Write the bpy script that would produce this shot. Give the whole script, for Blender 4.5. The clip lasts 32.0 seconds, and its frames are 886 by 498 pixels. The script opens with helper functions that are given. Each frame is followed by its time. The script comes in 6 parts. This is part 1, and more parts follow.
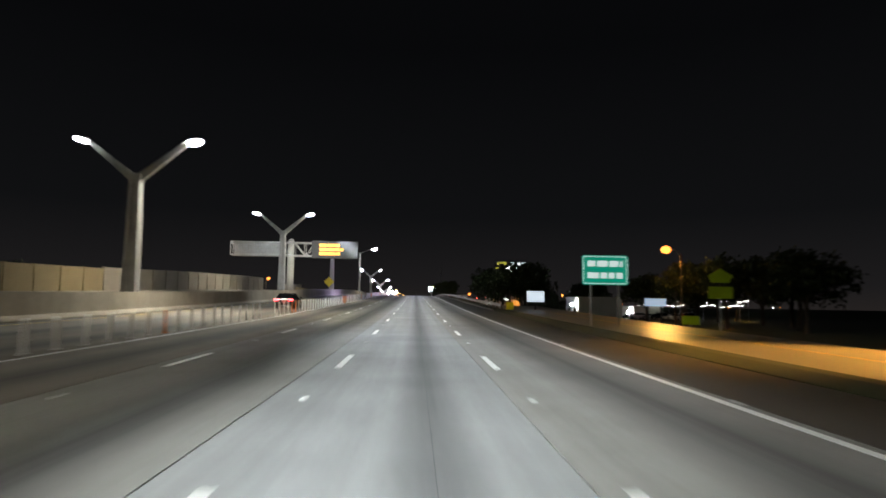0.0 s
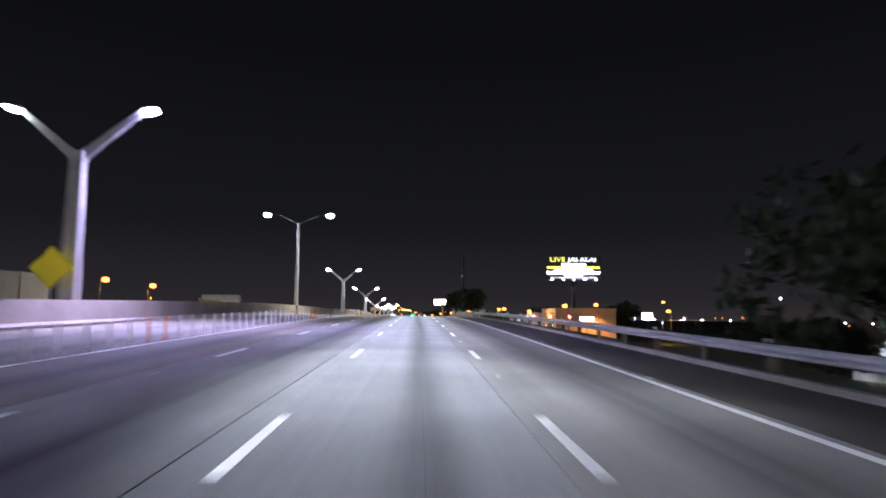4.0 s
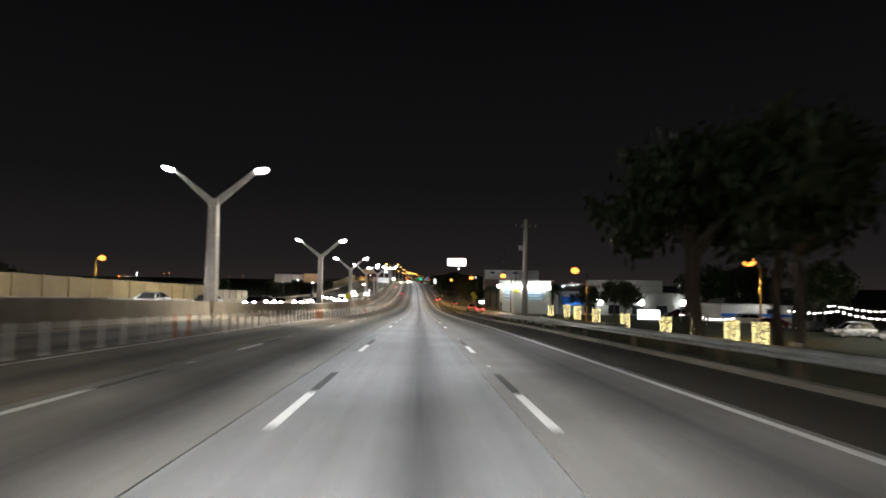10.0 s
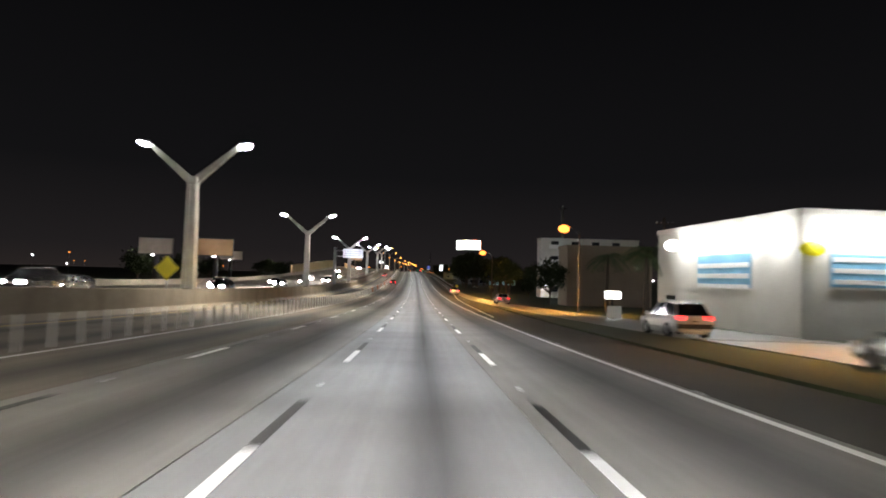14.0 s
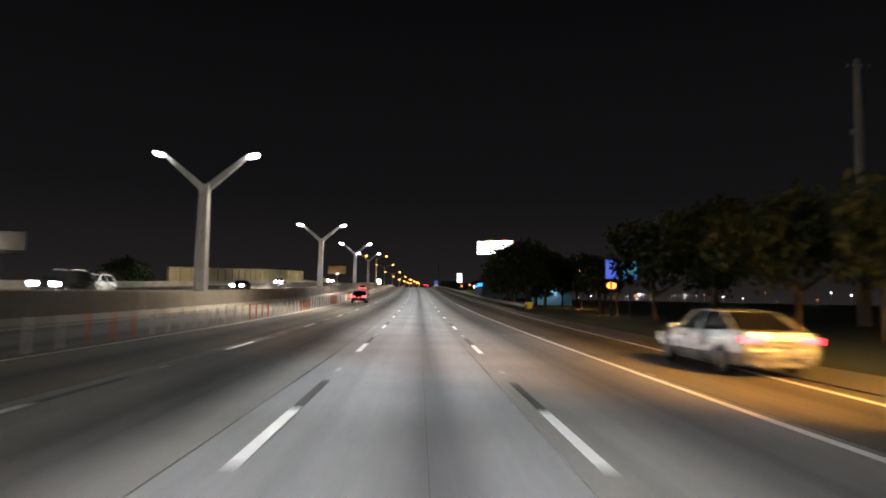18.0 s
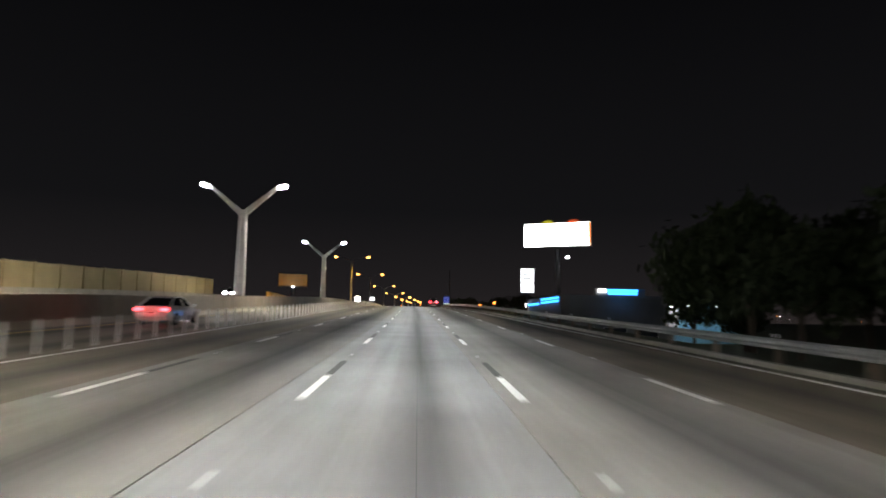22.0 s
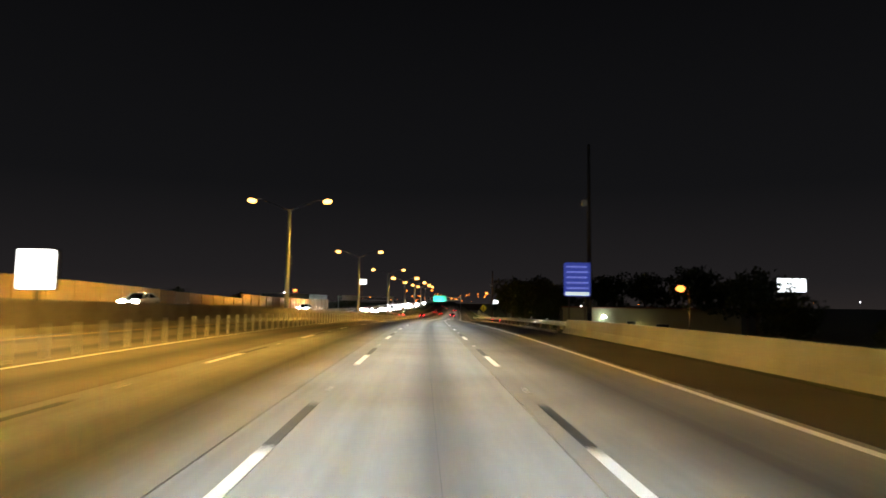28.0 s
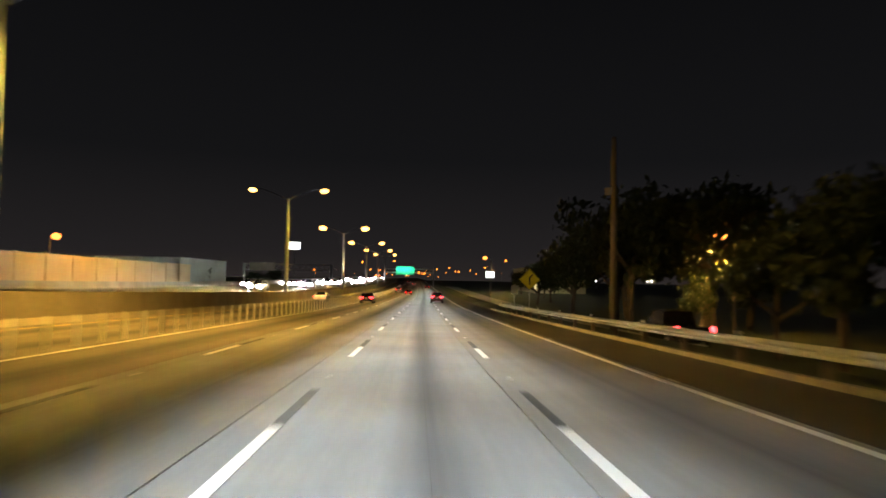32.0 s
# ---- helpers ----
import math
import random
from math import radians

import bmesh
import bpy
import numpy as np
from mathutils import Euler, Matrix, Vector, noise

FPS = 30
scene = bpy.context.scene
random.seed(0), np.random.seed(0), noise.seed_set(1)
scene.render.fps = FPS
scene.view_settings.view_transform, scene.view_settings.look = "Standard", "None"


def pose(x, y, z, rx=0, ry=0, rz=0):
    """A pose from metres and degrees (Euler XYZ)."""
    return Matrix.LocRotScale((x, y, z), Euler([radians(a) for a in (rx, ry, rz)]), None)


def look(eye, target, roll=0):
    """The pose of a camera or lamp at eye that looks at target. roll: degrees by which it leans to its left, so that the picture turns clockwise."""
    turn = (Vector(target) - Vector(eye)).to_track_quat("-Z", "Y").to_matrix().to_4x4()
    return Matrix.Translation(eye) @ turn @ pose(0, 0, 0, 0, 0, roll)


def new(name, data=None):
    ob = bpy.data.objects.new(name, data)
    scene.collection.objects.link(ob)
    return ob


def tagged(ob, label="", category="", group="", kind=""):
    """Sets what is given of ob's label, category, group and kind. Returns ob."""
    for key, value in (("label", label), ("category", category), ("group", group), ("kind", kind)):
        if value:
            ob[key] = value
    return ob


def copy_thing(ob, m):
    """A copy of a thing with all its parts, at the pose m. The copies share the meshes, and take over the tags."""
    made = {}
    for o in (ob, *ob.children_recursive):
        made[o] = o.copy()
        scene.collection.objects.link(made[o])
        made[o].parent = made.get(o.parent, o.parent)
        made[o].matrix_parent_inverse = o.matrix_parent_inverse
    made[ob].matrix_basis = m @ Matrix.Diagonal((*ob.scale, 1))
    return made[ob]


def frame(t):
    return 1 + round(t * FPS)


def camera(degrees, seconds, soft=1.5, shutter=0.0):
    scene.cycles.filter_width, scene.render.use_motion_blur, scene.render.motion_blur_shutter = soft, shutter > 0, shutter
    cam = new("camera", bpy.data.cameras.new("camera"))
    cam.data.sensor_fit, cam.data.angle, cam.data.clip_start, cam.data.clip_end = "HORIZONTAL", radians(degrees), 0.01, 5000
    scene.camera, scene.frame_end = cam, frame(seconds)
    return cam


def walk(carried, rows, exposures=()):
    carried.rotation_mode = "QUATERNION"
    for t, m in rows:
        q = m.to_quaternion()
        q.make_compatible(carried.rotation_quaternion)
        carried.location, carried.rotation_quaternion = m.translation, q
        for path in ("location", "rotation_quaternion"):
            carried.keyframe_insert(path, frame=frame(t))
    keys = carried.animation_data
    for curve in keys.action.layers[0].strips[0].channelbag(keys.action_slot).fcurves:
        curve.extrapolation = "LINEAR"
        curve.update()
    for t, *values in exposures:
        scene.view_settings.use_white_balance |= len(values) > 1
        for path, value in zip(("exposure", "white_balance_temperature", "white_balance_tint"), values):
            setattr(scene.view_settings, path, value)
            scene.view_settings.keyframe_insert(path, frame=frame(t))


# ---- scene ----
# ---------------------------------------------------------------- camera
cam = camera(68.6, 32.0, soft=1.8, shutter=0.55)
PATH = [
    (0, pose(-0.050, -0.000, 1.590, 94.816, -0.892, -2.440)),
    (0.5, pose(-0.066, 14.808, 1.743, 94.972, -0.589, -2.194)),
    (1, pose(-0.082, 29.629, 1.940, 95.251, -0.911, -2.106)),
    (1.5, pose(-0.096, 44.465, 2.182, 95.357, -0.965, -2.122)),
    (2, pose(-0.059, 59.314, 2.470, 95.599, -1.121, -2.349)),
    (2.5, pose(-0.024, 74.177, 2.790, 95.701, -0.854, -2.615)),
    (3, pose(0.007, 89.053, 3.128, 95.819, -0.595, -2.584)),
    (3.5, pose(0.033, 103.944, 3.482, 95.882, -0.625, -2.295)),
    (4, pose(0.055, 118.848, 3.855, 95.990, -0.671, -2.131)),
    (4.5, pose(0.052, 133.771, 4.223, 95.898, -0.845, -2.158)),
    (5.5, pose(0.018, 163.694, 4.864, 95.707, -0.771, -2.168)),
    (6.5, pose(-0.054, 193.718, 5.356, 95.356, -0.698, -2.158)),
    (7.0, pose(-0.112, 208.768, 5.498, 95.063, -0.849, -2.024)),
    (7.5, pose(-0.185, 223.842, 5.561, 94.700, -0.850, -1.685)),
    (8.0, pose(-0.273, 238.942, 5.545, 94.269, -0.691, -1.675)),
    (8.5, pose(-0.425, 254.063, 5.443, 94.025, -0.868, -1.676)),
    (9.0, pose(-0.585, 269.202, 5.246, 93.596, -0.801, -1.714)),
    (9.5, pose(-0.752, 284.359, 4.954, 93.106, -1.185, -1.603)),
    (10.0, pose(-0.927, 299.534, 4.565, 92.835, -1.000, -1.562)),
    (10.5, pose(-1.106, 314.727, 4.105, 92.434, -1.104, -1.676)),
    (11.0, pose(-1.284, 329.937, 3.598, 92.108, -1.048, -1.501)),
    (11.5, pose(-1.462, 345.166, 3.044, 92.044, -1.012, -1.553)),
    (12.0, pose(-1.640, 360.413, 2.444, 92.002, -0.767, -1.594)),
    (12.5, pose(-1.769, 375.664, 1.836, 92.041, -0.983, -1.613)),
    (13.0, pose(-1.895, 390.907, 1.254, 92.209, -0.963, -1.513)),
    (13.5, pose(-2.018, 406.141, 0.697, 92.237, -1.182, -1.489)),
    (14.0, pose(-2.139, 421.366, 0.168, 92.450, -1.615, -1.583)),
    (14.5, pose(-2.262, 436.582, -0.315, 92.613, -1.338, -1.890)),
    (15.5, pose(-2.528, 466.987, -1.098, 93.078, -1.210, -1.758)),
    (16.5, pose(-2.827, 497.358, -1.632, 93.566, -1.082, -1.582)),
    (17.0, pose(-2.999, 512.537, -1.801, 93.763, -1.123, -1.633)),
    (17.5, pose(-3.223, 527.713, -1.903, 94.117, -1.147, -1.418)),
    (18.0, pose(-3.463, 542.885, -1.939, 94.375, -1.136, -1.243)),
    (18.5, pose(-3.714, 558.054, -1.911, 94.590, -1.166, -1.137)),
    (19.0, pose(-3.972, 573.219, -1.818, 94.835, -1.015, -1.068)),
    (19.5, pose(-4.238, 588.381, -1.661, 95.109, -1.198, -1.046)),
    (20.0, pose(-4.511, 603.540, -1.441, 95.230, -1.187, -1.194)),
    (20.5, pose(-4.715, 618.697, -1.167, 95.481, -1.371, -1.244)),
    (21.0, pose(-4.923, 633.850, -0.843, 95.711, -1.092, -1.200)),
    (21.5, pose(-5.134, 648.999, -0.470, 95.984, -1.036, -1.147)),
    (22.0, pose(-5.350, 664.145, -0.049, 96.114, -0.939, -1.118)),
    (22.5, pose(-5.619, 679.287, 0.398, 96.097, -0.883, -1.193)),
    (23.0, pose(-5.916, 694.424, 0.860, 96.142, -0.753, -1.082)),
    (23.5, pose(-6.232, 709.558, 1.339, 96.173, -0.922, -1.008)),
    (24.0, pose(-6.577, 724.688, 1.832, 96.148, -0.897, -0.879)),
    (24.5, pose(-7.074, 739.815, 2.311, 96.134, -1.019, -0.659)),
    (25.0, pose(-7.604, 754.946, 2.767, 96.213, -0.990, -0.261)),
    (25.5, pose(-8.158, 770.083, 3.199, 96.216, -0.890, -0.153)),
    (26.0, pose(-8.742, 785.224, 3.605, 96.144, -0.789, -0.113)),
    (26.5, pose(-9.220, 800.374, 3.943, 95.839, -0.902, -0.327)),
    (27.5, pose(-10.120, 830.695, 4.379, 95.111, -0.833, -0.313)),
    (28.5, pose(-10.888, 861.043, 4.490, 94.356, -0.764, -0.603)),
    (29.0, pose(-11.080, 876.226, 4.417, 94.140, -0.864, -1.136)),
    (29.5, pose(-11.195, 891.414, 4.260, 93.752, -0.907, -1.393)),
    (30.0, pose(-11.231, 906.606, 4.022, 93.445, -0.949, -1.690)),
    (30.5, pose(-11.420, 921.801, 3.739, 93.143, -0.922, -2.131)),
    (31.0, pose(-11.507, 937.002, 3.418, 92.893, -0.993, -2.524)),
    (31.5, pose(-11.344, 952.205, 3.060, 92.755, -0.996, -3.087)),
    (32.0, pose(-11.085, 967.412, 2.672, 92.730, -0.999, -3.577)),
]
EXPOSURES = [(0, 0.1, 6300, 3), (1, 0.3, 6500, 8), (2, 0.6, 6450, 10), (3, 0.75, 6100, 11), (4.5, 0.95, 5800, 12), (6.5, 0.1, 6550, 9), (7.2, 0.1, 6550, 9), (8, 0.3, 6600, 8), (13, 0.3, 6550, 10), (16, 0.25, 6700, 10), (17.3, 0.2, 6700, 10), (18.5, 0.35, 6500, 10), (25.5, 0.35, 6550, 10), (28.5, 0.4, 6400, 8), (32, 0.5, 6550, 7)]
walk(cam, PATH, EXPOSURES)

# ---------------------------------------------------------------- the line of the motorway
# s: metres along the lane, u: metres to the right of it, h: metres above the pavement
KNOT = [-60 + 60 * i for i in range(27)]
HEADING = [0.01, 0.0, -0.01, 0.06, 0.2, 0.43, 0.54, 0.53, 0.49, 0.59, 0.84, 0.95, 1.01, 1.44, 1.94, 1.65, 0.5, -1.0, -1.92, -2.12, -1.85, -1.44, -1.19, -1.1, -1.06, -1.04, -1.02]
SLOPE = [-0.19, 0.5, 1.2, 1.47, 0.97, -0.23, -1.66, -2.34, -1.95, -1.05, -0.06, 0.9, 1.64, 1.88, 1.53, 0.34, -0.94, -1.49, -1.14, -0.52, -0.0, 0.31, 0.46, 0.5, 0.5, 0.49, 0.48]
FS = np.arange(-60.0, 1500.0, 5.0)
TH = np.radians(np.interp(FS, KNOT, HEADING))
SL = np.radians(np.interp(FS, KNOT, SLOPE))


def summed(d):
    c = np.cumsum(d) - d / 2
    return c - c[int(np.argmin(abs(FS)))]


RX, RY, RZ = summed(-np.sin(TH) * 5), summed(np.cos(TH) * 5), summed(np.tan(SL) * 5)


def along(s):
    """x, y, z and heading of the lane at s; straight on past both ends."""
    x, y, z, t = (float(np.interp(s, FS, q)) for q in (RX, RY, RZ, TH))
    d = s - min(max(s, FS[0]), FS[-1])
    return x - d * math.sin(t), y + d * math.cos(t), z + d * 0.004, t


def P(s, u, h=0.0):
    x, y, z, t = along(s)
    return Vector((x + u * math.cos(t), y + u * math.sin(t), z + h))


def at(s, u, h=0.0, turn=0.0):
    """A pose at the place, x to the right of the road, y ahead."""
    t = along(s)[3]
    return Matrix.Translation(P(s, u, h)) @ Matrix.Rotation(t + radians(turn), 4, "Z")


def on_road(s, u, h=0.0, turn=0.0):
    """As at(), tilted with the road's slope."""
    return at(s, u, h, turn) @ Matrix.Rotation(float(np.interp(s, FS, SL)), 4, "X")


NAT = [(-60, -0.6), (60, -0.7), (120, -0.9), (250, -2.6), (300, -2.4), (314, 0.3), (340, 0.2), (372, -0.9), (410, -1.1), (455, -3.0), (540, -3.8), (700, -3.3), (850, -3.4), (1000, -1.5), (1140, -2.0), (1500, 0.5)]


def natural(s):
    return float(np.interp(s, [a for a, b in NAT], [b for a, b in NAT]))


def gh(s, u):
    """Height of the ground over the pavement, right and left of the motorway."""
    fall = natural(s) - along(s)[2]
    if u > 0:
        k = min(max((u - 9.3) / 8.0, 0), 1)
    else:
        k = min(max((-48.5 - u) / 8.0, 0), 1)
    k = k * k * (3 - 2 * k)
    return fall * k - 0.06


# ---------------------------------------------------------------- world and exposure
world = bpy.data.worlds.new("night")
scene.world = world
world.use_nodes = True
world.node_tree.nodes["Background"].inputs[0].default_value = (0.0023, 0.0023, 0.0027, 1)
world.node_tree.nodes["Background"].inputs[1].default_value = 1.0

LED = (0.93, 0.97, 1.0)
WARM_LED = (1.0, 0.89, 0.72)
SODIUM = (1.0, 0.56, 0.09)
COOL = (0.94, 0.965, 1.0)
ORANGE = (1.0, 0.47, 0.09)
PURPLE = (0.64, 0.55, 1.0)
P_LED, P_SODIUM, P_FRONT = 62000.0, 38000.0, 30000.0
HEADLIGHT_POWER = 19000.0


def spot(place, aim, power, colour, cone=92, blend=0.9, radius=0.18):
    d = bpy.data.lights.new("luminaire_light", "SPOT")
    d.energy, d.color, d.spot_size, d.spot_blend, d.shadow_soft_size = power, colour, radians(cone), blend, radius
    ob = new("luminaire_light", d)
    ob.matrix_world = look(place, aim)
    return ob


def headlight_beam(place, s, u, power, colour, wide=50, narrow=17, radius=0.18):
    """A beam added in place of the car's own headlights, hung at a lamp head: wide along the road, narrow across it,
    centred on (s, u).
    """
    aim = P(s, u, 0)
    z = (Vector(place) - aim).normalized()
    t = along(s)[3]
    x = Vector((-math.sin(t), math.cos(t), 0))
    x = (x - z * x.dot(z)).normalized()
    y = z.cross(x)
    ob = spot(place, aim, power, colour, wide, 1.0, radius)
    turn = Matrix((x, y, z)).transposed().to_4x4()
    k = math.tan(radians(narrow / 2)) / math.tan(radians(wide / 2))
    ob.matrix_world = Matrix.Translation(place) @ turn @ Matrix.Diagonal((1, k, 1, 1))
    return ob


def bulb(place, power, colour, radius=0.15):
    d = bpy.data.lights.new("bulb_light", "POINT")
    d.energy, d.color, d.shadow_soft_size = power, colour, radius
    ob = new("bulb_light", d)
    ob.location = place
    return ob


# ---------------------------------------------------------------- materials
def surf(name, a, b=None, rough=0.7, metal=0.0, grain=6.0, patch=0.5, bump=0.15, stretch=(1, 1, 1), vary=0.08, coat=0.0):
    """A surface that changes between the colours a and b in patches and grain, with fine relief."""
    m = bpy.data.materials.new(name)
    m.use_nodes = True
    n, l = m.node_tree.nodes, m.node_tree.links
    p = n["Principled BSDF"]
    b = b or tuple(c * 0.72 for c in a)
    tc, mp = n.new("ShaderNodeTexCoord"), n.new("ShaderNodeMapping")
    mp.inputs["Scale"].default_value = stretch
    l.new(tc.outputs["Object"], mp.inputs["Vector"])
    big, fine = n.new("ShaderNodeTexNoise"), n.new("ShaderNodeTexNoise")
    big.inputs["Scale"].default_value, big.inputs["Detail"].default_value = patch, 5
    fine.inputs["Scale"].default_value, fine.inputs["Detail"].default_value = grain, 6
    for q in (big, fine):
        l.new(mp.outputs[0], q.inputs["Vector"])
    mixf = n.new("ShaderNodeMath")
    mixf.operation = "MULTIPLY_ADD"
    mixf.inputs[1].default_value = 0.45
    l.new(fine.outputs["Fac"], mixf.inputs[0])
    half = n.new("ShaderNodeMath")
    half.operation = "MULTIPLY"
    half.inputs[1].default_value = 0.6
    l.new(big.outputs["Fac"], half.inputs[0])
    l.new(half.outputs[0], mixf.inputs[2])
    ramp = n.new("ShaderNodeValToRGB")
    ramp.color_ramp.elements[0].position, ramp.color_ramp.elements[1].position = 0.36, 0.68
    ramp.color_ramp.elements[0].color, ramp.color_ramp.elements[1].color = (*b, 1), (*a, 1)
    l.new(mixf.outputs[0], ramp.inputs[0])
    info, hsv, vr = n.new("ShaderNodeObjectInfo"), n.new("ShaderNodeHueSaturation"), n.new("ShaderNodeMapRange")
    vr.inputs[3].default_value, vr.inputs[4].default_value = 1 - vary, 1 + vary
    l.new(info.outputs["Random"], vr.inputs[0])
    l.new(vr.outputs[0], hsv.inputs["Value"])
    l.new(ramp.outputs[0], hsv.inputs["Color"])
    l.new(hsv.outputs[0], p.inputs["Base Color"])
    rr = n.new("ShaderNodeMapRange")
    rr.inputs[3].default_value, rr.inputs[4].default_value = max(rough - 0.12, 0.02), min(rough + 0.12, 1)
    l.new(fine.outputs["Fac"], rr.inputs[0])
    l.new(rr.outputs[0], p.inputs["Roughness"])
    p.inputs["Metallic"].default_value = metal
    p.inputs["Coat Weight"].default_value = coat
    if bump:
        bp = n.new("ShaderNodeBump")
        bp.inputs["Strength"].default_value, bp.inputs["Distance"].default_value = bump, 0.02
        l.new(fine.outputs["Fac"], bp.inputs["Height"])
        l.new(bp.outputs[0], p.inputs["Normal"])
    return m


def glow(name, colour, strength):
    m = bpy.data.materials.new(name)
    m.use_nodes = True
    p = m.node_tree.nodes["Principled BSDF"]
    p.inputs["Base Color"].default_value = (*[min(c, 0.8) for c in colour], 1)
    p.inputs["Emission Color"].default_value = (*colour, 1)
    p.inputs["Emission Strength"].default_value = strength
    return m


def pavement(name, a, b, lane=3.6, shift=0.0, dark=0.35, wide=0.22):
    """Driven pavement: grain and patches, an oil band in the middle of each lane, rubbed wheel paths, streaks along the way."""
    m = surf(name, a, b, rough=0.86, grain=9, patch=0.35, bump=0.12, vary=0.05)
    n, l = m.node_tree.nodes, m.node_tree.links
    p = n["Principled BSDF"]
    p.inputs["Specular IOR Level"].default_value = 0.2
    old = p.inputs["Base Color"].links[0].from_socket
    uv = n.new("ShaderNodeUVMap")
    uv.uv_map = "lane"
    sep = n.new("ShaderNodeSeparateXYZ")
    l.new(uv.outputs[0], sep.inputs[0])
    mp = n.new("ShaderNodeMapping")
    mp.inputs["Scale"].default_value = (2.2, 0.035, 1)
    l.new(uv.outputs[0], mp.inputs["Vector"])
    streak = n.new("ShaderNodeTexNoise")
    streak.inputs["Scale"].default_value, streak.inputs["Detail"].default_value = 1.0, 4
    l.new(mp.outputs[0], streak.inputs["Vector"])
    wave = n.new("ShaderNodeMath")  # distance from the lane's middle, in lanes
    wave.operation = "MULTIPLY_ADD"
    wave.inputs[1].default_value, wave.inputs[2].default_value = 1 / lane, 50.5 - shift / lane
    l.new(sep.outputs["X"], wave.inputs[0])
    fr = n.new("ShaderNodeMath")
    fr.operation = "FRACT"
    l.new(wave.outputs[0], fr.inputs[0])
    off = n.new("ShaderNodeMath")
    off.operation = "SUBTRACT"
    off.inputs[1].default_value = 0.5
    l.new(fr.outputs[0], off.inputs[0])
    ab = n.new("ShaderNodeMath")
    ab.operation = "ABSOLUTE"
    l.new(off.outputs[0], ab.inputs[0])
    band = n.new("ShaderNodeMapRange")
    band.interpolation_type = "SMOOTHSTEP"
    band.inputs[1].default_value, band.inputs[2].default_value = 0.0, wide
    band.inputs[3].default_value, band.inputs[4].default_value = 1.0, 0.0
    l.new(ab.outputs[0], band.inputs[0])
    sk = n.new("ShaderNodeMapRange")
    sk.inputs[1].default_value, sk.inputs[2].default_value = 0.3, 0.7
    sk.inputs[3].default_value, sk.inputs[4].default_value = 0.45, 1.0
    l.new(streak.outputs["Fac"], sk.inputs[0])
    mul = n.new("ShaderNodeMath")
    mul.operation = "MULTIPLY"
    l.new(band.outputs[0], mul.inputs[0])
    l.new(sk.outputs[0], mul.inputs[1])
    sc = n.new("ShaderNodeMath")
    sc.operation = "MULTIPLY"
    sc.inputs[1].default_value = dark
    l.new(mul.outputs[0], sc.inputs[0])
    mix = n.new("ShaderNodeMix")
    mix.data_type = "RGBA"
    mix.inputs["B"].default_value = (0.045, 0.045, 0.047, 1)
    l.new(old, mix.inputs["A"])
    l.new(sc.outputs[0], mix.inputs["Factor"])
    mix2 = n.new("ShaderNodeMix")
    mix2.data_type, mix2.blend_type = "RGBA", "MULTIPLY"
    mix2.inputs["Factor"].default_value = 0.28
    cr = n.new("ShaderNodeValToRGB")
    cr.color_ramp.elements[0].position, cr.color_ramp.elements[1].position = 0.3, 0.65
    cr.color_ramp.elements[0].color = (0.35, 0.34, 0.33, 1)
    l.new(streak.outputs["Fac"], cr.inputs[0])
    l.new(mix.outputs["Result"], mix2.inputs["A"])
    l.new(cr.outputs[0], mix2.inputs["B"])
    l.new(mix2.outputs["Result"], p.inputs["Base Color"])
    return m


# The driven lane's paler, bluer grey holds headlight light put into the colour.
M_LANE = pavement("headlit_lane_concrete", (0.365, 0.372, 0.375), (0.262, 0.267, 0.27), shift=0.18, dark=0.84, wide=0.19)
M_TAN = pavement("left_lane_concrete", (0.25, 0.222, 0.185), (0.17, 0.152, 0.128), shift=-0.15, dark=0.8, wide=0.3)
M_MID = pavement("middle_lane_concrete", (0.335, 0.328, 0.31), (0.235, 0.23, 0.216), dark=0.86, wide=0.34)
M_SHOULDER = surf("shoulder_asphalt", (0.085, 0.074, 0.06), (0.05, 0.044, 0.037), rough=0.8, grain=18, patch=0.25, bump=0.25)
M_FRONT = surf("frontage_asphalt", (0.17, 0.16, 0.145), (0.11, 0.105, 0.10), rough=0.42, grain=18, patch=0.2, bump=0.2)
M_WHITE = surf("road_paint_white", (0.90, 0.90, 0.90), (0.82, 0.82, 0.81), rough=0.45, grain=14, patch=1.4, bump=0.1)
M_BLACK = surf("road_paint_black", (0.028, 0.028, 0.03), (0.045, 0.044, 0.043), rough=0.6, grain=14, patch=1.0, bump=0.1)
M_MARK = surf("rubber_mark", (0.11, 0.11, 0.11), (0.16, 0.16, 0.16), rough=0.6, grain=6, patch=0.8, bump=0.0)
M_YEL_PAINT = surf("road_paint_yellow", (0.62, 0.40, 0.05), (0.45, 0.30, 0.05), rough=0.5, grain=14, patch=1.2)
M_JOINT = surf("joint_sealant", (0.02, 0.02, 0.02), (0.03, 0.03, 0.03), rough=0.6, bump=0.0)
M_GRASS = surf("grass", (0.045, 0.062, 0.022), (0.028, 0.036, 0.016), rough=0.9, grain=5, patch=0.2, bump=0.5)
M_BARRIER = surf("barrier_concrete", (0.35, 0.305, 0.245), (0.21, 0.185, 0.15), rough=0.8, grain=7, patch=0.5, bump=0.2, stretch=(1, 1, 0.5))
M_DARKBAR = surf("dark_barrier_concrete", (0.10, 0.092, 0.08), (0.055, 0.05, 0.044), rough=0.85, grain=7, patch=0.5, bump=0.2, stretch=(1, 1, 0.5))
M_PARAPET = surf("parapet_concrete", (0.37, 0.35, 0.315), (0.24, 0.23, 0.205), rough=0.8, grain=7, patch=0.5, bump=0.2, stretch=(1, 1, 0.5))
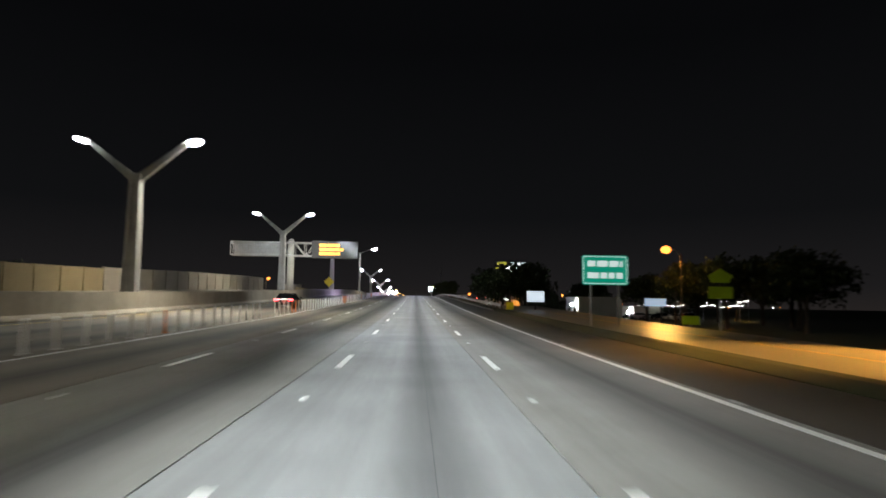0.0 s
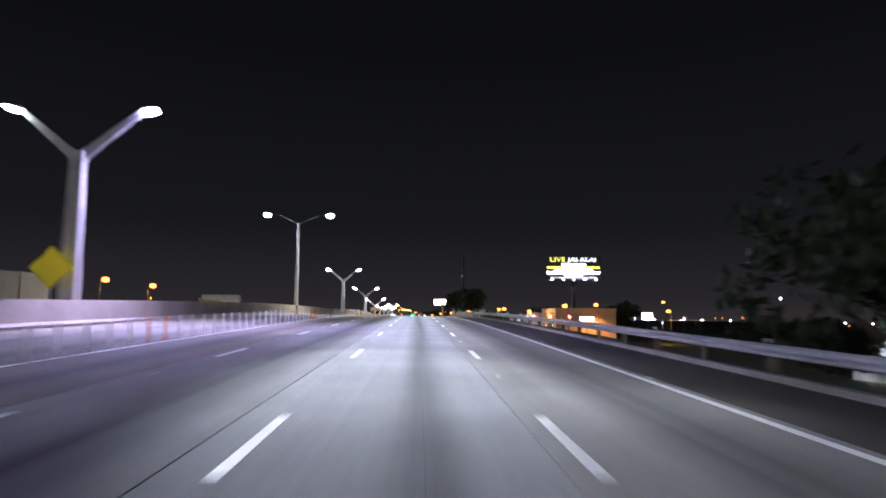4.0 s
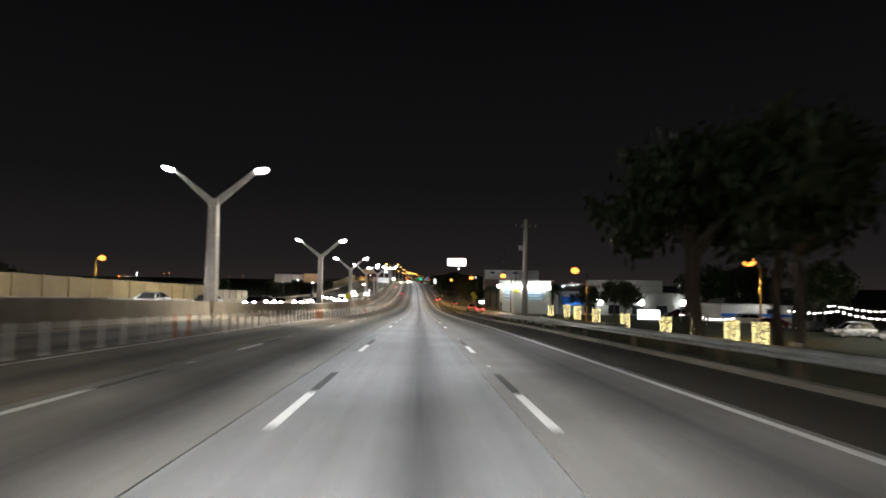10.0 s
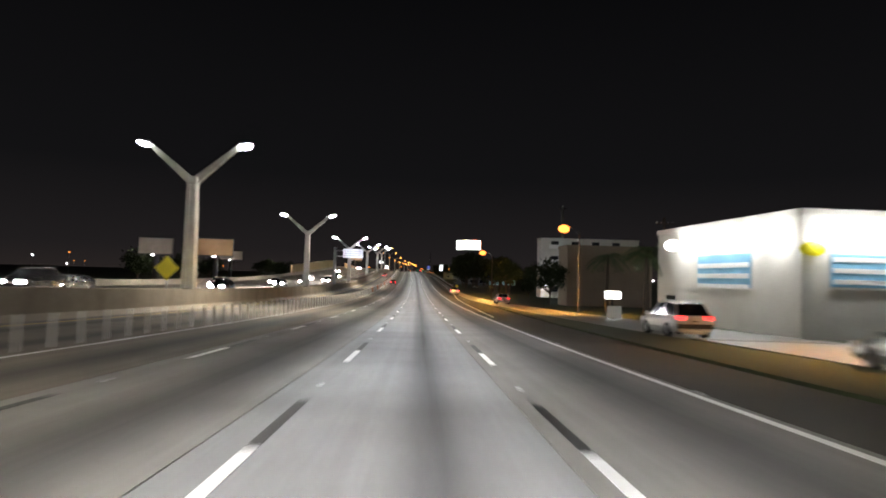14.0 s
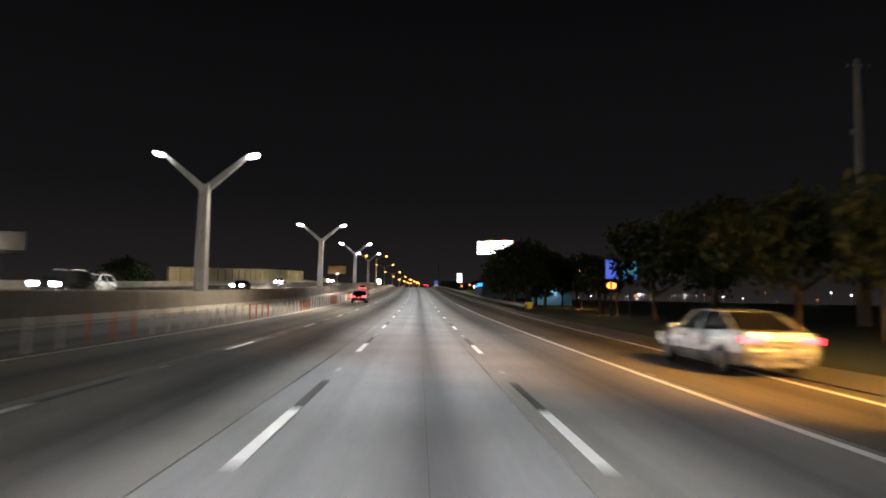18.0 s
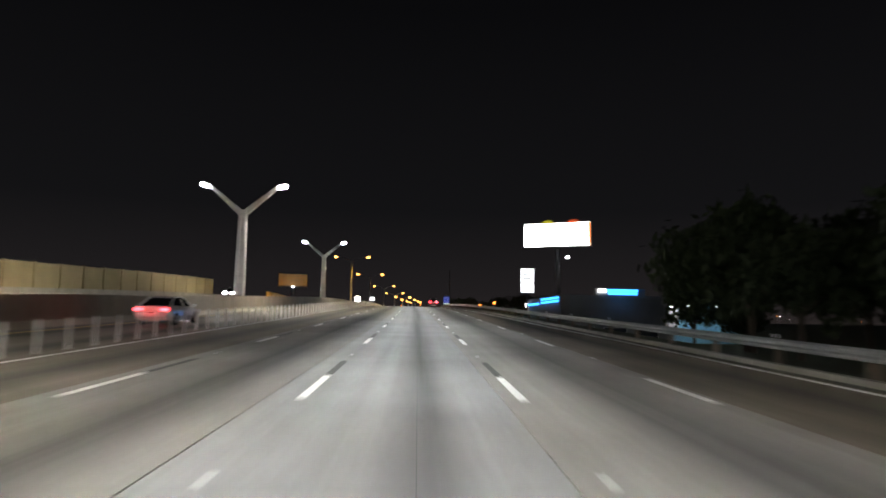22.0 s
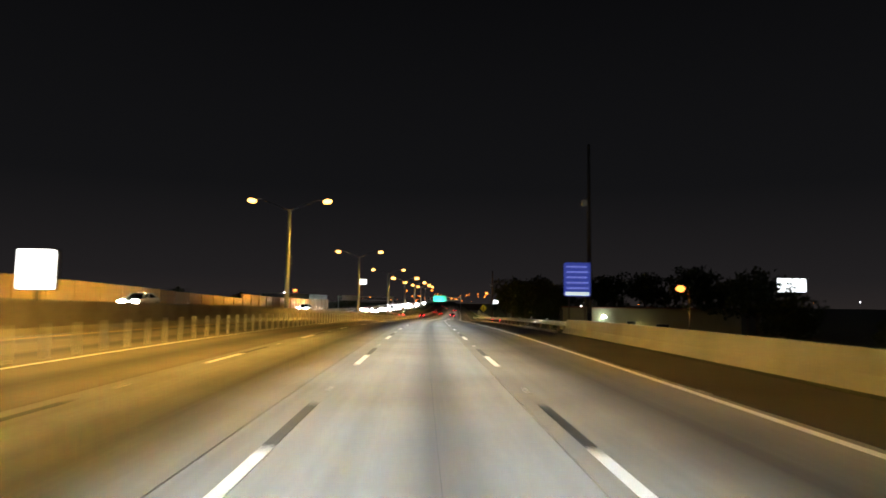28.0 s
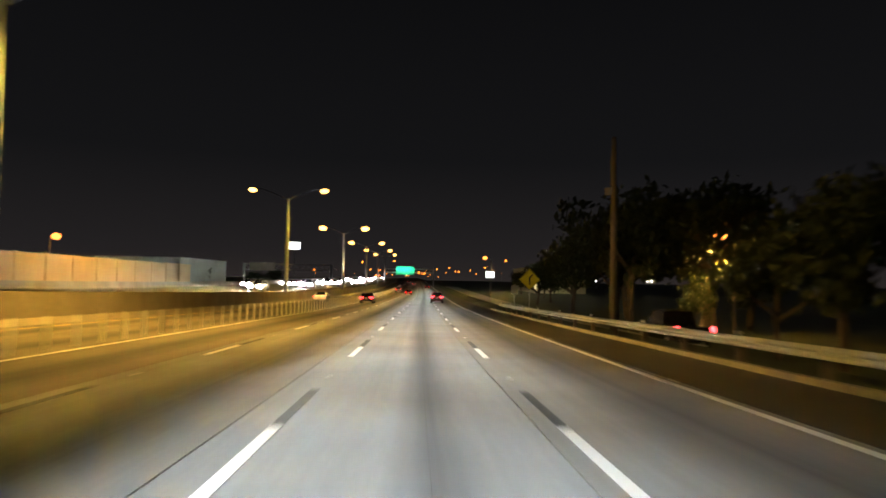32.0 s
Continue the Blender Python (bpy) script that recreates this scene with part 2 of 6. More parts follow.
M_KERB = surf("kerb_concrete", (0.31, 0.285, 0.245), (0.20, 0.185, 0.16), rough=0.8, grain=8, patch=0.7, bump=0.2)
M_WALL = surf("noise_wall", (0.38, 0.29, 0.15), (0.27, 0.205, 0.105), rough=0.85, grain=5, patch=0.25, bump=0.25)
M_WALL2 = surf("noise_wall_pale", (0.34, 0.285, 0.225), (0.25, 0.21, 0.165), rough=0.85, grain=5, patch=0.25, bump=0.25)
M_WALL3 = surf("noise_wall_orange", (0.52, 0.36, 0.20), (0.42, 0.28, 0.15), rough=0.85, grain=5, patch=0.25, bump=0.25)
M_STEEL = surf("galvanized_steel", (0.50, 0.51, 0.52), (0.36, 0.37, 0.38), rough=0.45, metal=0.7, grain=9, patch=1.5, bump=0.05)
M_ALU = surf("weathered_aluminium", (0.44, 0.43, 0.41), (0.31, 0.30, 0.285), rough=0.42, metal=0.6, grain=8, patch=1.2, bump=0.03)
M_DARK = surf("dark_metal", (0.04, 0.04, 0.042), (0.025, 0.025, 0.026), rough=0.5, metal=0.3, grain=8)
M_WOOD = surf("weathered_pole_wood", (0.16, 0.12, 0.085), (0.09, 0.07, 0.05), rough=0.85, grain=5, stretch=(6, 6, 0.6), bump=0.4)
M_CONCPOLE = surf("pole_concrete", (0.36, 0.35, 0.33), (0.27, 0.26, 0.245), rough=0.8, grain=8)
M_GREEN = surf("sign_green", (0.01, 0.30, 0.19), (0.008, 0.24, 0.15), rough=0.35, grain=10, bump=0.0)
M_YELLOW = surf("sign_yellow", (0.85, 0.75, 0.02), (0.75, 0.64, 0.02), rough=0.35, grain=10, bump=0.0)
M_LIME = surf("sign_lime", (0.62, 0.85, 0.03), (0.54, 0.75, 0.03), rough=0.35, grain=10, bump=0.0)
M_SIGNWHITE = surf("sign_white", (0.82, 0.82, 0.82), (0.74, 0.74, 0.74), rough=0.35, grain=10, bump=0.0)
M_PLASTIC = surf("white_plastic", (0.80, 0.79, 0.76), (0.60, 0.58, 0.55), rough=0.45, grain=9, patch=2, bump=0.02)
M_ORANGE = surf("orange_plastic", (0.80, 0.24, 0.05), (0.62, 0.18, 0.04), rough=0.45, grain=9, patch=2, bump=0.02)


def translucent(m, colour, share):
    """Lets light shine through thin plastic."""
    n, l = m.node_tree.nodes, m.node_tree.links
    tr, mx = n.new("ShaderNodeBsdfTranslucent"), n.new("ShaderNodeMixShader")
    tr.inputs["Color"].default_value = (*colour, 1)
    mx.inputs[0].default_value = share
    l.new(n["Principled BSDF"].outputs[0], mx.inputs[1])
    l.new(tr.outputs[0], mx.inputs[2])
    l.new(mx.outputs[0], n["Material Output"].inputs["Surface"])


translucent(M_PLASTIC, (0.9, 0.87, 0.84), 0.5)
translucent(M_ORANGE, (0.9, 0.35, 0.12), 0.5)
M_REFLECT = surf("reflector_lens", (0.85, 0.86, 0.88), (0.7, 0.7, 0.72), rough=0.15, grain=20, bump=0.0)
M_BARK = surf("bark", (0.10, 0.075, 0.055), (0.055, 0.042, 0.032), rough=0.9, grain=6, stretch=(4, 4, 0.7), bump=0.6)
M_LEAF = surf("leaves", (0.040, 0.052, 0.022), (0.024, 0.034, 0.014), rough=0.6, grain=2.0, patch=0.4, bump=0.0, vary=0.2)
M_LEAF.node_tree.nodes["Principled BSDF"].inputs["Specular IOR Level"].default_value = 0.15
M_PALM = surf("palm_leaves", (0.06, 0.10, 0.035), (0.03, 0.055, 0.02), rough=0.5, grain=2.0, patch=0.6, bump=0.0)
M_RUBBER = surf("tyre_rubber", (0.02, 0.02, 0.02), (0.03, 0.03, 0.03), rough=0.8, grain=12)
M_RIM = surf("alloy_rim", (0.45, 0.45, 0.46), (0.35, 0.35, 0.36), rough=0.3, metal=0.9, grain=6, bump=0)
M_GLASS = surf("dark_glass", (0.012, 0.013, 0.015), (0.010, 0.010, 0.012), rough=0.08, grain=3, bump=0, coat=0.5)
M_PLATE = surf("number_plate", (0.75, 0.75, 0.72), (0.65, 0.65, 0.62), rough=0.4, bump=0)
M_TRIM = surf("black_trim", (0.025, 0.025, 0.026), (0.018, 0.018, 0.018), rough=0.5, bump=0)
M_CARBLACK = surf("black_car_paint", (0.012, 0.012, 0.014), (0.010, 0.010, 0.011), rough=0.2, grain=3, bump=0, coat=1.0)
M_CARSILVER = surf("silver_car_paint", (0.52, 0.53, 0.54), (0.46, 0.47, 0.48), rough=0.28, metal=0.5, grain=3, bump=0, coat=1.0)
M_CARWHITE = surf("white_car_paint", (0.75, 0.75, 0.74), (0.70, 0.70, 0.69), rough=0.25, grain=3, bump=0, coat=1.0)
M_CARRED = surf("dark_red_car_paint", (0.16, 0.02, 0.02), (0.13, 0.016, 0.016), rough=0.25, grain=3, bump=0, coat=1.0)
G_LED = glow("led_lens", LED, 400)
G_PURPLE = glow("purple_led_lens", (0.55, 0.5, 1.0), 300)
G_SODIUM = glow("sodium_lens", (1.0, 0.43, 0.085), 7)
G_SODFAR = glow("sodium_globe", (1.0, 0.27, 0.045), 3.4)
G_SODDIST = glow("far_sodium_globe", (1.0, 0.24, 0.02), 5)
G_FAR = glow("far_white_lamp", (0.95, 0.97, 1.0), 120)
G_TAIL = glow("tail_lamp", (1.0, 0.04, 0.055), 11)
G_TAILDIM = glow("tail_lamp_dim", (1.0, 0.03, 0.03), 3.5)
G_HEAD = glow("head_lamp", (1.0, 0.97, 0.90), 900)
G_AMBER = glow("amber_led", (1.0, 0.44, 0.06), 1.7)
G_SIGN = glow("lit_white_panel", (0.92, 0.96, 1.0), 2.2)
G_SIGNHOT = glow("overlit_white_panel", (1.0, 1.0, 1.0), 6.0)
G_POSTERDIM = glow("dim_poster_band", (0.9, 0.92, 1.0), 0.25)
G_YELTEXT = glow("glowing_yellow_letters", (0.85, 0.80, 0.10), 1.3)
G_BLUE = glow("blue_neon", (0.03, 0.30, 1.0), 5.0)
G_WINDOW = glow("lit_window", (1.0, 0.85, 0.55), 1.5)


# ---------------------------------------------------------------- building helpers
def link_mesh(name, bm, material, parent=None, label="", smooth=False):
    me = bpy.data.meshes.new(name)
    bmesh.ops.recalc_face_normals(bm, faces=bm.faces[:])
    bm.to_mesh(me)
    bm.free()
    for m in material if isinstance(material, (list, tuple)) else [material]:
        me.materials.append(m)
    if smooth:
        me.polygons.foreach_set("use_smooth", [True] * len(me.polygons))
    ob = new(name, me)
    if parent:
        ob.parent = parent
    if label:
        ob["label"] = label
    return ob


def part(name, bm, material, parent, label="", smooth=False):
    return link_mesh(name, bm, material, parent, label, smooth)


def thing(name, m, label, category, group="", kind=""):
    ob = new(name)
    ob.empty_display_size = 0.2
    ob.matrix_world = m
    return tagged(ob, label, category, group, kind)


def box(bm, c, d, bevel=0.0, m=None):
    """Adds a box with the middle c and the size d, turned by m."""
    b = bmesh.new()
    bmesh.ops.create_cube(b, size=1)
    bmesh.ops.scale(b, vec=d, verts=b.verts)
    if bevel:
        bmesh.ops.bevel(b, geom=b.edges[:], offset=bevel, segments=2, affect="EDGES", profile=0.6)
    if m:
        bmesh.ops.transform(b, matrix=m, verts=b.verts)
    bmesh.ops.translate(b, vec=c, verts=b.verts)
    add(bm, b)


def add(bm, b):
    b.verts.index_update()
    vs = [bm.verts.new(v.co) for v in b.verts]
    for f in b.faces:
        try:
            q = bm.faces.new([vs[v.index] for v in f.verts])
            q.material_index = f.material_index
        except ValueError:
            pass
    b.free()


def tube(bm, path, radii, n=10, caps=True):
    """Adds a round bar along points, with a radius each."""
    pts = [Vector(p) for p in path]
    rings = []
    for i, p in enumerate(pts):
        d = (pts[min(i + 1, len(pts) - 1)] - pts[max(i - 1, 0)]).normalized()
        side = d.cross(Vector((0, 0, 1)))
        side = side.normalized() if side.length > 0.05 else Vector((1, 0, 0))
        up = side.cross(d)
        r = radii[i] if isinstance(radii, (list, tuple)) else radii
        rings.append([bm.verts.new(p + side * r * math.cos(2 * math.pi * k / n) + up * r * math.sin(2 * math.pi * k / n)) for k in range(n)])
    for a, b in zip(rings, rings[1:]):
        for k in range(n):
            bm.faces.new((a[k], a[(k + 1) % n], b[(k + 1) % n], b[k]))
    if caps:
        bm.faces.new(rings[0][::-1])
        bm.faces.new(rings[-1])


def loft(bm, rings, caps=True):
    vs = [[bm.verts.new(p) for p in r] for r in rings]
    n = len(vs[0])
    for a, b in zip(vs, vs[1:]):
        for k in range(n):
            bm.faces.new((a[k], a[(k + 1) % n], b[(k + 1) % n], b[k]))
    if caps:
        bm.faces.new(vs[0][::-1])
        bm.faces.new(vs[-1])


def one(f, *a, **k):
    bm = bmesh.new()
    f(bm, *a, **k)
    return bm


def slab(name, s0, s1, us, hs, material, parent=None, label="", step=5.0, thick=0.25, uv=False, closed=True):
    """Sweeps a cross-section along the road. us and hs: numbers, or functions of s."""
    n = max(2, int(round((s1 - s0) / step)) + 1)
    bm = bmesh.new()
    lay = bm.loops.layers.uv.new("lane") if uv else None
    rows, val = [], []
    for i in range(n):
        s = s0 + (s1 - s0) * i / (n - 1)
        U = [u(s) if callable(u) else u for u in us]
        Hh = [h(s) if callable(h) else h for h in hs]
        top = [(u, h) for u, h in zip(U, Hh)]
        ring = top + ([(u, h - thick) for u, h in reversed(top)] if thick else [])
        rows.append([bm.verts.new(P(s, u, h)) for u, h in ring])
        val.append([(u, s) for u, h in ring])
    k = len(rows[0])
    for i in range(n - 1):
        for j in range(k if thick else k - 1):
            q = ((i, j), (i, (j + 1) % k), (i + 1, (j + 1) % k), (i + 1, j))
            f = bm.faces.new([rows[a][b] for a, b in q])
            if uv:
                for lp, (a, b) in zip(f.loops, q):
                    lp[lay].uv = val[a][b]
    if thick:
        bm.faces.new(rows[0][::-1])
        bm.faces.new(rows[-1])
    return link_mesh(name, bm, material, parent, label)


def setting(name, label, category):
    ob = new(name)
    ob.empty_display_size = 0.2
    return tagged(ob, label, category, kind="structure")


# ---------------------------------------------------------------- ground
def ground():
    us = [-2600, -900, -400, -200, -120, -80, -62, -57, -54, -51, -48.6, -47, 9.3, 10.5, 12, 14, 16, 17.5, 22, 30, 45, 70, 120, 200, 400, 900, 2600]
    ss = [-60 + 12 * i for i in range(131)] + [1700, 2200, 3000, 4200]
    verts, faces = [], []
    for s in ss:
        for u in us:
            h = gh(s, u)
            if -47 <= u <= 9.3:
                h = -0.9
            verts.append(P(s, u, h))
    w = len(us)
    for i in range(len(ss) - 1):
        for j in range(w - 1):
            a = i * w + j
            faces.append((a, a + 1, a + w + 1, a + w))
    me = bpy.data.meshes.new("ground")
    me.from_pydata(verts, [], faces)
    me.materials.append(M_GRASS)
    return tagged(new("ground", me), "dark mown grass and bare verge beside the motorway", "ground", kind="structure")


ground()

# ---------------------------------------------------------------- motorway pavement
road = setting("road", "pale grey concrete motorway with oil-darkened lanes", "road")
END = 1480


def aux(s):
    """Outer edge of the lane that joins from the right between 470 and 790."""
    return float(np.interp(s, [-60, 430, 500, 530, 560, 615, 690, 705, 740, 767, 793, 815, 2000], [4.85, 4.85, 6.2, 6.6, 7.8, 8.7, 8.4, 8.0, 7.5, 6.6, 5.7, 4.95, 4.95]))


def edge(s):
    return aux(s) + float(np.interp(s, [-60, 520, 560, 690, 760, 830, 2000], [3.0, 3.0, 1.1, 0.9, 1.6, 3.0, 3.0]))


# Lane colours step down away from the driven lane, as headlight light would.
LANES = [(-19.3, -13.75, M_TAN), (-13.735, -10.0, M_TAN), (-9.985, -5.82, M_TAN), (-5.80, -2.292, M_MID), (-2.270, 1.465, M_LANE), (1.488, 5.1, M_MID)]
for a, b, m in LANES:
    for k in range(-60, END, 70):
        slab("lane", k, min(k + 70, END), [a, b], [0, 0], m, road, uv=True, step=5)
for k in range(-60, END, 70):
    slab("shoulder", k, min(k + 70, END), [5.14, lambda s: max(edge(s), 5.3)], [-0.004, -0.03], M_SHOULDER, road, step=5)
for k in range(480, 815, 67):
    slab("joining_lane", k, min(k + 67, 815), [5.115, lambda s: max(aux(s) + 0.25, 5.2)], [0.0, -0.004], M_TAN, road, uv=True, step=5)
slab("sealed_joint", -60, END, [-19.4, 5.2], [-0.03, -0.03], M_JOINT, road, step=10, thick=0.3)
slab("centre_crack", 505, 1010, [0.10, 0.108], [0.002, 0.002], M_JOINT, road, step=5, thick=0.01)
slab("centre_crack", -30, 190, [0.16, 0.166], [0.002, 0.002], M_JOINT, road, step=5, thick=0.01)

def med(s):
    """The near face of the median barrier."""
    return float(np.interp(s, [-60, 160, 260, 400, 520, 760, 1000, 2000], [-19.2, -19.0, -18.0, -17.2, -16.9, -16.4, -17.0, -17.0]))


# dark tyre marks in the lane
for s0, s1, u0, u1 in ((278, 293.8, 0.60, 0.46), (284, 299, -0.75, -0.62), (350, 372, 0.55, 0.48), (392, 415, 0.62, 0.50), (636, 662, 0.42, 0.50)):
    slab("tyre_mark", s0, s1, [lambda s, a=s0, b=s1, c=u0, d=u1: c + (d - c) * (s - a) / (b - a), lambda s, a=s0, b=s1, c=u0, d=u1: c + 0.14 + (d - c) * (s - a) / (b - a)], [0.002, 0.002], M_MARK, road, step=4, thick=0.004)

# painted lines
paint = setting("trim_lane_marking", "white thermoplastic lane lines with black contrast dashes", "lane marking")
slab("edge_line", -60, 622, [4.78, 4.93], [0.008, 0.008], M_WHITE, paint, step=5, thick=0.006)
slab("edge_line", 812, END, [4.78, 4.93], [0.008, 0.008], M_WHITE, paint, step=5, thick=0.006)
slab("edge_line", 470, 815, [lambda s: aux(s) - 0.08, lambda s: aux(s) + 0.08], [0.008, 0.008], M_WHITE, paint, step=5, thick=0.006)
slab("edge_line", -60, END, [-9.26, -9.15], [0.008, 0.008], M_WHITE, paint, step=5, thick=0.006)
slab("edge_line", -60, END, [lambda s: med(s) + 1.1, lambda s: med(s) + 1.25], [0.008, 0.008], M_YEL_PAINT, paint, step=5, thick=0.006)

PHASE_A = [(-60, 6.6), (56, 6.9), (129, 7.5), (251, 7.6), (330, 7.2)]
PHASE_B = [(330, 3.0), (382, 3.6), (404, 3.2), (440, 2.6), (470, 3.6), (529, 4.9), (553, 5.0), (616, 7.0), (679, 8.8), (741, 10.3), (767, 11.2), (805, 12.4), (892, 14.2), (916, 14.2), (976, 13.6), (1500, 13.6)]


def dash_ends():
    """Far end of each white dash along the road."""
    out = []
    for lo, hi, ph in ((-60, 328, PHASE_A), (332, 1300, PHASE_B)):
        for k in range(-8, 110):
            s = 12.192 * k
            s += float(np.interp(s, [a for a, b in ph], [b for a, b in ph])) - 1.4
            if lo < s < hi:
                out.append(s)
    return out


def flat_mesh(name, w, ln, th, material, bevel=0.004):
    bm = bmesh.new()
    box(bm, (0, -ln / 2, th / 2), (w, ln, th), bevel)
    me = bpy.data.meshes.new(name)
    bm.to_mesh(me)
    bm.free()
    me.materials.append(material)
    return me


ME_DASH = flat_mesh("dash", 0.15, 3.05, 0.006, M_WHITE, 0.002)
ME_CONTRAST = flat_mesh("contrast_dash", 0.15, 3.05, 0.006, M_BLACK, 0.002)
ME_STUD = flat_mesh("road_stud", 0.10, 0.10, 0.022, M_REFLECT, 0.006)


def piece(name, me, m, parent):
    ob = new(name, me)
    ob.parent = parent
    ob.matrix_world = m
    return ob


for s in dash_ends():
    for u in (-5.42, -1.72, 1.80):
        piece("dash", ME_DASH, on_road(s, u, 0.002), paint)
        if s > 245:
            piece("contrast_dash", ME_CONTRAST, on_road(s + 3.1, u, 0.002), paint)
        piece("road_stud", ME_STUD, on_road(s + 4.9, u, 0.0), paint)
    if s < 1000:
        piece("road_stud", ME_STUD, on_road(s + 4.9, 5.06, 0.0), paint)
    if 622 < s < 790:
        piece("dash", ME_DASH, on_road(s, 4.9, 0.006), paint)

# far carriageway
def lift(s):
    """How much higher the far carriageway lies."""
    return float(np.interp(s, [-60, 250, 400, 1000, 1150, 1300], [0.0, 0.2, 0.95, 1.1, 2.0, 2.4]))


def lifted(d):
    return lambda s: lift(s) + d


opposite = setting("road_far_carriageway", "concrete carriageway for oncoming traffic beyond the median", "road")
for k in range(-60, END, 140):
    slab("lane", k, min(k + 140, END), [-44.0, -38, -32, -26, -19.0], [lifted(-0.02), lifted(0), lifted(0), lifted(0), lifted(0)], M_TAN, opposite, uv=True, step=10)
for u in (-24.2, -27.9, -31.6, -35.3):
    for k in range(0, 1100, 37):
        piece("dash", ME_DASH, on_road(k, u, lift(k) + 0.004), opposite)

# ---------------------------------------------------------------- barriers, parapets, walls
median = setting("wall_median_barrier", "tall grey concrete median barrier with dirt streaks", "barrier")


BAR = [(0.0, 0.0), (-0.07, 0.09), (-0.25, 0.30), (-0.31, 1.46), (-0.61, 1.46), (-0.67, 0.30), (-0.85, 0.09), (-0.92, 0.0)]


def shifted(d):
    return lambda s: med(s) + d


for k in range(-60, END, 30):
    e = min(k + 29.985, END)
    for back in (0.0, -2.35):
        slab("barrier_panel", k, e, [shifted(a + back) for a, b in BAR], [b for a, b in BAR], M_BARRIER, median, step=10, thick=0)
slab("median_fill", -60, END, [shifted(-2.4), shifted(-0.85)], [0.12, 0.12], M_SHOULDER, median, step=10, thick=0.3)

far_wall = setting("wall_far_side", "concrete edge barrier of the far carriageway", "barrier")
for k in range(-60, END, 60):
    slab("barrier_panel", k, min(k + 59.98, END), [-44.0, -44.2, -44.3, -44.6, -44.7], [lifted(0), lifted(0.3), lifted(0.95), lifted(0.95), -0.3], M_BARRIER, far_wall, step=12, thick=0)


def noise_wall(s0, s1, h0, h1, material, label, u=-47.0):
    w = setting("wall_noise_barrier", label, "noise wall")
    n = max(1, int(round((s1 - s0) / 6.1)))
    for i in range(n):
        a, b = s0 + (s1 - s0) * i / n, s0 + (s1 - s0) * (i + 1) / n
        top = h0 + (h1 - h0) * i / max(n - 1, 1) + random.uniform(-0.02, 0.02)
        slab("wall_panel", a + 0.1, b - 0.1, [u, u + 0.0, u - 0.16, u - 0.16], [-1.0, top, top, -1.0], material, w, step=6, thick=0)
        bm = bmesh.new()
        box(bm, (0, 0, top / 2 - 0.45), (0.42, 0.34, top + 1.1), 0.02)
        q = part("wall_post", bm, material, w)
        q.matrix_world = at(a, u - 0.08, 0)
        if i % 2 == 0:
            slab("coping", a, min(s0 + (s1 - s0) * (i + 2) / n, s1), [u + 0.05, u + 0.05, u - 0.21, u - 0.21], [top - 0.12, top + 0.03, top + 0.03, top - 0.12], material, w, step=6, thick=0)


noise_wall(-50, 100, 4.3, 4.3, M_WALL, "ochre concrete noise wall panels above the far carriageway")
noise_wall(100, 204, 4.5, 4.8, M_WALL2, "pale concrete noise wall panels above the far carriageway")
noise_wall(262, 352, 3.6, 4.2, M_WALL, "ochre concrete noise wall panels above the far carriageway")
noise_wall(352, 450, 4.3, 4.9, M_WALL, "yellow-ochre concrete noise wall with stains")
noise_wall(452, 480, 4.0, 4.0, M_WALL2, "dim concrete noise wall panels")
noise_wall(667, 820, 4.6, 5.6, M_WALL, "yellow-beige concrete noise wall panels")
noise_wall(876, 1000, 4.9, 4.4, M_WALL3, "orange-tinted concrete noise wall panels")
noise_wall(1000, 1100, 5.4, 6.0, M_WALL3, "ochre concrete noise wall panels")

# express lane delineators
def delineator_mesh():
    bm = bmesh.new()
    tube(bm, [(0, 0, 0), (0, 0, 0.03)], [0.10, 0.10], 10)
    tube(bm, [(0, 0, 0.03), (0, 0, 0.10), (0, 0, 0.86), (0, 0, 0.90)], [0.055, 0.040, 0.040, 0.028], 8)
    me = bpy.data.meshes.new("delineator")
    bm.to_mesh(me)
    bm.free()
    me.materials.append(M_PLASTIC)
    me.polygons.foreach_set("use_smooth", [True] * len(me.polygons))
    return me


ME_TUBE = delineator_mesh()
ME_TUBE_O = ME_TUBE.copy()
ME_TUBE_O.materials.clear()
ME_TUBE_O.materials.append(M_ORANGE)
tubes = setting("trim_express_lane_delineators", "row of white and orange flexible lane delineator posts", "delineator")
def delineator_step(i):
    """Every post has its place along the line; some are missing."""
    return -20 + i * 1.525


GONE = {41, 42, 95, 96, 97, 140, 203, 204, 270}
for i in range(300):
    if i in GONE:
        continue
    s = delineator_step(i)
    piece("delineator_post", ME_TUBE_O if (i % 60) in (11, 12, 13, 30, 47, 48) else ME_TUBE, at(s, -9.72 + random.uniform(-0.03, 0.03), 0, random.uniform(-4, 4)) @ pose(0, 0, 0, random.uniform(-3, 3), random.uniform(-3, 3), 0), tubes)
rest, rest_o = bmesh.new(), bmesh.new()
for i in range(300, 850):
    s = delineator_step(i)
    tube(rest_o if (i % 23) in (3, 4, 5, 6, 14, 15, 16) and 380 < i < 460 else rest, [P(s, -9.72), P(s + random.uniform(-.03, .03), -9.72 + random.uniform(-.03, .03), 0.9)], 0.042, 6)
tagged(part("far_delineator_posts", rest, M_PLASTIC, tubes), kind="stuff")
tagged(part("orange_delineator_posts", rest_o, M_ORANGE, tubes, "orange flexible posts"), kind="stuff")


# right-hand edge: guard rail, parapet, kerb
def rail_u(s):
    return edge(s) + 0.75


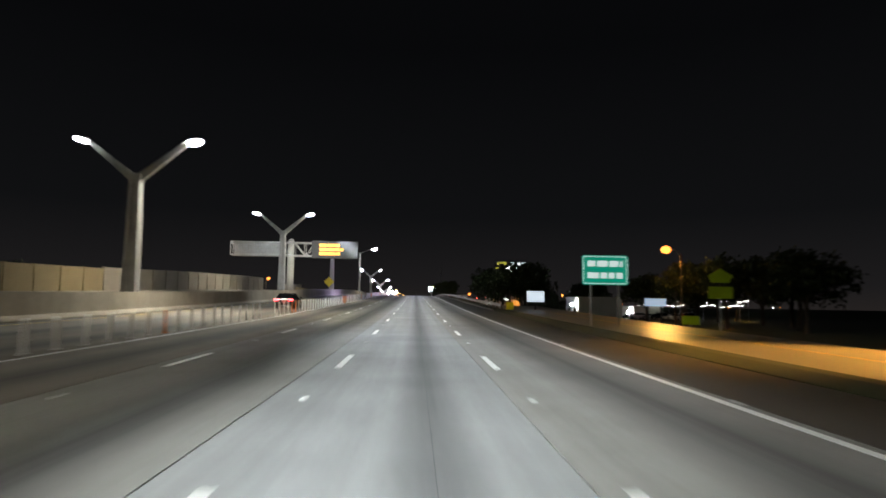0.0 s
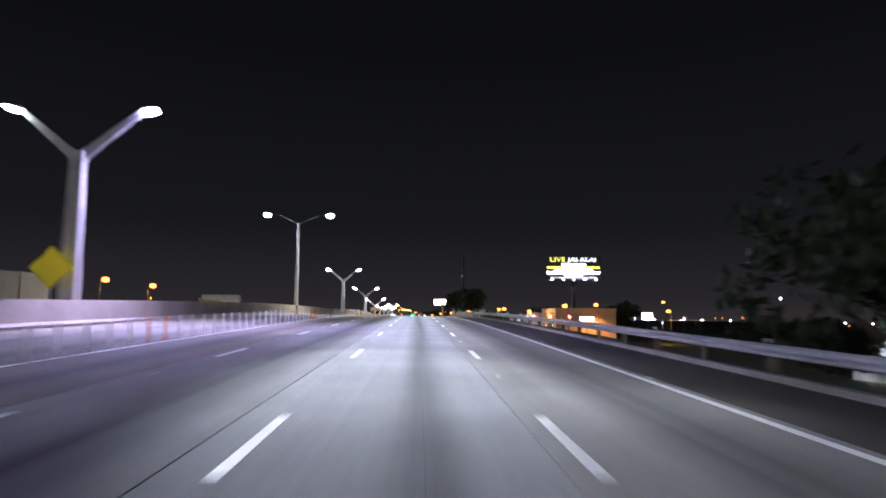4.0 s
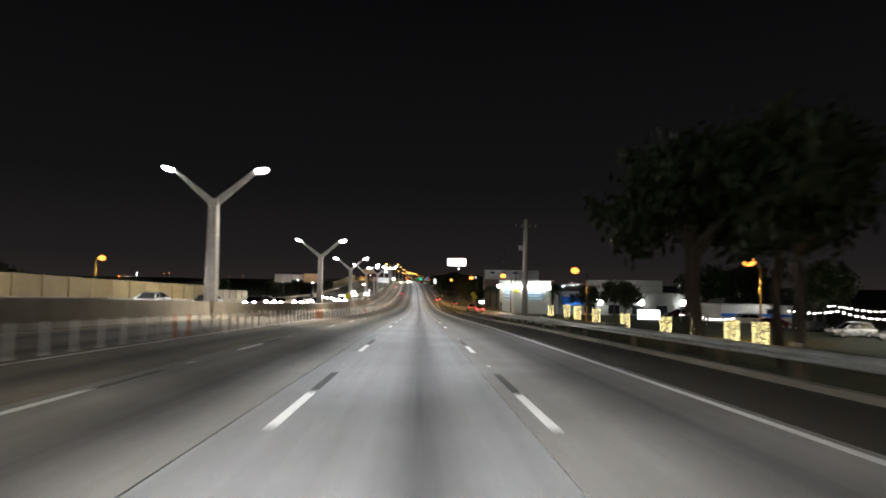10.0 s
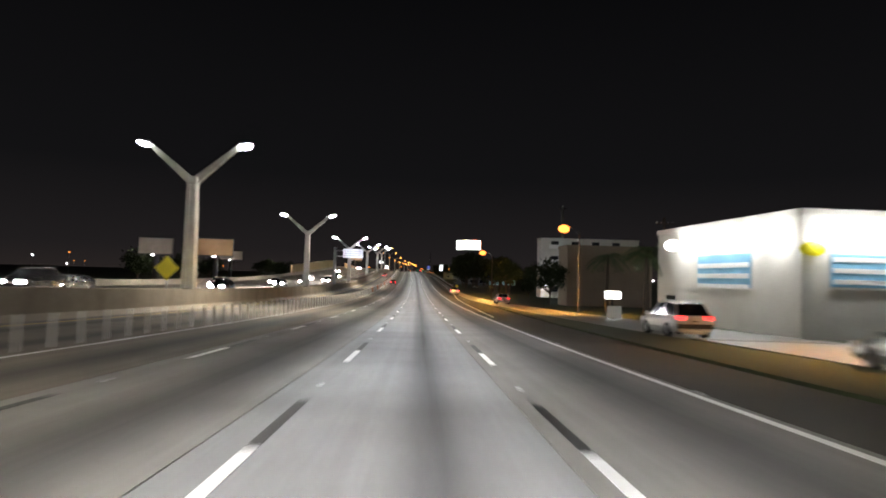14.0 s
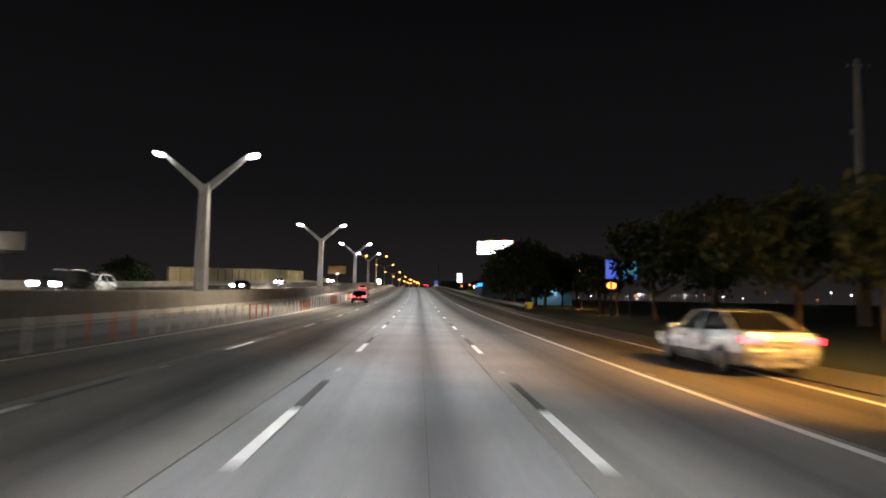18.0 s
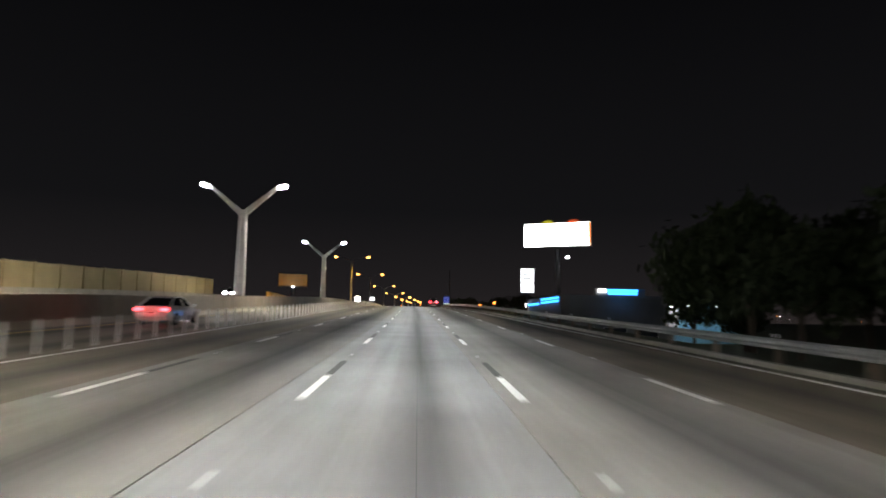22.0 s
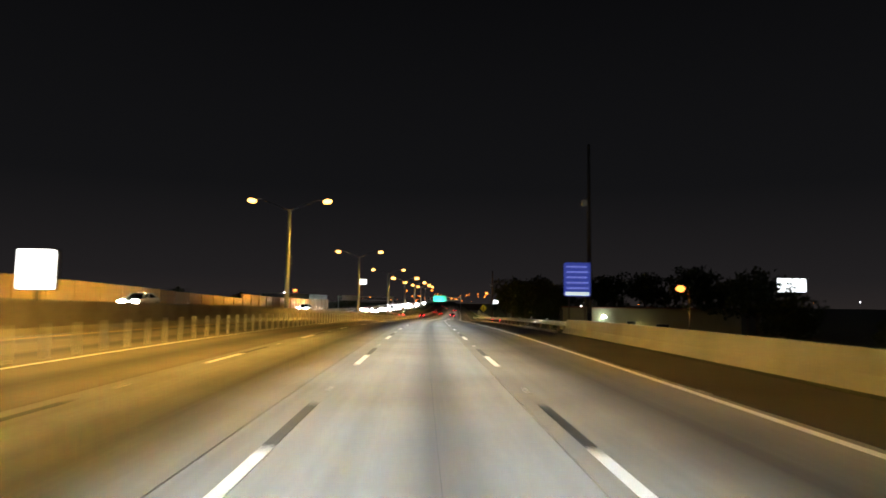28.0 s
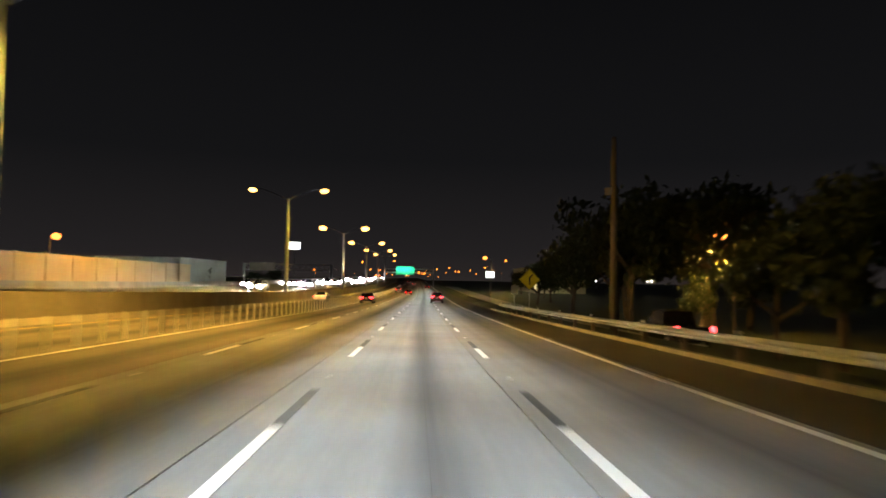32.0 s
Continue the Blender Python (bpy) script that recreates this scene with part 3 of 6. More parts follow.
def guard_rail(s0, s1, label):
    g = setting("rail_guard", label, "guard rail")
    o = lambda d: (lambda s: rail_u(s) + d)
    prof = [(0.0, 0.36), (-0.05, 0.40), (-0.05, 0.44), (0.02, 0.50), (-0.05, 0.56), (-0.05, 0.60), (0.0, 0.66), (0.012, 0.66), (-0.03, 0.58), (0.035, 0.50), (-0.03, 0.42), (0.012, 0.36)]
    k = s0
    while k < s1 - 1:
        e = min(k + 30.4, s1)
        slab("rail_beam", k, e, [o(a) for a, b in prof], [b for a, b in prof], M_STEEL, g, step=7.6, thick=0)
        k = e
    n = int((s1 - s0) / 3.81)
    for i in range(n + 1):
        s = s0 + 3.81 * i
        q = piece("rail_post", ME_POST, at(s, rail_u(s) + 0.14, 0), g)
        if i % 2 == 0:
            piece("rail_reflector", ME_RAILREF, at(s, rail_u(s) + 0.05, 0.70), g)
    return g


def solid(name, c, d, material, bevel):
    me = bpy.data.meshes.new(name)
    bm = one(box, c, d, bevel)
    bm.to_mesh(me)
    bm.free()
    me.materials.append(material)
    return me


ME_POST = solid("rail_post", (0, 0, 0.05), (0.16, 0.20, 1.2), M_WOOD, 0.01)
ME_RAILREF = solid("rail_reflector", (0, 0, 0.03), (0.10, 0.012, 0.10), M_REFLECT, 0.003)


def parapet(s0, s1, label, h=0.80, material=None):
    g = setting("wall_parapet", label, "parapet")
    o = lambda d: (lambda s: edge(s) + d)
    k = s0
    while k < s1 - 0.5:
        e = min(k + 12, s1)
        slab("parapet_panel", k, e - 0.02, [o(0.35), o(0.42), o(0.58), o(0.64), o(0.92), o(0.95), o(0.95)], [-0.02, 0.08, 0.30, h, h, 0.3, -0.9], material or M_PARAPET, g, step=6, thick=0)
        k = e
    return g


guard_rail(66, 216, "galvanized W-beam guard rail on timber posts beside the shoulder")
parapet(216, 276, "pale concrete bridge parapet with dirt streaks")
guard_rail(276, 372, "galvanized W-beam guard rail beside the dark shoulder")
parapet(372, 430, "low dark concrete barrier between motorway and frontage road", 0.42, M_DARKBAR)
guard_rail(606, 812, "galvanized W-beam guard rail below the roadside trees")
parapet(812, 886, "white-lit concrete bridge parapet")
guard_rail(886, 1040, "galvanized W-beam guard rail with reflectors along the verge")
verge = setting("ground_verge", "mown grass strip between shoulder and frontage road", "verge")
slab("grass_strip", -60, 70, [lambda s: edge(s) + 0.05, 8.9, 9.8], [-0.02, 0.05, -0.01], M_GRASS, verge, thick=0.2)
slab("grass_strip", 60, 440, [lambda s: edge(s) + 0.3, lambda s: edge(s) + 1.9], [-0.035, -0.08], M_GRASS, verge, thick=0.3)
slab("grass_strip", 430, 500, [lambda s: edge(s) + 0.05, lambda s: max(edge(s) + 0.2, 12.0 - (s - 430) * 0.03)], [0.05, 0.06], M_GRASS, verge, thick=0.3)
slab("grass_strip", 520, 1300, [lambda s: edge(s) + 0.05, lambda s: edge(s) + 2.4], [-0.035, -0.08], M_GRASS, verge, thick=0.3)

kerb = setting("trim_kerb", "low pale concrete kerb at the foot of the guard rail", "kerb")
for a, b in ((66, 216), (276, 430), (606, 812), (886, 1040)):
    k = a
    while k < b - 1:
        e = min(k + 15, b)
        slab("kerb_stone", k, e - 0.02, [lambda s: edge(s) - 0.20, lambda s: edge(s) - 0.17, lambda s: edge(s) + 0.02, lambda s: edge(s) + 0.06], [-0.02, 0.10, 0.11, 0.02], M_KERB, kerb, step=5, thick=0.3)
        k = e

# frontage roads and ramp
front = setting("road_frontage", "asphalt frontage road and slip road under orange lamps", "road")
slab("frontage_lane", -60, 90, [9.75, 17.0], [-0.03, -0.12], M_FRONT, front, step=10)
slab("frontage_lane", 360, 450, [lambda s: 12.5, lambda s: 19.5], [-0.02, -0.06], M_FRONT, front, step=6)
slab("frontage_lane", 450, 520, [lambda s: float(np.interp(s, [450, 520], [11.8, edge(520) - 0.5])), lambda s: float(np.interp(s, [450, 500, 520], [19.5, 15.5, 12.5]))], [0.0, -0.05], M_FRONT, front, step=6)
slab("frontage_lane", 520, 640, [lambda s: edge(s) - 0.6, lambda s: float(np.interp(s, [520, 560, 640], [12.6, 10.6, edge(640) + 0.02]))], [0.0, -0.03], M_FRONT, front, step=6)
slab("frontage_lane", 960, 1300, [12.5, 18.5], [lambda s: gh(s, 12.5) + 0.1, lambda s: gh(s, 18.5) + 0.1], M_FRONT, front, step=10)
slab("frontage_line", -50, 88, [13.3, 13.42], [-0.066, -0.067], M_YEL_PAINT, front, thick=0.003)


# ---------------------------------------------------------------- lamp posts of the median
def oval(bm, c, rx, ry, rz, m=None, n=12, k=6):
    b = bmesh.new()
    bmesh.ops.create_uvsphere(b, u_segments=n, v_segments=k, radius=1)
    bmesh.ops.scale(b, vec=(rx, ry, rz), verts=b.verts)
    if m:
        bmesh.ops.transform(b, matrix=m, verts=b.verts)
    bmesh.ops.translate(b, vec=c, verts=b.verts)
    add(bm, b)


def lamp_post(label, lens_r, lens_l, top, span, join, steel, square, globe=1.0):
    """A twin-armed lamp post, x across the road; top: height of the lamps, span: between them, join: where the arms start."""
    t = thing("street_lamp", Matrix(), label, "street lamp", "lamp posts along the median")
    bm = bmesh.new()
    box(bm, (0, 0, 0.75), (0.75, 0.75, 1.5), 0.04)
    part("pedestal", bm, M_BARRIER, t)
    bm = bmesh.new()
    if square:
        def ring(w, z):
            edge_pts = ((-1, -1), (-0.30, -1), (-0.24, -0.82), (0.24, -0.82), (0.30, -1))
            out = []
            for c, d in ((1, 0), (0, 1), (-1, 0), (0, -1)):
                out += [((x * c - y * d) * w, (x * d + y * c) * w, z) for x, y in edge_pts]
            return out
        loft(bm, [ring(w, z) for z, w in ((1.5, 0.47), (join - 0.2, 0.36), (join + 0.1, 0.36))])
    else:
        tube(bm, [(0, 0, 1.5), (0, 0, join + 0.2)], [0.32, 0.19], 14)
    part("shaft", bm, steel, t)
    if square:
        part("junction_block", one(box, (0, 0, join + 0.15), (0.86, 0.8, 0.6), 0.05), steel, t)
    for sx, lens in ((1, lens_r), (-1, lens_l)):
        bm = bmesh.new()
        if square:
            a, b = Vector((sx * 0.1, 0, join + 0.05)), Vector((sx * (span / 2 - 0.25), 0, top + 0.10))
            d = (b - a).normalized()
            nrm = Vector((-d.z * sx, 0, d.x * sx))
            loft(bm, [[p + nrm * hh + Vector((0, yy, 0)) for hh, yy in ((w, -w * .62), (w, w * .62), (-w, w * .62), (-w, -w * .62))] for p, w in ((a, 0.30), (b, 0.15))])
        else:
            tube(bm, [(sx * 0.05, 0, join), (sx * span * 0.18, 0, join + (top - join) * 0.55), (sx * span * 0.36, 0, top - 0.02), (sx * (span / 2 - 0.2), 0, top + 0.08)], [0.07, 0.06, 0.05, 0.045], 8)
        part("arm", bm, steel, t)
        tilt = Matrix.Rotation(-sx * radians(14 if square else 5), 4, "Y")
        head = bmesh.new()
        oval(head, (sx * span / 2, 0, top + 0.06), 0.55, 0.30, 0.14, tilt)
        hd = part("luminaire", head, steel, t, smooth=True)
        ln = bmesh.new()
        # lens larger than life: the glare around the lamp is put into its size
        oval(ln, (sx * (span / 2 + 0.02), 0, top - (0.06 if square else 0.14)), 0.58 if square else 0.62 * globe, 0.34 if square else 0.44 * globe, 0.19 if square else 0.34 * globe, tilt)
        q = part("lens", ln, lens, hd, "glowing lamp lens", smooth=True)
    return t


# s, u and height of the lamps
Y_POLES = [(46.9, -20.20, 12.35), (98.6, -20.2, 13.05), (157.4, -20.14, 12.8), (293.0, -19.22, 13.0), (356.2, -17.8, 12.92), (418.4, -17.98, 12.93), (473.8, -18.3, 13.05), (530.0, -18.56, 13.3), (598.7, -18.51, 13.15), (666.0, -18.54, 13.12), (732.2, -18.15, 13.03), (798.5, -18.43, 12.9)]
T_POLES = [(221.4, False), (865.3, True), (930.7, True), (996.5, True), (1058.1, True), (1120, True), (1182, True), (1244, True), (1306, True)]
LAMP_U = -18.75
y_label = "twin-armed Y-shaped aluminium street lamp with lit white heads"
first = lamp_post(y_label, G_LED, G_LED, 12.95, 8.0, 9.9, M_ALU, True)
purple = lamp_post("twin-armed Y-shaped street lamp with one violet-tinted head", G_PURPLE, G_LED, 12.95, 8.0, 9.9, M_ALU, True)
white_t = lamp_post("tall twin-armed lamp post with slender curved arms, white light", G_LED, G_LED, 15.75, 9.85, 14.2, M_STEEL, False)
white_t.matrix_world = at(221.4, LAMP_U)
sodium_t = lamp_post("twin-armed lamp post with slender arms and orange sodium heads", G_SODIUM, G_SODIUM, 15.65, 9.9, 14.2, M_STEEL, False)
sodium_t.matrix_world = at(865.3, LAMP_U - 0.2)
# far posts: lenses swollen further to hold the glare
glare_t = lamp_post("twin-armed lamp post with sodium lenses swollen by their glare", G_SODIUM, G_SODIUM, 15.65, 9.9, 14.2, M_STEEL, False, 1.5)
glare_t.matrix_world = at(1120, LAMP_U - 0.1)
# the head at -12 is added, unseen and without a post
heads = [(-12, P(-12, LAMP_U + 3, 12.7), COOL)]
for i, (s, u, top) in enumerate(Y_POLES):
    m = at(s, u) @ Matrix.Diagonal((1, 1, top / 12.95, 1))
    if i == 2:
        purple.matrix_world = m
    elif i:
        copy_thing(first, m)
    right, left = P(s, u + 4.0, top - 0.3), P(s, u - 4.0, top - 0.3)
    heads.append((s, right, COOL))
    spot(right, P(s, u + 7, 0), P_LED * (0.36 if i == 2 else 0.22), PURPLE if i == 2 else WARM_LED, 165)
    spot(left, P(s, u - 16, 0), P_LED * 0.4, WARM_LED, 112)
for s, sod in T_POLES:
    if s not in (221.4, 865.3, 1120):
        copy_thing(glare_t if s > 1120 else sodium_t, at(s, LAMP_U - 0.1))
    for sx in (1, -1):
        lp = P(s, LAMP_U + sx * 4.93, 14.95)
        if sx == 1:
            # beam colour is that of headlights, bluish white on sodium posts too
            heads.append((s, lp, (0.80, 0.90, 1.0) if sod else COOL))
            if not sod or s < 1200:
                spot(lp, P(s, LAMP_U + 8, 0), P_SODIUM * 0.55 if sod else P_LED * 0.2, SODIUM if sod else WARM_LED, 165)
        elif s < 1100:
            spot(lp, P(s, LAMP_U - 16, 0), (P_SODIUM if sod else P_LED * 0.5), SODIUM if sod else WARM_LED, 115)
first.matrix_world = at(Y_POLES[0][0], Y_POLES[0][1]) @ Matrix.Diagonal((1, 1, Y_POLES[0][2] / 12.95, 1))
# beams added at the nearest head stand in for moving headlights, the far ones stronger
for k in range(112):
    s = -22 + 11.0 * k
    lp, c = min(heads, key=lambda q: abs(q[0] - s))[1:]
    far = (lp - P(s, 0.3)).length
    headlight_beam(lp, s, 0.3, HEADLIGHT_POWER * (0.72 if s > 830 else 0.78 if s > 710 else 1.0) * (far / 20) ** 2.75, c, 2 * math.degrees(math.atan(13 * 20 / far ** 2)), 2 * math.degrees(math.atan(3.4 / far)))
# broad light of the added head behind the start
spot(P(-12, LAMP_U + 3, 12.7), P(-8, LAMP_U + 6, 0), P_LED * 0.24, WARM_LED, 165)


# ---------------------------------------------------------------- lamps of the frontage road
def side_lamp(s, u, top, reach, label, lens=None, light=True, power=None, aim=1.6, cone=120, ahead=0):
    """A single-armed lamp post beside the road; reach: metres of arm, below zero to the left."""
    h0 = gh(s, u)
    t = thing("street_lamp", at(s, u, h0), label, "street lamp", "lamp posts along the frontage road")
    H = top - h0
    bm = bmesh.new()
    tube(bm, [(0, 0, 0), (0, 0, 0.5), (0, 0, H - 0.6)], [0.16, 0.12, 0.075], 10)
    part("shaft", bm, M_WOOD, t)
    bm = bmesh.new()
    tube(bm, [(0, 0, H - 0.7), (reach * 0.35, 0, H - 0.15), (reach * 0.8, 0, H + 0.05), (reach, 0, H + 0.06)], [0.05, 0.045, 0.04, 0.035], 8)
    part("arm", bm, M_STEEL, t)
    bm = bmesh.new()
    oval(bm, (reach * 1.12, 0, H + 0.07), 0.38, 0.18, 0.11)
    hd = part("luminaire", bm, M_STEEL, t, smooth=True)
    bm = bmesh.new()
    # oversized lens, shaped to include the lamp's glare
    oval(bm, (reach * 1.12, 0, H - 0.12), 0.62, 0.44, 0.44)
    part("lens", bm, lens or G_SODFAR, hd, "glowing orange lens", smooth=True)
    if light:
        spot(P(s, u + reach * 1.12, top - 0.62), P(s + ahead, u + reach * aim, h0), power or P_FRONT, ORANGE, cone, 0.7)
    return t


side_lamp(20, 19.0, 7.4, -1.8, "single-armed orange street lamp beside the frontage road", aim=2.8, power=13000, cone=92)
side_lamp(74.3, 30.8, 7.2, -1.6, "single-armed orange street lamp among trees by the frontage road", aim=9.2, power=9000, cone=58, ahead=-24)
bulb(P(74.6, 29.2, 6.3), 700, ORANGE, 0.2)
side_lamp(125.2, 62.8, 4.4, -0.8, "orange street lamp beside a car lot", power=3000)
side_lamp(395.6, 25.0, 7.1, -1.6, "single-armed orange street lamp beside the frontage road", power=8000)
side_lamp(440.9, 20.1, 8.1, -1.6, "single-armed orange street lamp beside the frontage road", power=12000)
side_lamp(490.1, 17.0, 8.9, -1.5, "single-armed orange street lamp beside the slip road", power=16000)
side_lamp(547.7, 14.4, 8.7, -1.7, "single-armed orange street lamp at the slip road", aim=1.6, power=20000, cone=96, ahead=12)
spot(P(547.7, 12.5, 8.05), P(529, 5.5, 0), 16000, ORANGE, 64, 1.0)
side_lamp(1143.1, 18.2, 10.2, -1.5, "single-armed orange street lamp beside the frontage road")
side_lamp(930.1, 33.3, 4.8, -1.0, "orange street lamp behind a low building", power=2500)
side_lamp(975.6, 30.2, 5.9, -1.0, "orange street lamp before a low cream house", power=6000)
side_lamp(1019.1, 25.2, 6.8, -1.0, "orange street lamp between the trees", power=11000, cone=150)
side_lamp(980.7, 63.5, 4.9, -0.8, "orange street lamp behind the house", light=False)
side_lamp(410.0, -54.0, 8.6, 0.9, "orange street lamp behind the noise wall", power=6000, cone=150)
side_lamp(226.0, -51.0, 5.4, 0.7, "orange street lamp behind the noise wall", power=2500)
side_lamp(244.0, -50.5, 5.3, 0.7, "orange street lamp behind the noise wall", power=2500)
side_lamp(1055.0, -49.5, 8.4, 0.7, "orange street lamp behind the noise wall", power=2500)
side_lamp(673.0, 33.0, 5.5, -0.8, "orange street lamp behind the trees", power=5000)


# ---------------------------------------------------------------- vehicles
def wheel(t, x, y, r, w):
    bm = bmesh.new()
    sx = 1 if x > 0 else -1
    prof = [(-w / 2, r * 0.62), (-w / 2, r * 0.93), (-w * 0.36, r), (w * 0.36, r), (w / 2, r * 0.93), (w / 2, r * 0.62)]
    n = 18
    rings = [[(x + a, y + b * math.cos(2 * math.pi * k / n), r + b * math.sin(2 * math.pi * k / n)) for a, b in prof] for k in range(n)]
    loft(bm, rings + rings[:1], caps=False)
    ty = part("wheel", bm, M_RUBBER, t, "black rubber tyre", smooth=True)
    bm = bmesh.new()
    face = x + sx * w * 0.38
    tube(bm, [(x - sx * w * 0.2, y, r), (face, y, r)], [r * 0.62, r * 0.62], 16)
    for k in range(5):
        a = 2 * math.pi * k / 5
        box(bm, (face + sx * 0.012, y + r * 0.30 * math.cos(a), r + r * 0.30 * math.sin(a)), (0.03, r * 0.62, r * 0.15), 0.0, Matrix.Rotation(a, 4, "X"))
    part("rim", bm, M_RIM, ty)


def vehicle(name, kind, label, category, paint_m, m, lights="rear", tail=None, brake=True, beam=1.0):
    """A car, x to its right, y ahead, standing on z 0."""
    t = thing(name, m, label, category)
    if kind == "sedan":
        L, Wd, belt, roof = 4.75, 1.83, 0.93, 1.44
        side = [(-2.36, 0.45, 0.80), (-2.30, 0.30, 0.98), (-1.75, 0.22, 1.02), (-0.6, 0.20, 0.95), (0.85, 0.20, 0.93), (1.5, 0.22, 0.88), (2.1, 0.26, 0.76), (2.36, 0.36, 0.62)]
        cab = [(-1.85, 1.00, 0.78), (-1.05, 1.40, 0.60), (-0.2, roof, 0.58), (0.35, 1.40, 0.60), (1.15, 0.93, 0.76)]
    elif kind == "pickup":
        L, Wd, belt, roof = 5.6, 1.98, 1.10, 1.88
        side = [(-2.8, 0.55, 1.12), (-2.72, 0.45, 1.15), (-1.0, 0.40, 1.15), (0.6, 0.40, 1.15), (1.4, 0.40, 1.12), (2.5, 0.42, 1.08), (2.75, 0.55, 0.95), (2.8, 0.6, 0.9)]
        cab = [(-0.95, 1.14, 0.85), (-0.8, 1.82, 0.70), (0.2, roof, 0.68), (0.8, 1.80, 0.70), (1.55, 1.12, 0.84)]
    else:
        L, Wd, belt, roof = 4.65, 1.88, 1.02, 1.68
        side = [(-2.32, 0.50, 1.00), (-2.24, 0.34, 1.06), (-1.6, 0.26, 1.05), (-0.5, 0.25, 1.04), (0.8, 0.25, 1.02), (1.5, 0.27, 1.00), (2.1, 0.30, 0.90), (2.32, 0.42, 0.75)]
        cab = [(-2.16, 1.05, 0.80), (-1.75, 1.60, 0.64), (-0.6, roof, 0.62), (0.25, 1.63, 0.64), (1.15, 1.03, 0.80)]
    hw = Wd / 2
    bm = bmesh.new()
    rings = []
    for y, z0, z1 in side:
        k = 1 - 0.09 * (abs(y) / (L / 2)) ** 4
        w = hw * k
        rings.append([(-w * 0.90, y, z0), (w * 0.90, y, z0), (w, y, z0 + (z1 - z0) * 0.35), (w * 0.985, y, z0 + (z1 - z0) * 0.75), (w * 0.90, y, z1), (-w * 0.90, y, z1), (-w * 0.985, y, z0 + (z1 - z0) * 0.75), (-w, y, z0 + (z1 - z0) * 0.35)])
    loft(bm, rings)
    part("body", bm, paint_m, t, smooth=False)
    # cabin: glass all round, painted roof and pillars
    bm = bmesh.new()
    loft(bm, [[(-(c), y, z) for y, z, c in cab], [((c), y, z) for y, z, c in cab]])
    part("window_glass", bm, M_GLASS, t, "dark tinted car glass")
    bm = bmesh.new()
    tops = cab[1:-1]
    loft(bm, [[(-c - 0.01, y, z + 0.012) for y, z, c in tops] + [(-c - 0.01, y, z - 0.05) for y, z, c in reversed(tops)], [(c + 0.01, y, z + 0.012) for y, z, c in tops] + [(c + 0.01, y, z - 0.05) for y, z, c in reversed(tops)]])
    part("roof", bm, paint_m, t)
    ym, zm, cm = cab[2]
    for sx in (-1, 1):
        posts = [((sx * a[2], a[0], a[1]), (sx * (b[2] + 0.005), b[0], b[1]), 0.045) for a, b in ((cab[0], cab[1]), (cab[-1], cab[-2]))]
        posts.append(((sx * hw * 0.86, ym + 0.1, belt), (sx * (cm + 0.01), ym + 0.1, zm - 0.05), 0.035))
        for p, q, r in posts:
            bm = bmesh.new()
            tube(bm, [p, q], r, 6)
            part("pillar", bm, paint_m, t)
    yr, yf = side[0][0], side[-1][0]
    zt = side[0][2]
    bm = bmesh.new()
    box(bm, (0, yr + 0.02, side[0][1] + 0.08), (Wd * 0.86, 0.16, 0.22), 0.05)
    part("rear_bumper", bm, M_TRIM if kind != "sedan" else paint_m, t)
    bm = bmesh.new()
    box(bm, (0, yf - 0.02, side[-1][1] + 0.05), (Wd * 0.84, 0.16, 0.20), 0.05)
    part("front_bumper", bm, M_TRIM, t)
    tm = tail or (G_TAIL if brake else G_TAILDIM)
    for sx in (-1, 1):
        bm = bmesh.new()
        if kind == "sedan":
            box(bm, (sx * hw * 0.70, yr + 0.03, zt + 0.02), (hw * 0.46, 0.10, 0.13), 0.03)
        elif kind == "pickup":
            box(bm, (sx * hw * 0.88, yr + 0.02, zt - 0.12), (0.16, 0.08, 0.40), 0.02)
        else:
            box(bm, (sx * hw * 0.68, yr + 0.03, zt - 0.05), (hw * 0.46, 0.10, 0.17), 0.03)
        part("tail_light", bm, tm if lights == "rear" else M_TRIM, t, "glowing red tail light" if lights == "rear" else "")
        bm = bmesh.new()
        # beam above 1 swells far headlights to the size of their glare
        box(bm, (sx * hw * 0.68, yf - 0.08, side[-1][2] + 0.02), (hw * 0.52 * beam, 0.18, 0.24 * beam), 0.06)
        part("headlight", bm, G_HEAD if lights == "front" else M_REFLECT, t)
        bm = bmesh.new()
        box(bm, (sx * (hw + 0.08), cab[-1][0] - 0.25, belt + 0.06), (0.20, 0.12, 0.14), 0.04)
        part("mirror", bm, paint_m, t)
        for yy in (side[1][0] + 0.92, side[-1][0] - 0.92):
            wheel(t, sx * (hw - 0.10), yy, 0.33 if kind == "sedan" else 0.37, 0.22)
    bm = bmesh.new()
    box(bm, (0, yr - 0.005, zt - 0.20 if kind != "sedan" else zt - 0.14), (0.31, 0.03, 0.155), 0.004)
    pl = part("number_plate", bm, M_PLATE, t)
    part("plate_bar", one(box, (0, yr - 0.023, zt - 0.20 if kind != "sedan" else zt - 0.14), (0.23, 0.004, 0.07)), M_TRIM, pl)
    bm = bmesh.new()
    box(bm, (0, yr + 0.10, 0.30), (0.9, 0.10, 0.14), 0.03)
    for sx in (-1, 1):
        tube(bm, [(sx * hw * 0.55, yr + 0.3, 0.28), (sx * hw * 0.55, yr - 0.02, 0.28)], 0.04, 8)
    part("exhaust_trim", bm, M_STEEL, t)
    if kind == "suv":
        for sx in (-1, 1):
            bm = bmesh.new()
            tube(bm, [(sx * 0.58, -1.6, roof - 0.01), (sx * 0.58, -1.3, roof + 0.06), (sx * 0.58, -0.1, roof + 0.06), (sx * 0.58, 0.2, roof)], 0.025, 6)
            part("roof_rail", bm, M_STEEL, t)
    return t


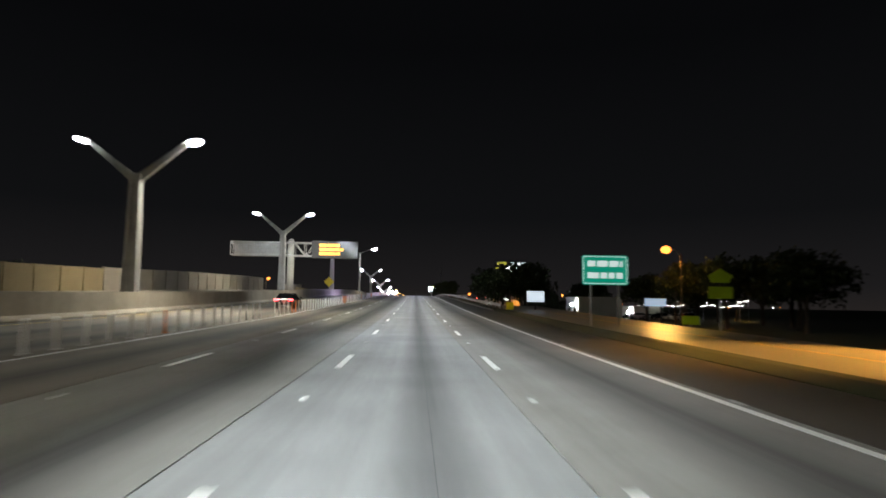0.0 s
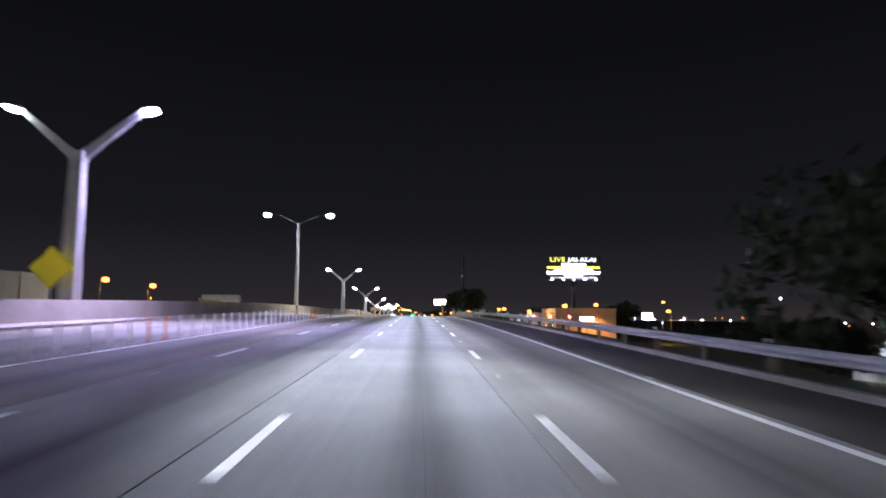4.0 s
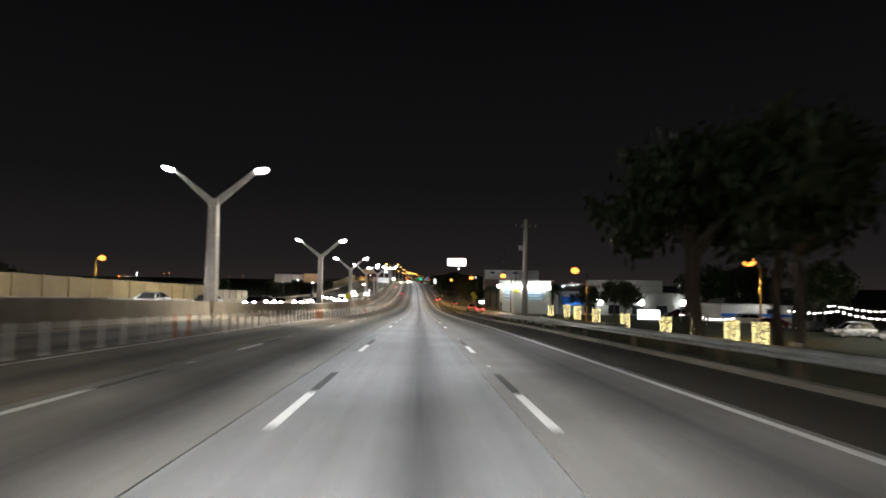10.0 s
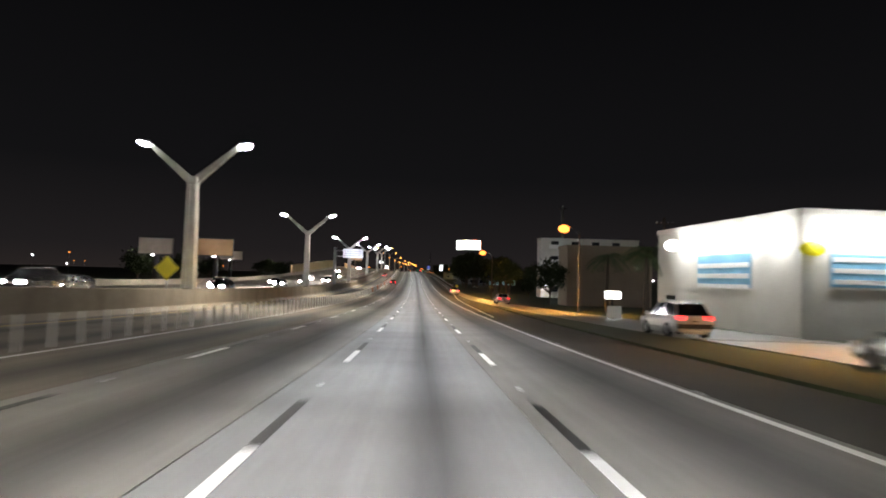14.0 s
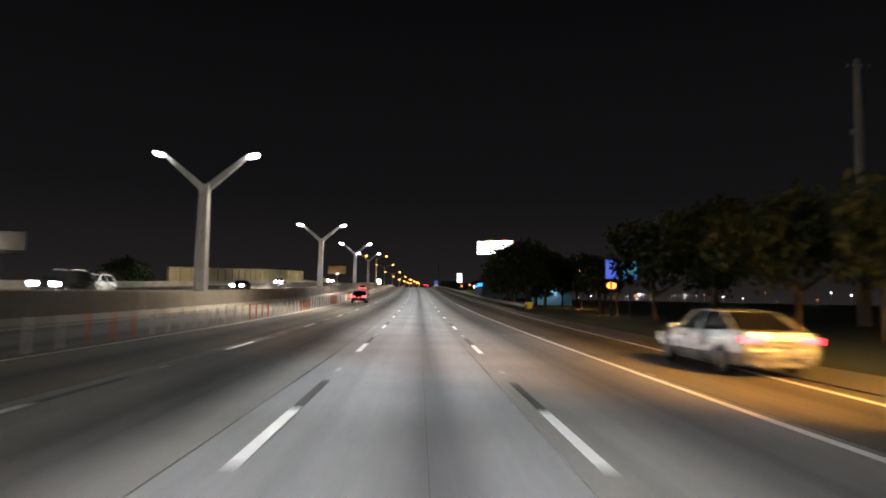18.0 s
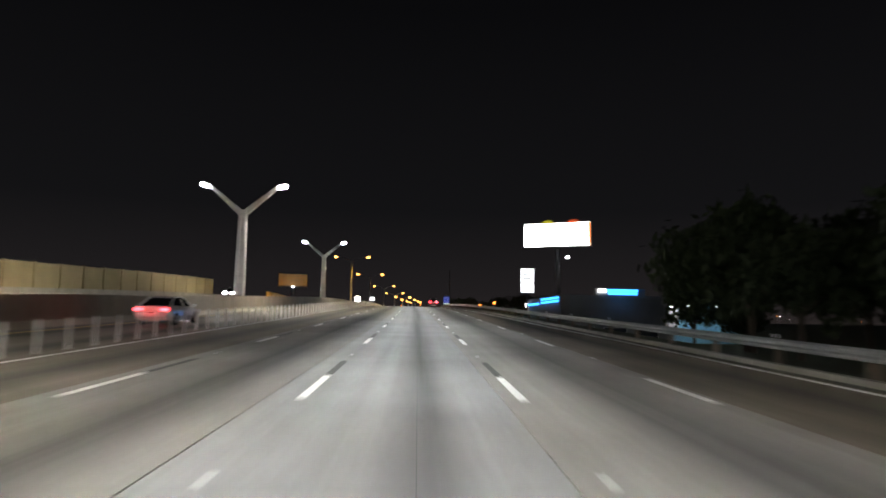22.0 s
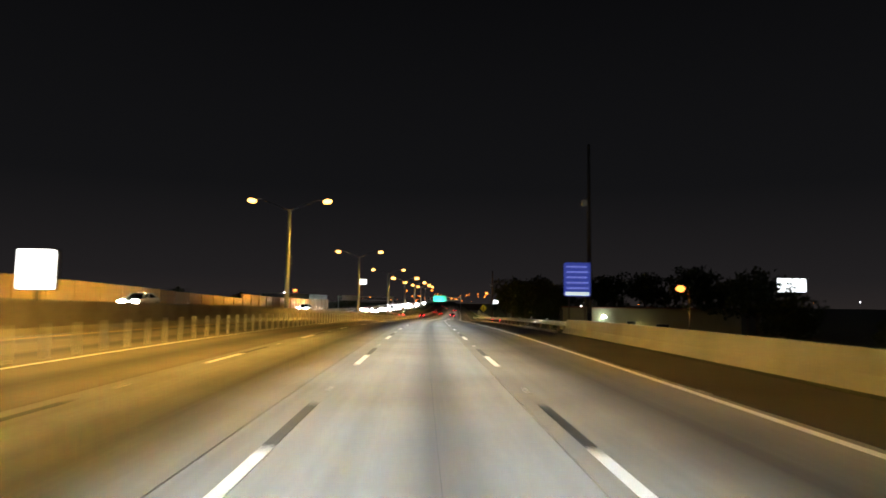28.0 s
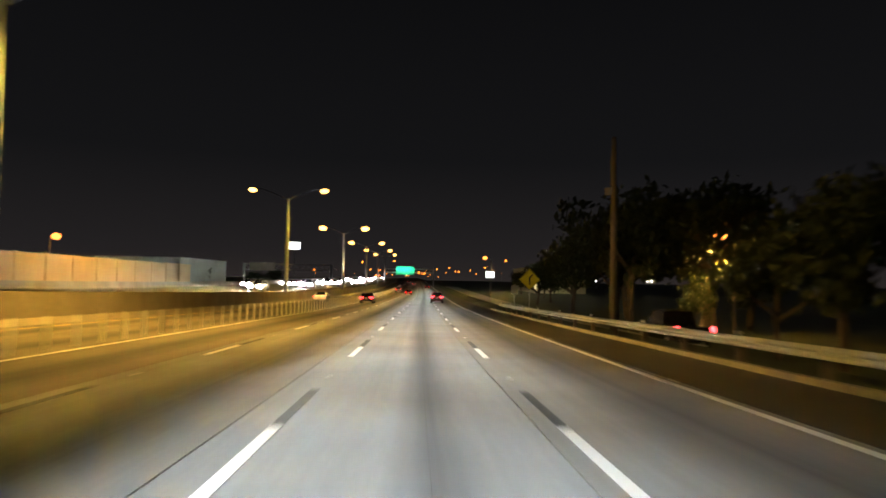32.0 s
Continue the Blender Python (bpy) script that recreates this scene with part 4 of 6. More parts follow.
RED_GLOW = (1.0, 0.03, 0.03)


def rear_light(s, u, power=14):
    bulb(P(s - 2.75, u, 0.75), power, RED_GLOW, 0.3)


def head_pool(s, u, power=2500):
    for dx in (-0.6, 0.6):
        spot(P(s + 2.5, u + dx, 0.68), P(s + 16, u + dx, 0.0), power, (0.93, 0.96, 1.0), 70, 0.8, 0.05)


vehicle("sedan", "sedan", "black sedan with red tail lights in the express lane", "car", M_CARBLACK, on_road(62.6, -12.1), tail=G_TAIL)
rear_light(62.6, -12.1)
head_pool(62.6, -12.1, 6000)
vehicle("sedan", "sedan", "glossy black sedan with bright red tail lights", "car", M_CARBLACK, on_road(623.4, -7.2))
rear_light(623.4, -7.2)
head_pool(623.4, -7.2, 5000)
vehicle("sedan", "sedan", "white sedan with lit tail lights in the express lane", "car", M_CARWHITE, on_road(699.5, -13.1))
rear_light(699.5, -13.1, 8)
head_pool(699.5, -13.1, 2500)
vehicle("suv", "suv", "black compact SUV with glowing red tail lights", "car", M_CARBLACK, on_road(797.1, 4.13))
rear_light(797.1, 4.13, 16)
vehicle("sedan", "sedan", "silver sedan joining from the slip road", "car", M_CARSILVER, on_road(559.0, 7.7, 0.0, 1.5))
vehicle("sedan", "sedan", "silver sedan on the frontage road with tail lights on", "car", M_CARSILVER, on_road(436.5, 12.7, -0.04))
rear_light(436.5, 12.7, 5)
vehicle("suv", "suv", "white SUV on the frontage road with tail lights on", "car", M_CARWHITE, on_road(452.5, 12.4, -0.04), brake=False)
vehicle("sedan", "sedan", "silver sedan waiting on the verge of the slip road", "car", M_CARSILVER, on_road(513, 11.8, -0.03), brake=False)
vehicle("suv", "suv", "dark red SUV far ahead with tail lights on", "car", M_CARRED, on_road(1066, 2.2))
vehicle("sedan", "sedan", "dark sedan far ahead with tail lights on", "car", M_CARBLACK, on_road(1058, -7.5))
vehicle("sedan", "sedan", "pale sedan far ahead in the express lane", "car", M_CARWHITE, on_road(1063, -14.6))
vehicle("pickup", "pickup", "dark pickup truck on the frontage road with red tail lights", "pickup", M_CARBLACK, at(1001, 13.2, gh(1001, 13.2) + 0.1))
rng = random.Random(5)
for s, u, k in [(1128, -3.7, "sedan"), (1160, -7.3, "suv"), (1225, 1.8, "sedan"), (1300, -3.6, "sedan"), (1390, -7.0, "sedan")]:
    vehicle("suv" if k == "suv" else "sedan", k, "car far ahead with red tail lights", "car", rng.choice([M_CARBLACK, M_CARSILVER, M_CARRED]), on_road(s, u), brake=False)
# oncoming traffic beyond the median
for i, (s, u) in enumerate([(238, -23), (300, -22.8), (310, -26.2), (322, -30), (334, -26), (344, -33.2), (355, -22.4), (380, -26), (390, -22.6), (395, -29.8), (402, -33.4), (412, -26.2), (425, -22.6), (440, -29.6), (454, -33), (466, -26), (478, -30), (486, -33.4), (498, -22.8), (508, -26), (520, -29.8), (534, -33.2), (546, -26), (560, -30), (572, -26), (585, -22.5), (604, -29.8), (640, -26.2), (700, -33), (772, -29.6), (905, -26), (960, -22.8), (1060, -23), (1072, -26.4), (1085, -30), (1098, -22.8), (1112, -26.2), (1126, -33.2), (1138, -23), (1150, -29.8), (1168, -26), (1184, -22.7), (1205, -30), (1230, -26), (1092, -33), (1118, -30), (1131, -29.6), (1144, -26.2), (1156, -33.4), (1175, -30), (1192, -33), (1214, -23), (1240, -30), (1250, -33.2), (1260, -23), (1295, -29.5), (1330, -25.8), (1380, -22.8)]):
    k = rng.choice(["sedan", "suv", "sedan"])
    vehicle("suv" if k == "suv" else "sedan", k, "oncoming car with bright white headlights", "car", rng.choice([M_CARBLACK, M_CARSILVER, M_CARWHITE]), at(s, u, lift(s), 180), lights="front", beam=1.3 if s > 1000 else 1.0)

# parked cars
for s, u, turn, k, p in [(84, 20.6, 8, "sedan", M_CARBLACK), (91, 21.4, 5, "suv", M_CARBLACK), (99, 23.0, 4, "sedan", M_CARSILVER)] + [(362 + 8.0 * i, 47.5 + 0.4 * (i % 3), 82 + 4 * (i % 3), ("sedan", "suv", "sedan")[i % 3], (M_CARWHITE, M_CARSILVER, M_CARBLACK, M_CARRED)[i % 4]) for i in range(8)] + [(138 + 7.5 * i, 58 + 0.5 * (i % 2), 88, ("suv", "sedan")[i % 2], (M_CARSILVER, M_CARWHITE, M_CARBLACK)[i % 3]) for i in range(6)]:
    vehicle("suv" if k == "suv" else "sedan", k, "parked car with its lights off in a roadside lot", "car", p, at(s, u, gh(s, u), turn), lights="off")


# ---------------------------------------------------------------- signs
def text_on(t, words, size, m, material, name="lettering", width=None):
    c = bpy.data.curves.new(name, "FONT")
    c.body, c.size, c.align_x, c.align_y, c.extrude = words, size, "CENTER", "CENTER", 0.01
    c.materials.append(material)
    tmp = bpy.data.objects.new(name, c)
    scene.collection.objects.link(tmp)
    bpy.context.view_layer.update()
    me = bpy.data.meshes.new_from_object(tmp.evaluated_get(bpy.context.evaluated_depsgraph_get()))
    bpy.data.objects.remove(tmp)
    if width:
        xs = [v.co.x for v in me.vertices]
        k = width / (max(xs) - min(xs))
        me.transform(Matrix.Diagonal((k, 1, 1, 1)))
    ob = new(name, me)
    ob.parent = t
    ob.matrix_local = m
    return ob


G_LETTER = glow("sign_letter_glow", (0.75, 0.88, 0.85), 0.7)
FACE = pose(0, 0, 0, 90, 0, 0)  # letters that face back along the road


def plate(bm, c, w, h, th=0.05, r=0.12):
    """A sign panel with rounded corners, facing -y."""
    pts = []
    for cx, cz, a0 in ((w / 2 - r, h / 2 - r, 0), (-w / 2 + r, h / 2 - r, 90), (-w / 2 + r, -h / 2 + r, 180), (w / 2 - r, -h / 2 + r, 270)):
        for k in range(4):
            a = radians(a0 + 30 * k)
            pts.append((c[0] + cx + r * math.cos(a), c[2] + cz + r * math.sin(a)))
    loft(bm, [[(x, c[1] - th / 2, z) for x, z in pts], [(x, c[1] + th / 2, z) for x, z in pts]])


def bars(t, rows, x0, x1, zs, y, hgt, material, seed=1, gap=0.35):
    """Unreadable writing: plain bars of the words' size."""
    r = random.Random(seed)
    for z in zs:
        x = x0
        while x < x1 - 0.1:
            w = min(r.uniform(0.6, 1.6) * hgt * 1.6, x1 - x)
            part("writing_bar", one(box, (x + w / 2, y, z), (w, 0.012, hgt)), material, t)
            x += w + gap * hgt


def post_sign(s, u, w, h, zc, panel, label, posts=2, face=None, turn=0, r=0.12, base=None, name="road_sign", post_m=None):
    b = gh(s, u) if base is None else base
    t = thing(name, at(s, u, b, turn), label, "sign")
    z = zc - b
    bm = bmesh.new()
    plate(bm, (0, 0, z), w, h, r=r)
    part("panel", bm, panel, t)
    for k in range(posts):
        x = 0 if posts == 1 else (-0.3 + 0.6 * k) * w
        bm = bmesh.new()
        box(bm, (x, 0.09, (z + h * 0.3) / 2), (0.11, 0.10, z + h * 0.3), 0.01)
        part("post", bm, post_m or M_STEEL, t)
    return t, z


# Panel and letters emit in place of headlight light thrown back by the sheeting.
t, z = post_sign(38.2, 11.2, 2.75, 1.75, 3.25, glow("green_sign_glow", (0.01, 0.33, 0.22), 0.55), "green motorway exit sign with white border and unreadable words")
bm = bmesh.new()
for a, b, c, d in ((0, 0.80, 2.55, 0.04), (0, -0.80, 2.55, 0.04), (-1.30, 0, 0.04, 1.5), (1.30, 0, 0.04, 1.5)):
    box(bm, (a, -0.032, z + b), (c, 0.01, d))
part("border", bm, G_LETTER, t)
bars(t, 2, -1.05, 1.05, (z + 0.38, z - 0.32), -0.032, 0.34, G_LETTER, 3)
t, z = post_sign(51, 24.3, 2.0, 0.95, 2.1, M_LIME, "fluorescent yellow-green warning plate on a post", 1)
bm = bmesh.new()
loft(bm, [[(x, y, z + 1.2 + q) for x, q in ((0, 0.75), (-1.0, 0.15), (-0.7, -0.4), (0.7, -0.4), (1.0, 0.15))] for y in (-0.03, 0.03)])
part("upper_panel", bm, M_LIME, t)
post_sign(54.2, 23.2, 1.5, 0.75, -0.25, M_LIME, "low fluorescent yellow-green chevron plate", 1, base=gh(54, 23.2))
post_sign(66.2, 9.6, 0.75, 0.75, 0.45, M_YELLOW, "yellow object marker at the end of the guard rail", 1, r=0.05)
post_sign(613.0, 11.9, 0.8, 0.7, 0.40, M_YELLOW, "yellow object marker at the end of the guard rail", 1, r=0.05)


def box_sign(s, u, w, h, zc, face, label, posts=1, turn=0, depth=0.35, frame_m=None, category="sign"):
    """An internally lit sign case on a post."""
    b = gh(s, u)
    t = thing("lightbox_sign", at(s, u, b, turn), label, category)
    z = zc - b
    bm = bmesh.new()
    box(bm, (0, 0.02, z), (w, depth, h), 0.05)
    part("case", bm, frame_m or M_DARK, t)
    bm = bmesh.new()
    plate(bm, (0, -depth / 2 - 0.01, z), w - 0.08, h - 0.08, 0.04, 0.06)
    part("lit_face", bm, face, t)
    for k in range(posts):
        x = 0 if posts == 1 else (-0.3 + 0.6 * k) * w
        bm = bmesh.new()
        tube(bm, [(x, 0, 0), (x, 0, z)], 0.10, 8)
        part("post", bm, M_DARK, t)
    return t, z


box_sign(72.1, 13.3, 2.0, 1.25, 1.4, glow("dim_lightbox", (0.80, 0.88, 1.0), 0.75), "glowing white lightbox sign beside the frontage road")
box_sign(69.4, 25.8, 2.4, 0.9, 1.0, glow("dim_shop_panel", (0.62, 0.74, 1.0), 0.5), "pale blue-white glowing shop sign on posts", 2)
box_sign(480, 17.6, 1.5, 0.75, 1.9, G_SIGNHOT, "small glowing white sign beside the slip road")
t, z = box_sign(615, 22.6, 3.6, 2.2, 4.55, glow("led_screen_blue", (0.06, 0.20, 0.95), 0.5), "LED screen showing violet and blue-green picture", 2)
G_TEAL = glow("led_screen_teal", (0.10, 0.55, 0.50), 0.45)
G_VIOLET = glow("led_screen_violet", (0.16, 0.20, 1.0), 0.55)
for k in range(7):
    part("screen_stripe", one(box, (0.05 + 0.25 * k, -0.21, z + 0.15), (0.20, 0.012, 1.5 if k % 2 else 1.8)), G_TEAL, t, "blue-green lit stripe")
for k in range(4):
    part("screen_stripe", one(box, (-1.55 + 0.36 * k, -0.21, z - 0.02), (0.28, 0.012, 1.9)), G_VIOLET, t, "violet lit stripe")
# pylon sign
t, z = box_sign(737.5, 12.7, 1.55, 2.75, 3.75, G_SIGN, "tall white pylon sign with two glowing panels", 1)
bm = bmesh.new()
box(bm, (0, -0.20, z - 0.25), (1.5, 0.05, 0.12))
part("divider", bm, M_DARK, t)
bars(t, 2, -0.5, 0.5, (z + 0.7, z + 0.25), -0.205, 0.2, surf("grey_letters", (0.3, 0.3, 0.32)), 4)
# blue route sign, two posts; panel, bars and strip emit by themselves
t, z = post_sign(896.9, 11.7, 2.1, 2.65, 3.82, glow("blue_sign_glow", (0.04, 0.065, 0.42), 0.45), "blue motorway services sign with white bars of writing", post_m=M_WOOD)
bars(t, 5, -0.85, 0.85, [z + 1.0 - 0.42 * k for k in range(5)], -0.032, 0.13, glow("blue_letter_glow", (0.25, 0.30, 0.80), 0.5), 6)
bm = bmesh.new()
box(bm, (0, -0.03, z - 1.12), (1.9, 0.012, 0.26))
part("white_strip", bm, G_LETTER, t)


def diamond(s, u, side, zc, label, base, symbol=True):
    t = thing("warning_sign", at(s, u, base), label, "sign")
    z = zc - base
    d = side / math.sqrt(2)
    bm = bmesh.new()
    loft(bm, [[(x, y, z + q) for x, q in ((0, d), (-d * .06, d * .97), (-d, 0), (0, -d), (d, 0), (d * .06, d * .97))] for y in (-0.015, 0.015)])
    part("panel", bm, M_YELLOW, t)
    bm = bmesh.new()
    for k in range(4):
        box(bm, (math.cos(radians(45 + 90 * k)) * d * .66, -0.02, z + math.sin(radians(45 + 90 * k)) * d * .66), (side * 0.94, 0.006, 0.03), 0, Matrix.Rotation(radians(45 + 90 * k) * -1 + math.pi / 2, 4, "Y"))
    part("border", bm, M_BLACK, t)
    if symbol:
        bm = bmesh.new()
        box(bm, (0, -0.022, z - 0.08 * side), (0.10 * side, 0.008, 0.5 * side), 0)
        box(bm, (0.10 * side, -0.022, z + 0.22 * side), (0.09 * side, 0.008, 0.28 * side), 0, Matrix.Rotation(radians(40), 4, "Y"))
        part("symbol", bm, M_BLACK, t)
    bm = bmesh.new()
    box(bm, (0, 0.06, z / 2 + 0.1), (0.08, 0.06, z + 0.2), 0.008)
    part("post", bm, M_STEEL, t)
    return t


diamond(156.2, med(156) - 1.6, 1.75, 3.25, "yellow diamond warning sign on the median barrier", 0.1, False)
diamond(470, med(470) - 1.6, 1.3, 3.0, "grey-backed diamond sign above the median barrier", 0.1, False)
diamond(1037, 11.6, 1.6, 3.3, "yellow diamond merge warning sign beside the guard rail", gh(1037, 11.6))
t, z = post_sign(1040, 10.4, 0.75, 0.95, 2.2, M_SIGNWHITE, "small white rectangular sign beside the guard rail", 1, r=0.05)
diamond(412.0, 9.7, 0.75, 3.0, "yellow diamond warning sign behind the low barrier", gh(412, 9.7))
diamond(426.3, 10.6, 0.8, 3.7, "smaller yellow diamond sign behind the low barrier", gh(426.3, 10.6))
post_sign(470.5, 14.9, 1.1, 0.95, 0.6, M_SIGNWHITE, "white rectangular sign low beside the slip road", 1, r=0.05)


M_MATRIX = surf("matt_black_housing", (0.05, 0.05, 0.052), (0.035, 0.035, 0.037), rough=0.88, grain=8, bump=0.0)
M_MATRIX.node_tree.nodes["Principled BSDF"].inputs["Specular IOR Level"].default_value = 0.1
# variable message sign on a butterfly gantry over the median
def message_gantry():
    s, u = 105.9, -20.3
    t = thing("message_sign_gantry", at(s, u), "white steel gantry with a walkway frame and an amber message board", "gantry")
    bm = bmesh.new()
    tube(bm, [(0, 0, 0), (0, 0, 9.4)], [0.55, 0.52], 20)
    tube(bm, [(0, 0, 9.4), (0, 0, 9.65), (0, 0, 9.75)], [0.52, 0.40, 0.12], 20)
    part("column", bm, M_PARAPET, t, "pale painted steel column", smooth=True)
    for y in (-0.75, 0.75):
        for zz in (7.0, 9.1):
            bm = bmesh.new()
            tube(bm, [(-9.5, y, zz), (4.0, y, zz)], 0.09, 8)
            part("chord", bm, M_ALU, t)
    for k in range(9):
        x = -9.5 + 1.6875 * k
        ends = [((x, y, 7.0), (x, y, 9.1), 0.05) for y in (-0.75, 0.75)] + [((x, -0.75, zz), (x, 0.75, zz), 0.04) for zz in (7.0, 9.1)]
        if k < 8:
            a, b = (7.0, 9.1) if k % 2 else (9.1, 7.0)
            ends += [((x, y, a), (x + 1.6875, y, b), 0.05) for y in (-0.75, 0.75)]
        for p, q, r in ends:
            bm = bmesh.new()
            tube(bm, [p, q], r, 6)
            part("brace", bm, M_ALU, t)
    bm = bmesh.new()
    box(bm, (-5.2, 1.0, 8.05), (8.4, 0.12, 2.1), 0.03)
    back = part("rear_panel", bm, M_STEEL, t, "grey back of a sign panel")
    for k in range(6):
        part("stiffener", one(box, (-5.2, 0.90, 7.14 + 0.365 * k), (8.3, 0.10, 0.11), 0.01), M_ALU, back)
    for k in range(5):
        part("stiffener", one(box, (-8.8 + 1.8 * k, 0.80, 8.05), (0.12, 0.10, 2.0), 0.01), M_ALU, back)
    bm = bmesh.new()
    box(bm, (7.1, -0.3, 8.05), (7.4, 1.1, 2.75), 0.06)
    board = part("message_board", bm, M_MATRIX, t, "dark grey message board housing")
    bm = bmesh.new()
    box(bm, (7.1, -0.86, 8.05), (7.0, 0.02, 2.35))
    part("matrix_face", bm, M_MATRIX, board)
    r = random.Random(8)
    bm = bmesh.new()
    for row in range(3):
        x = 4.6 + r.uniform(0, 0.3)
        while x < 7.9 + 0.5 * (row == 1):
            w = r.uniform(0.22, 0.34)
            box(bm, (x + w / 2, -0.89, 8.75 - 0.68 * row), (w, 0.02, 0.46))
            x += w + 0.09
    part("amber_characters", bm, G_AMBER, board, "glowing amber characters")


message_gantry()


# billboards
def billboard(s, u, w, h, zc, label, face_m, turn=0, frame_m=None, wings=False, lamps=0):
    b = gh(s, u)
    t = thing("billboard", at(s, u, b, turn), label, "billboard")
    z = zc - b
    bm = bmesh.new()
    tube(bm, [(0, 0.9, 0), (0, 0.9, z - h * 0.2)], [0.62, 0.55], 16)
    part("column", bm, M_DARK, t, smooth=True)
    bm = bmesh.new()
    box(bm, (0, 0.35, z), (w, 0.5, h), 0.04)
    part("frame", bm, frame_m or M_DARK, t)
    bm = bmesh.new()
    box(bm, (0, 0.07, z), (w - 0.3, 0.05, h - 0.3), 0.02)
    part("poster_face", bm, face_m, t)
    bm = bmesh.new()
    box(bm, (0, -0.7, z - h / 2 - 0.25), (w + 0.6, 1.3, 0.08))
    for k in range(6):
        x = -w / 2 + w * (k + 0.5) / 6
        tube(bm, [(x, 0.5, z - h / 2 - 0.6), (x, -1.3, z - h / 2 - 0.2)], 0.04, 6)
    part("catwalk", bm, M_DARK, t)
    for k in range(lamps):
        x = -w / 2 + w * (k + 0.5) / lamps
        bm = bmesh.new()
        tube(bm, [(x, -0.7, z - h / 2 - 0.25), (x, -1.9, z - h / 2 - 0.15)], 0.04, 6)
        arm = part("lamp_arm", bm, M_DARK, t)
        bm = bmesh.new()
        oval(bm, (x, -2.0, z - h / 2 - 0.1), 0.26, 0.14, 0.07)
        part("flood_lamp", bm, G_FAR, arm, "lit flood lamp", smooth=True)
    return t, z


# Letters and bands emit: the light from below is put into them.
t, z = billboard(310, 47, 15.8, 7.0, 16.2, "billboard with self-glowing yellow and white bands above flood lamps", M_DARK, -8, lamps=5)
text_on(t, "LIVE", 1.9, Matrix.Translation((-4.6, 0.03, z + 2.45)) @ FACE, G_YELTEXT, width=4.4)
text_on(t, "JAI-ALAI", 1.7, Matrix.Translation((2.6, 0.03, z + 2.45)) @ FACE, G_SIGN, width=8.2)
bars(t, 1, -3.5, 3.8, (z + 1.15,), 0.03, 0.45, G_SIGN, 9)
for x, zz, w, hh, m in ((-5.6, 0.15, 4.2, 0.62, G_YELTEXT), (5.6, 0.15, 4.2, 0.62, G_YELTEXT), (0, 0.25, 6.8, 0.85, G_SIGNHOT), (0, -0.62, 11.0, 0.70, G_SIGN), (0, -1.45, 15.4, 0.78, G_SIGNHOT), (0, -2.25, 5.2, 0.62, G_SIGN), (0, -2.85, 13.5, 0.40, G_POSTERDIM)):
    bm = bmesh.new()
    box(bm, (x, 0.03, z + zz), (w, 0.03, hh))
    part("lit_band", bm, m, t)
# Face, cut-outs and orange band emit in place of floodlight on print.
t, z = billboard(813, 33.3, 16.1, 5.7, 17.3, "white billboard with a self-glowing face and coloured shapes above its top edge", G_SIGNHOT, -26.6, lamps=0)
for x, c in ((-2.2, (0.55, 0.50, 0.03)), (3.9, (0.75, 0.10, 0.03))):
    bm = bmesh.new()
    oval(bm, (x, 0.2, z + 2.75), 1.5, 0.12, 0.75)
    part("cutout_shape", bm, glow("cutout_glow", c, 0.5), t)
bm = bmesh.new()
box(bm, (7.65, 0.03, z), (0.5, 0.04, 5.3))
part("orange_band", bm, glow("orange_band", (0.9, 0.25, 0.06), 1.0), t)
bm = bmesh.new()
tube(bm, [(3.0, 0.1, z - 2.7), (3.0, -2.0, z - 5.4)], 0.05, 6)
part("lamp_bracket", bm, M_DARK, t)
bm = bmesh.new()
oval(bm, (3.0, -2.2, z - 5.6), 0.5, 0.25, 0.2)
part("flood_lamp", bm, G_FAR, t, "lit flood lamp", smooth=True)
M_TANBOARD = surf("faded_board", (0.45, 0.28, 0.14), (0.33, 0.20, 0.10), rough=0.8)
M_PALEBOARD = surf("pale_board", (0.36, 0.30, 0.26), (0.26, 0.22, 0.19), rough=0.8)
for s, u, w, h, zc, lab, m, tn in ((884, -40.5, 9.5, 4.2, 9.3, "dim tan billboard panel with one lamp below", M_TANBOARD, 12), (556, -41.5, 7.0, 3.6, 8.4, "dim rust-coloured billboard panel", M_TANBOARD, 10), (552, -52, 6.5, 3.4, 8.2, "dim grey billboard panel", M_PALEBOARD, 10), (330, -62, 12, 4.6, 6.0, "dim pinkish billboard with two lamps below", M_PALEBOARD, 6), (640, -62, 8, 3, 7.6, "dim grey billboard panel", M_PALEBOARD, 10)):
    t, z = billboard(s, u, w, h, zc, lab, m, tn, lamps=2 if s == 330 else 1)
    b = bulb(t.matrix_world @ Vector((0, -2.2, z - h / 2 - 0.1)), 45, (1, 0.7, 0.45))
# white board over the express lanes
t = thing("overhead_sign", at(559.5, -17.6), "white toll sign board hung from a cantilever post", "sign")
bm = bmesh.new()
tube(bm, [(0, 0, 0), (0, 0, 9.3)], [0.36, 0.28], 14)
part("column", bm, M_STEEL, t, smooth=True)
for zz in (7.4, 8.6):
    bm = bmesh.new()
    tube(bm, [(0, 0, zz), (6.0, 0, zz)], 0.10, 8)
    part("arm", bm, M_STEEL, t)
bm = bmesh.new()
plate(bm, (3.8, -0.25, 8.05), 4.2, 1.9, 0.08, 0.1)
part("panel", bm, surf("board_white", (0.75, 0.77, 0.80), (0.66, 0.68, 0.72), rough=0.4, bump=0), t)
bars(t, 3, 2.0, 5.5, (8.5, 8.05, 7.6), -0.30, 0.22, surf("board_grey", (0.45, 0.47, 0.5)), 12)
# bracket lamp added to brighten the toll board
bm = bmesh.new()
